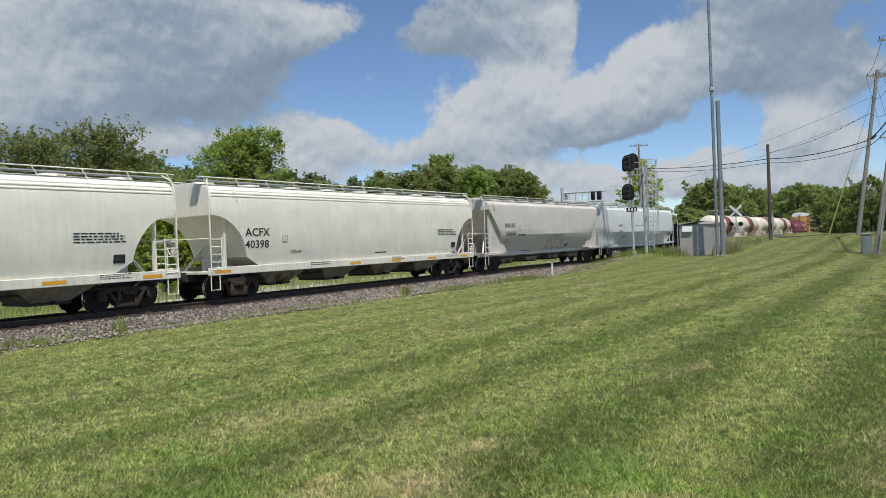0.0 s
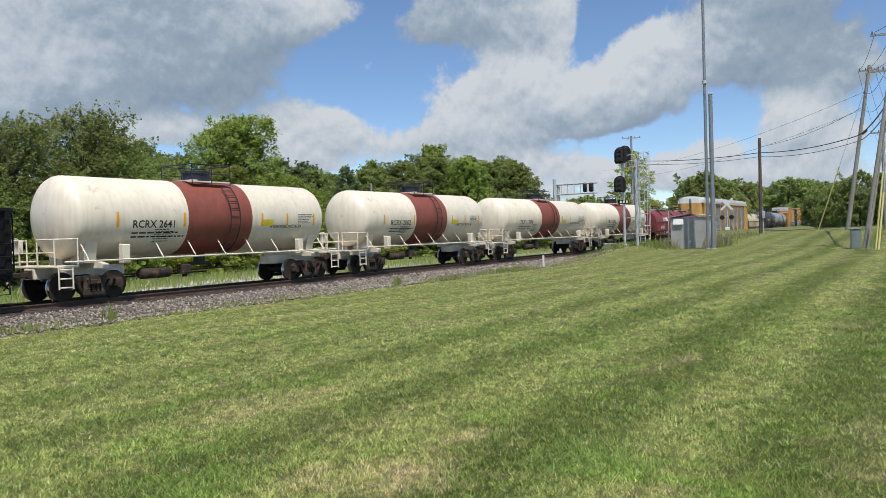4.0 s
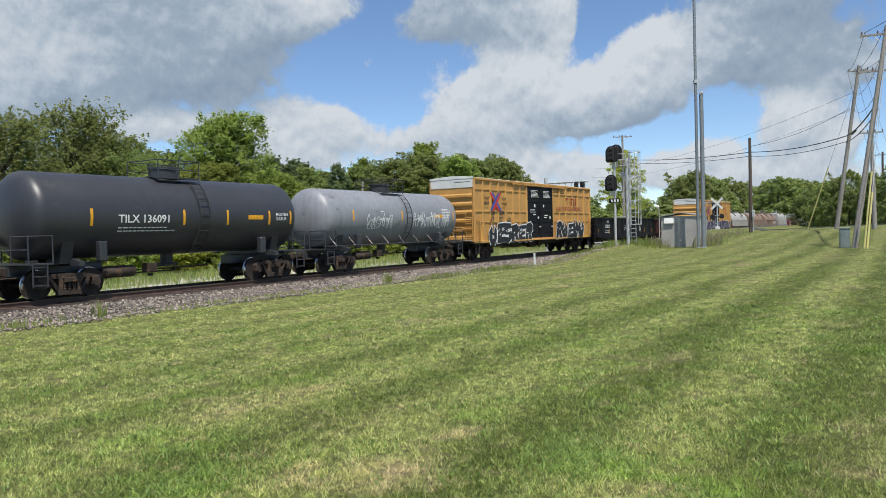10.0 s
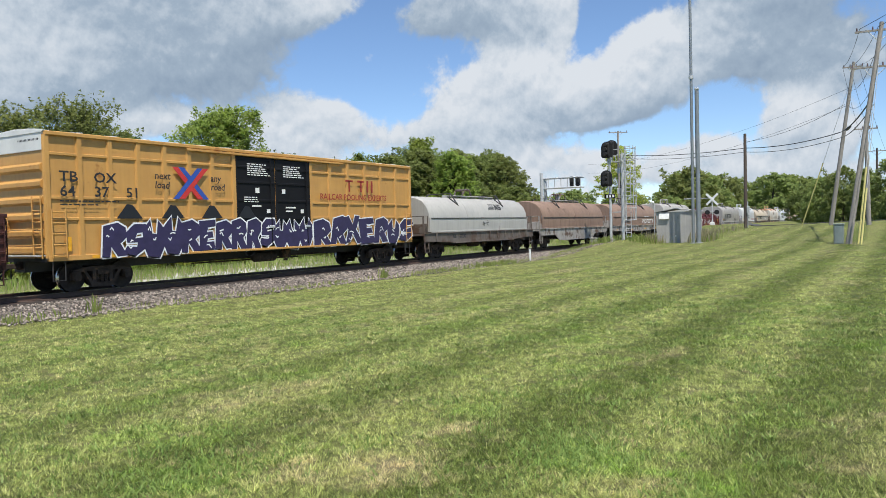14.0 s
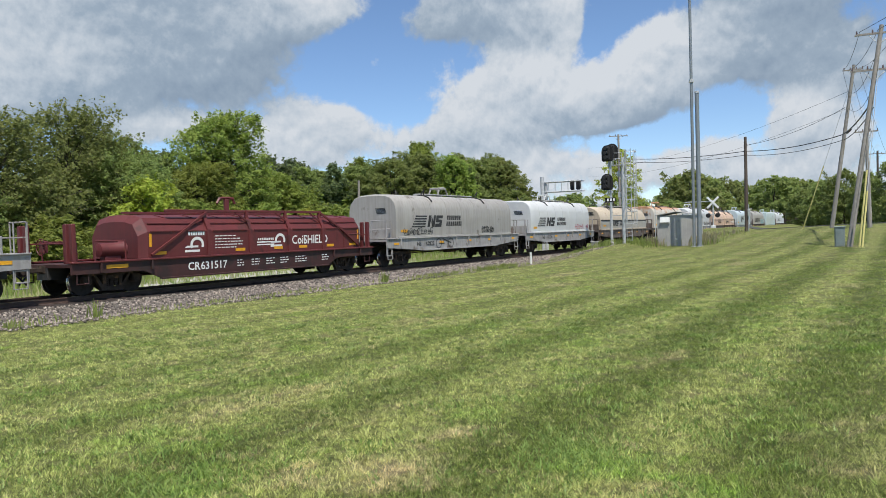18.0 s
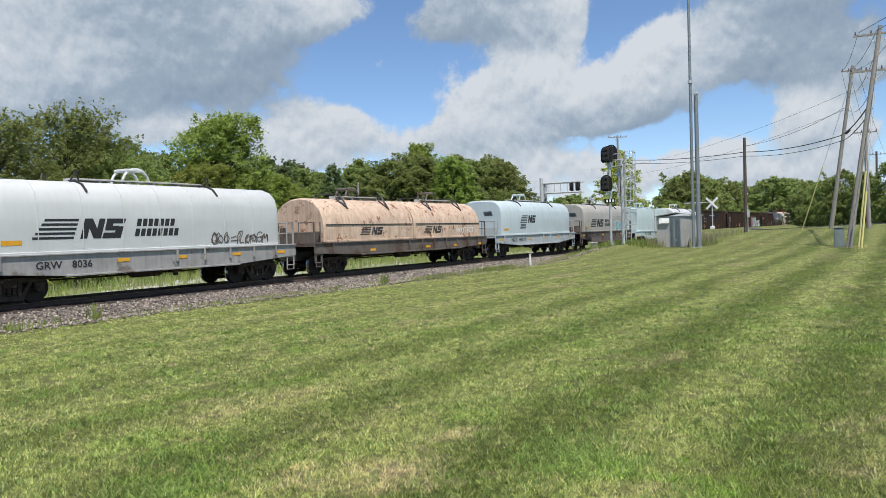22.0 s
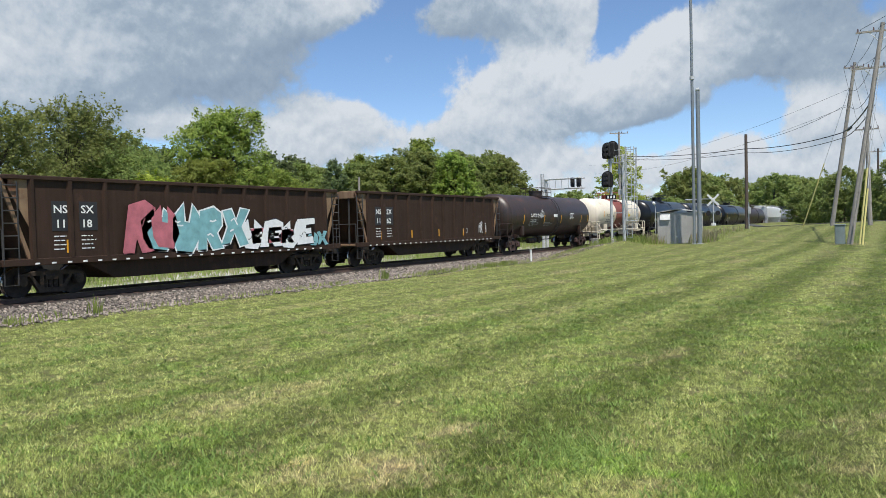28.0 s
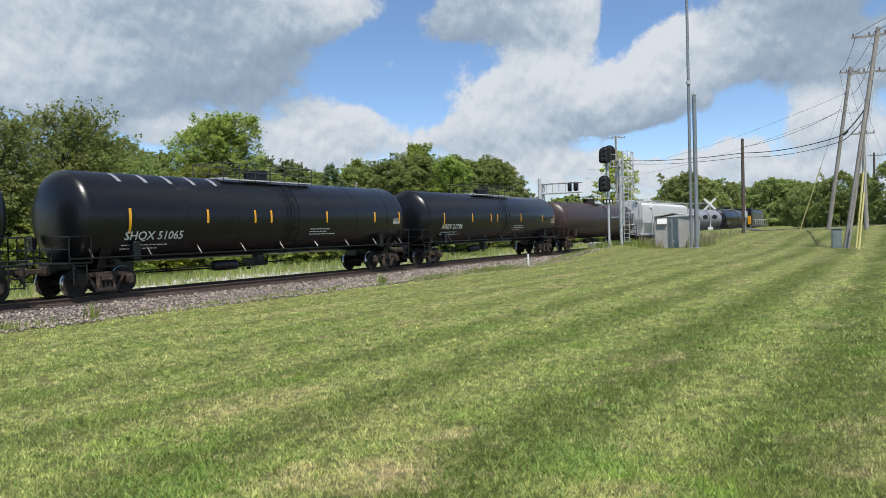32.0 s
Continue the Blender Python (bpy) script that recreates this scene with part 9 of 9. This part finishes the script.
def leaves(rng, p, out, leaf):
    """One small pointed leaf at each place, turned outwards and up."""
    count = len(p)
    n = out + rng.normal(0, 0.55, (count, 3)) + np.array([0, 0, 0.4])
    n /= np.linalg.norm(n, axis=1)[:, None]
    u = np.cross(n, rng.normal(0, 1, (count, 3)))
    u /= np.linalg.norm(u, axis=1)[:, None]
    v = np.cross(n, u)
    s = leaf * rng.uniform(0.6, 1.35, count)[:, None]
    q = np.stack([p - u * s - v * s * 0.3, p + u * s - v * s * 0.3, p + v * s * 0.9], 1)
    return q.reshape(-1, 3), np.arange(3 * count).reshape(-1, 3)


PROFILE = {  # radius of the crown over its height, from foot to top
    "dome": ((0, 0.75), (0.15, 0.95), (0.4, 1.0), (0.62, 0.92), (0.8, 0.72), (0.93, 0.46), (1, 0.18)),
    "spray": ((0, 0.95), (0.3, 1.0), (0.55, 0.95), (0.75, 0.82), (0.9, 0.62), (1, 0.36)),
    "slim": ((0, 0.8), (0.25, 1.0), (0.5, 0.9), (0.75, 0.66), (0.9, 0.42), (1, 0.15)),
    "bush": ((0, 0.9), (0.3, 1.0), (0.6, 0.86), (0.85, 0.5), (1, 0.1))}


def tree(name, seed, height, width, kind, count, leaf, trunk=0.25, shape="dome", base=0.18, at=None, label="", category="tree", twigs=420, reach=0.9, loose=0.16, gaps=0.6, lobes=9):
    """Tapered trunk, limbs that fork to twigs all through an uneven crown, and leaves strung along the twigs."""
    rng = np.random.default_rng(seed)
    t = thing(name, label, category, group="trees and bushes beyond the track", at=at)
    m = Mesh()
    stem = [Vector((0.012 * height * math.sin(k * 1.3 + seed), 0.01 * height * math.cos(k * 1.1), height * 0.84 * k / 6)) for k in range(7)]
    stem[0] = Vector((0, 0, -0.3))
    for k in range(6):
        m.tube(stem[k], stem[k + 1], trunk * (1 - k / 7), 8, trunk * (1 - (k + 1) / 7), cap=False)
    hs, rs = zip(*PROFILE[shape])
    H0 = height * base
    # boughs: lumps of the crown that stand out from its mean outline
    bough = []
    for k in range(lobes):
        f, a = rng.uniform(0.12, 0.95), k * 2.4 + rng.uniform(-0.5, 0.5)
        r = np.interp(f, hs, rs) * width * 0.5 * rng.uniform(0.55, 0.85)
        bough.append((np.array([r * math.cos(a), r * math.sin(a), H0 + f * (height - H0)]), width * rng.uniform(0.15, 0.24)))
    P, O, per = [], [], max(8, count // twigs)
    made = 0
    while made < twigs:
        if rng.random() < 0.33:
            c, r = bough[rng.integers(len(bough))]
            d = rng.normal(0, 1, 3)
            d /= np.linalg.norm(d)
            e = c + d * r * rng.uniform(0.55, 1.0)
            e[2] = min(e[2], height * 0.98)
        else:
            f, a = rng.uniform(0, 1) ** 0.85, rng.uniform(0, math.tau)
            r = np.interp(f, hs, rs) * width * 0.5 * rng.uniform(0.1, 1.0) ** 0.45 * 0.92
            e = np.array([r * math.cos(a), r * math.sin(a), H0 + f * (height - H0) * 0.95])
        if e[2] < H0:
            continue
        hole = math.sin(e[0] * 1.9 + seed) * math.sin(e[1] * 1.7 + 2 * seed) * math.sin(e[2] * 1.5 + seed * 3)
        if hole > gaps:
            continue
        out = np.array([e[0], e[1], (e[2] - H0) * 0.55 - height * 0.12])
        out = out / (np.linalg.norm(out) + 1e-6) + rng.normal(0, 0.35, 3) + np.array([0, 0, 0.45])
        out /= np.linalg.norm(out)
        L = reach * rng.uniform(0.6, 1.3)
        s = np.linspace(0, 1, 5)[:, None]
        line = e + out * L * (s - 0.35) + np.array([0, 0, -0.28 * L]) * s ** 2 * (0.2 + np.hypot(out[0], out[1]))
        if made % 8 == 0:
            m.path([Vector(q) for q in line[::2]], trunk * 0.035 + 0.006, 3)
            m.tube(stem[min(5, 1 + int(4.2 * e[2] / height))], Vector(line[0]), trunk * 0.22, 5, trunk * 0.05, cap=False)
        w = rng.uniform(0, 1, per)
        q = np.stack([np.interp(w, s[:, 0], line[:, j]) for j in range(3)], 1)
        q += rng.normal(0, 1, (per, 3)) * (loose * (1.15 - 0.75 * w))[:, None] * np.array([1, 1, 0.7])
        P.append(q)
        O.append(np.repeat(out[None] * 0.7, per, 0))
        made += 1
    part("trunk", m, bark, t, smooth=50)
    V, F = leaves(rng, np.concatenate(P), np.concatenate(O), leaf)
    part("crown", raw_mesh("crown", V, F, LEAF[kind]), None, t)
    return t


def set_tree(proto, x, y, size, turn, wide=1.0, label=""):
    o = copy_thing(proto, pose(x, y, on_ground(x, y) - 0.1, 0, 0, turn) @ Matrix.Diagonal((size * wide, size * wide, size, 1)))
    if label:
        tagged(o, label)
    return o


gz = lambda x, y: on_ground(x, y) - 0.1
oak = tree("tree", 11, 12.5, 11.0, "green", 46000, 0.125, 0.34, "dome", 0.08, pose(45.7, 50, gz(45.7, 50)), "broad round-crowned green tree behind the track", twigs=1050, reach=1.0, loose=0.26, gaps=0.9)
spray = tree("tree", 12, 11.2, 9.6, "dark", 40000, 0.105, 0.22, "spray", 0.04, pose(30.0, 47, gz(29, 47)), "dense olive-green tree with feathery top twigs", twigs=1200, reach=1.6, loose=0.17, gaps=0.92)
spire = tree("tree", 13, 13.3, 7.6, "green", 28000, 0.135, 0.28, "slim", 0.06, pose(80.5, 52, gz(79, 52)), "tall green tree with uneven pointed crown", twigs=600, reach=1.2, loose=0.22, gaps=0.85)
round_t = tree("tree", 14, 13.4, 9.4, "dark", 30000, 0.15, 0.28, "dome", 0.06, pose(96.5, 56, gz(96, 56)), "round-crowned dark green tree behind the track", twigs=640, reach=1.1, loose=0.26, gaps=0.85)
slim = tree("tree", 15, 11.2, 5.4, "blue", 8500, 0.15, 0.18, "slim", 0.08, pose(62.1, 60, gz(62, 60)), "slim blue-green tree in the far hedge", twigs=200, reach=1.3, loose=0.2)
bush = tree("bush", 16, 4.6, 5.6, "green", 8000, 0.12, 0.08, "bush", 0.0, pose(37.0, 41, gz(37, 41)), "thick green bush in the hedge behind the track", "bush", twigs=260, reach=0.8, loose=0.16, gaps=0.7, lobes=6)
ybush = tree("bush", 17, 6.3, 6.0, "yellow", 11000, 0.12, 0.08, "bush", 0.0, pose(31.2, 41.0, gz(31, 41)), "bright yellow-green bush in the hedge", "bush", twigs=240, reach=0.8, loose=0.18, gaps=0.7, lobes=6)
pale = tree("tree", 18, 15.2, 8.8, "yellow", 6000, 0.19, 0.2, "slim", 0.25, pose(124, 40, gz(124, 40)), "thin-leaved pale green tree behind the signal", twigs=110, reach=1.9, loose=0.35, gaps=0.15)
far_bush = tree("bush", 23, 4.6, 6.0, "dark", 3000, 0.25, 0.08, "bush", 0.0, pose(118, 44, gz(118, 44)), "green bush at the foot of the distant wood", "bush", twigs=90, reach=1.0, loose=0.3, gaps=0.8)
far_t = tree("tree", 19, 16.5, 17.0, "dark", 10000, 0.42, 0.4, "dome", 0.0, pose(203, 47, gz(203, 47)), "large dark green tree of the distant wood", twigs=260, reach=1.9, loose=0.6, gaps=0.8, lobes=14)

for p, x, y, s, a, w in ((spray, 23.5, 44.5, 0.88, 70, 1.1), (spray, 34.2, 48.5, 0.88, 200, 1.1), (oak, 20.5, 52, 0.72, 40, 1.1), (spray, 27.0, 56, 0.90, 140, 1.1), (slim, 47.5, 62, 0.95, 30, 1.2),
                         (round_t, 53.5, 56, 0.70, 60, 0.9), (slim, 44.5, 63, 0.92, 90, 1.1), (slim, 66, 60.5, 1.0, 200, 1.0), (slim, 71.7, 64, 1.02, 45, 1.0), (slim, 75, 66, 1.0, 145, 1.0),
                         (spire, 73.5, 56, 0.84, 100, 0.9), (slim, 70.0, 57.5, 0.96, 310, 0.8), (round_t, 107, 54.5, 1.03, 150, 0.95), (round_t, 102, 60, 0.98, 250, 1.0), (spire, 90, 58, 0.90, 230, 1.1),
                         (oak, 58.5, 58, 0.72, 120, 1.0), (spray, 15, 46, 0.88, 10, 1.0), (spray, 40.0, 57, 0.88, 300, 1.0), (oak, 86, 62, 0.85, 200, 1.0), (slim, 112, 62, 0.9, 10, 1.2), (spray, 32.5, 44, 0.72, 260, 1.1), (spray, 19.5, 42.5, 0.72, 120, 1.1), (oak, 41.0, 47.5, 0.64, 20, 1.2), (oak, 52.5, 49.5, 0.62, 260, 1.2), (slim, 50.5, 58, 0.85, 140, 1.3), (slim, 55.5, 62, 0.9, 240, 1.3), (slim, 38.5, 60, 1.0, 190, 1.2), (spray, 57.5, 50, 0.62, 40, 1.1), (round_t, 64, 52, 0.55, 10, 1.1), (ybush, 47.0, 41.5, 0.7, 40, 1.1), (ybush, 17.5, 40.0, 0.6, 80, 1.3),
                         (slim, 54.2, 50.4, 0.82, 0, 1.15), (round_t, 57.5, 51.3, 0.68, 67, 1.15), (round_t, 60.8, 52.0, 0.67, 134, 1.15), (slim, 57.3, 46.8, 0.79, 201, 1.15), (round_t, 60.9, 47.2, 0.68, 268, 1.15), (round_t, 64.3, 47.6, 0.67, 335, 1.15), (round_t, 60.6, 42.4, 0.71, 42, 1.15), (round_t, 64.8, 41.5, 0.77, 109, 1.15), (round_t, 68.3, 41.6, 0.74, 176, 1.15), (spire, 63.9, 37.3, 0.72, 243, 1.15), (round_t, 79.6, 44.1, 0.81, 310, 1.15), (round_t, 84.0, 42.2, 0.82, 17, 1.15), (round_t, 79.3, 38.1, 0.52, 84, 1.15), (round_t, 39.3, 53.0, 0.64, 151, 1.15), (round_t, 40.4, 52.2, 0.67, 218, 1.15), (slim, 41.2, 51.6, 0.85, 285, 1.15), (spray, 38.3, 53.7, 0.81, 352, 1.15), (round_t, 103.8, 47.1, 0.5, 59, 1.15)):
    set_tree(p, x, y, s, a, w)
rnd = random.Random(8)
for k in range(30):
    x = 14 + k * 3.6 + rnd.uniform(-1.2, 1.2)
    y = 40.5 + rnd.uniform(-2.0, 2.5) + max(0, (x - 60) * 0.12)
    set_tree(ybush if k % 7 == 5 else bush, x, y, rnd.uniform(0.7, 1.08) * (0.75 if k % 7 == 5 else 1), rnd.uniform(0, 360), rnd.uniform(0.95, 1.35))
for k in range(14):
    x = 20 + k * 7.5 + rnd.uniform(-2, 2)
    set_tree(bush, x, 48 + rnd.uniform(-2, 4), rnd.uniform(1.1, 1.5), rnd.uniform(0, 360), 1.1)
for x, y, s, a, w in ((214, 52, 0.95, 90, 1.0), (228, 50, 0.98, 200, 1.1), (248, 52, 1.02, 10, 1.0), (272, 52, 1.05, 80, 1.1), (292, 50, 1.05, 160, 1.1), (250, 33, 0.98, 220, 1.2), (272, 34, 1.02, 320, 1.2), (300, 33, 1.08, 50, 1.2),
                      (330, 34, 1.12, 140, 1.2), (365, 34, 1.2, 240, 1.2), (390, 30, 1.25, 20, 1.1), (188, 60, 0.72, 40, 1.0), (172, 66, 0.62, 150, 1.2), (155, 62, 0.55, 250, 1.2), (140, 58, 0.50, 350, 1.2), (166, 50, 0.48, 66, 1.3), (185, 47, 0.5, 90, 1.2)):
    set_tree(far_t, x, y, s, a, w)
for x, y, s, a, w in ((128, 7.2, 0.50, 10, 0.8), (122, 4.0, 0.44, 100, 0.7), (116, 0.5, 0.52, 200, 0.8), (135, 10.5, 0.44, 300, 0.8), (112, -3.5, 0.55, 30, 0.8), (150, 12.0, 0.42, 80, 0.9), (120, -8, 0.6, 150, 0.9), (160, 16, 0.42, 30, 0.9), (145, 5.5, 0.5, 240, 0.9)):
    set_tree(far_t, x, y, s, a, w, "dark green roadside tree near the utility poles")
for k in range(26):
    x = 120 + k * 9.5
    set_tree(far_bush, x, 31 + 14 * rnd.random(), rnd.uniform(0.8, 1.3), rnd.uniform(0, 360), 1.6, "green bush at the foot of the distant wood")


def far_woods():
    """The wood that closes the horizon: leaf masses too far to tell apart."""
    rng = np.random.default_rng(21)
    n = 340
    a = np.radians(rng.uniform(-30, 150, n))
    d = rng.uniform(420, 520, n)
    C = np.stack([d * np.sin(a), d * np.cos(a), rng.uniform(3, 15, n)], -1)
    keep = (C[:, 1] > 40) | (C[:, 1] < -10)
    C = C[keep]
    k = rng.integers(0, len(C), 26000)
    d = rng.normal(0, 1, (26000, 3))
    d /= np.linalg.norm(d, axis=1)[:, None]
    V, F = leaves(rng, C[k] + d * (rng.uniform(5, 10, len(C))[k] * rng.uniform(0.2, 1, 26000) ** 0.5)[:, None] * np.array([1.2, 1.2, 0.75]), d, 1.3)
    tagged(new("far_woods", raw_mesh("far_woods", V, F, LEAF["blue"])), "distant dark green wood along the horizon", "wood", kind="stuff")


far_woods()


# ---- rough growth ----
def weeds(name, label, spots, seed, kind_mat, flat=0.5, broad=1.0):
    """Tall weeds: spots of (x, y, spread along x, spread across, height, stems)."""
    rng = np.random.default_rng(seed)
    V, F, base = [], [], 0
    for x0, y0, sx, sy, hgt, n in spots:
        x, y = x0 + rng.normal(0, sx, n), y0 + rng.normal(0, sy, n)
        z = ground_z(x, y)
        h = hgt * rng.uniform(0.35, 1.1, n)
        t = rng.uniform(0, math.tau, n)
        w = (hgt * 0.022 + 0.006) * broad
        l = rng.uniform(flat * 0.1, flat, n) * h
        ld = rng.uniform(0, math.tau, n)
        p0 = np.stack([x - np.cos(t) * w, y - np.sin(t) * w, z - 0.02], -1)
        p1 = np.stack([x + np.cos(t) * w, y + np.sin(t) * w, z - 0.02], -1)
        mid = np.stack([x + np.cos(ld) * l * 0.35, y + np.sin(ld) * l * 0.35, z + h * 0.6], -1)
        dx = np.stack([np.cos(t) * w * 1.2, np.sin(t) * w * 1.2, 0 * t], -1)
        p4 = np.stack([x + np.cos(ld) * l, y + np.sin(ld) * l, z + h], -1)
        V.append(np.stack([p0, p1, mid + dx, mid - dx, p4, p4 + dx * 0.3], 1).reshape(-1, 3))
        i = base + 6 * np.arange(n)[:, None]
        F.append(np.concatenate([i + np.array([[0, 1, 2, 3]]), i + np.array([[3, 2, 5, 4]])]))
        base += 6 * n
    ob = new(name, raw_mesh(name, np.concatenate(V), np.concatenate(F), kind_mat))
    return tagged(ob, label, "weeds", kind="stuff")


seed_straw = leaf_material("dry_weeds", (0.38, 0.37, 0.20), (0.52, 0.46, 0.30))
weed_green = leaf_material("green_weeds", (0.28, 0.35, 0.09), (0.38, 0.42, 0.14))
weeds("green_weeds", "tall green weeds round the signal and cabin", ((57, 19.6, 1.4, 0.35, 0.5, 700), (58.5, 17.3, 1.0, 0.8, 0.42, 600), (60.6, 13.0, 1.0, 0.4, 0.45, 300), (66, 15.2, 2.5, 0.8, 0.36, 400), (74, 14.0, 3, 0.9, 0.32, 300),
                    (27, 19.4, 0.15, 0.1, 0.55, 26), (13.2, 19.6, 0.12, 0.1, 0.55, 20), (37, 19.1, 1.6, 0.2, 0.32, 500), (10, 19.5, 1.0, 0.2, 0.3, 240), (31, 19.2, 1.2, 0.2, 0.25, 300), (52, 19.9, 2.5, 0.25, 0.28, 500), (20, 19.5, 4.0, 0.18, 0.2, 500), (46, 19.4, 3.0, 0.2, 0.18, 400)), 31, weed_green)
weeds("dry_weeds", "tall straw-coloured seeding weeds beside the cabin", ((60.5, 13.0, 1.0, 0.4, 0.95, 200), (59.3, 16.6, 0.4, 0.4, 0.75, 90), (67, 14.8, 2.5, 0.6, 0.75, 130), (74, 14.0, 3, 0.7, 0.6, 110)), 32, seed_straw)
weeds("field_grass", "rough green grass along the far side of the track", tuple((4 + k * 6, 30.5, 3.5, 1.9, 0.20, 800) for k in range(14)) + tuple((10 + k * 9, 36.0, 5, 1.6, 0.55, 900) for k in range(10)), 33, weed_green)
weeds("field_straw", "pale seeding stalks among the rough grass beyond the track", tuple((10 + k * 9, 35.0, 5, 2.0, 0.55, 260) for k in range(10)), 35, seed_straw)
lawn_weed = leaf_material("broadleaf_weeds", (0.24, 0.34, 0.08), (0.32, 0.40, 0.13))
rng = np.random.default_rng(77)
weeds("broadleaf_weeds", "coarse broad-leaved weeds in the lawn", tuple((float(r * math.sin(a)), float(r * math.cos(a)), 0.10, 0.10, 0.05, 40) for r, a in zip(rng.uniform(3.2, 12, 110) ** 1.0, np.radians(rng.uniform(27, 90, 110))))
      + ((5.1, 2.05, 0.35, 0.2, 0.045, 1100), (3.6, 4.3, 0.4, 0.3, 0.045, 1100), (3.9, 5.0, 0.15, 0.12, 0.09, 60)), 34, lawn_weed, 2.2, 0.75)


# ---- moving things ----
def motions():
    for car, middle in CARS:
        walk(car, [(t, pose(middle - run(t), TRACK_Y, 0)) for t in np.linspace(0, 32, 17)])
    # every wheel turns with the way run; alike axles share the turning of the first
    steps = [k / FPS for k in range(32 * FPS + 1)]
    for side, sets in WHEELS.items():
        first = sets[0]
        walk(first, [(t, pose(side * AXLE, 0, WHEEL_R, 0, -math.degrees(run(t) / WHEEL_R), 0)) for t in steps])
        turning = first.animation_data
        for other in sets[1:]:
            other.rotation_mode = "QUATERNION"
            keys = other.animation_data_create()
            keys.action = turning.action
            keys.action_slot = turning.action_slot
    walk(cloud_dome, [(t, pose(0, 0, 0, 0, 0, 1.9 - 0.1 * t)) for t in (0, 8, 16, 24, 32)])


motions()
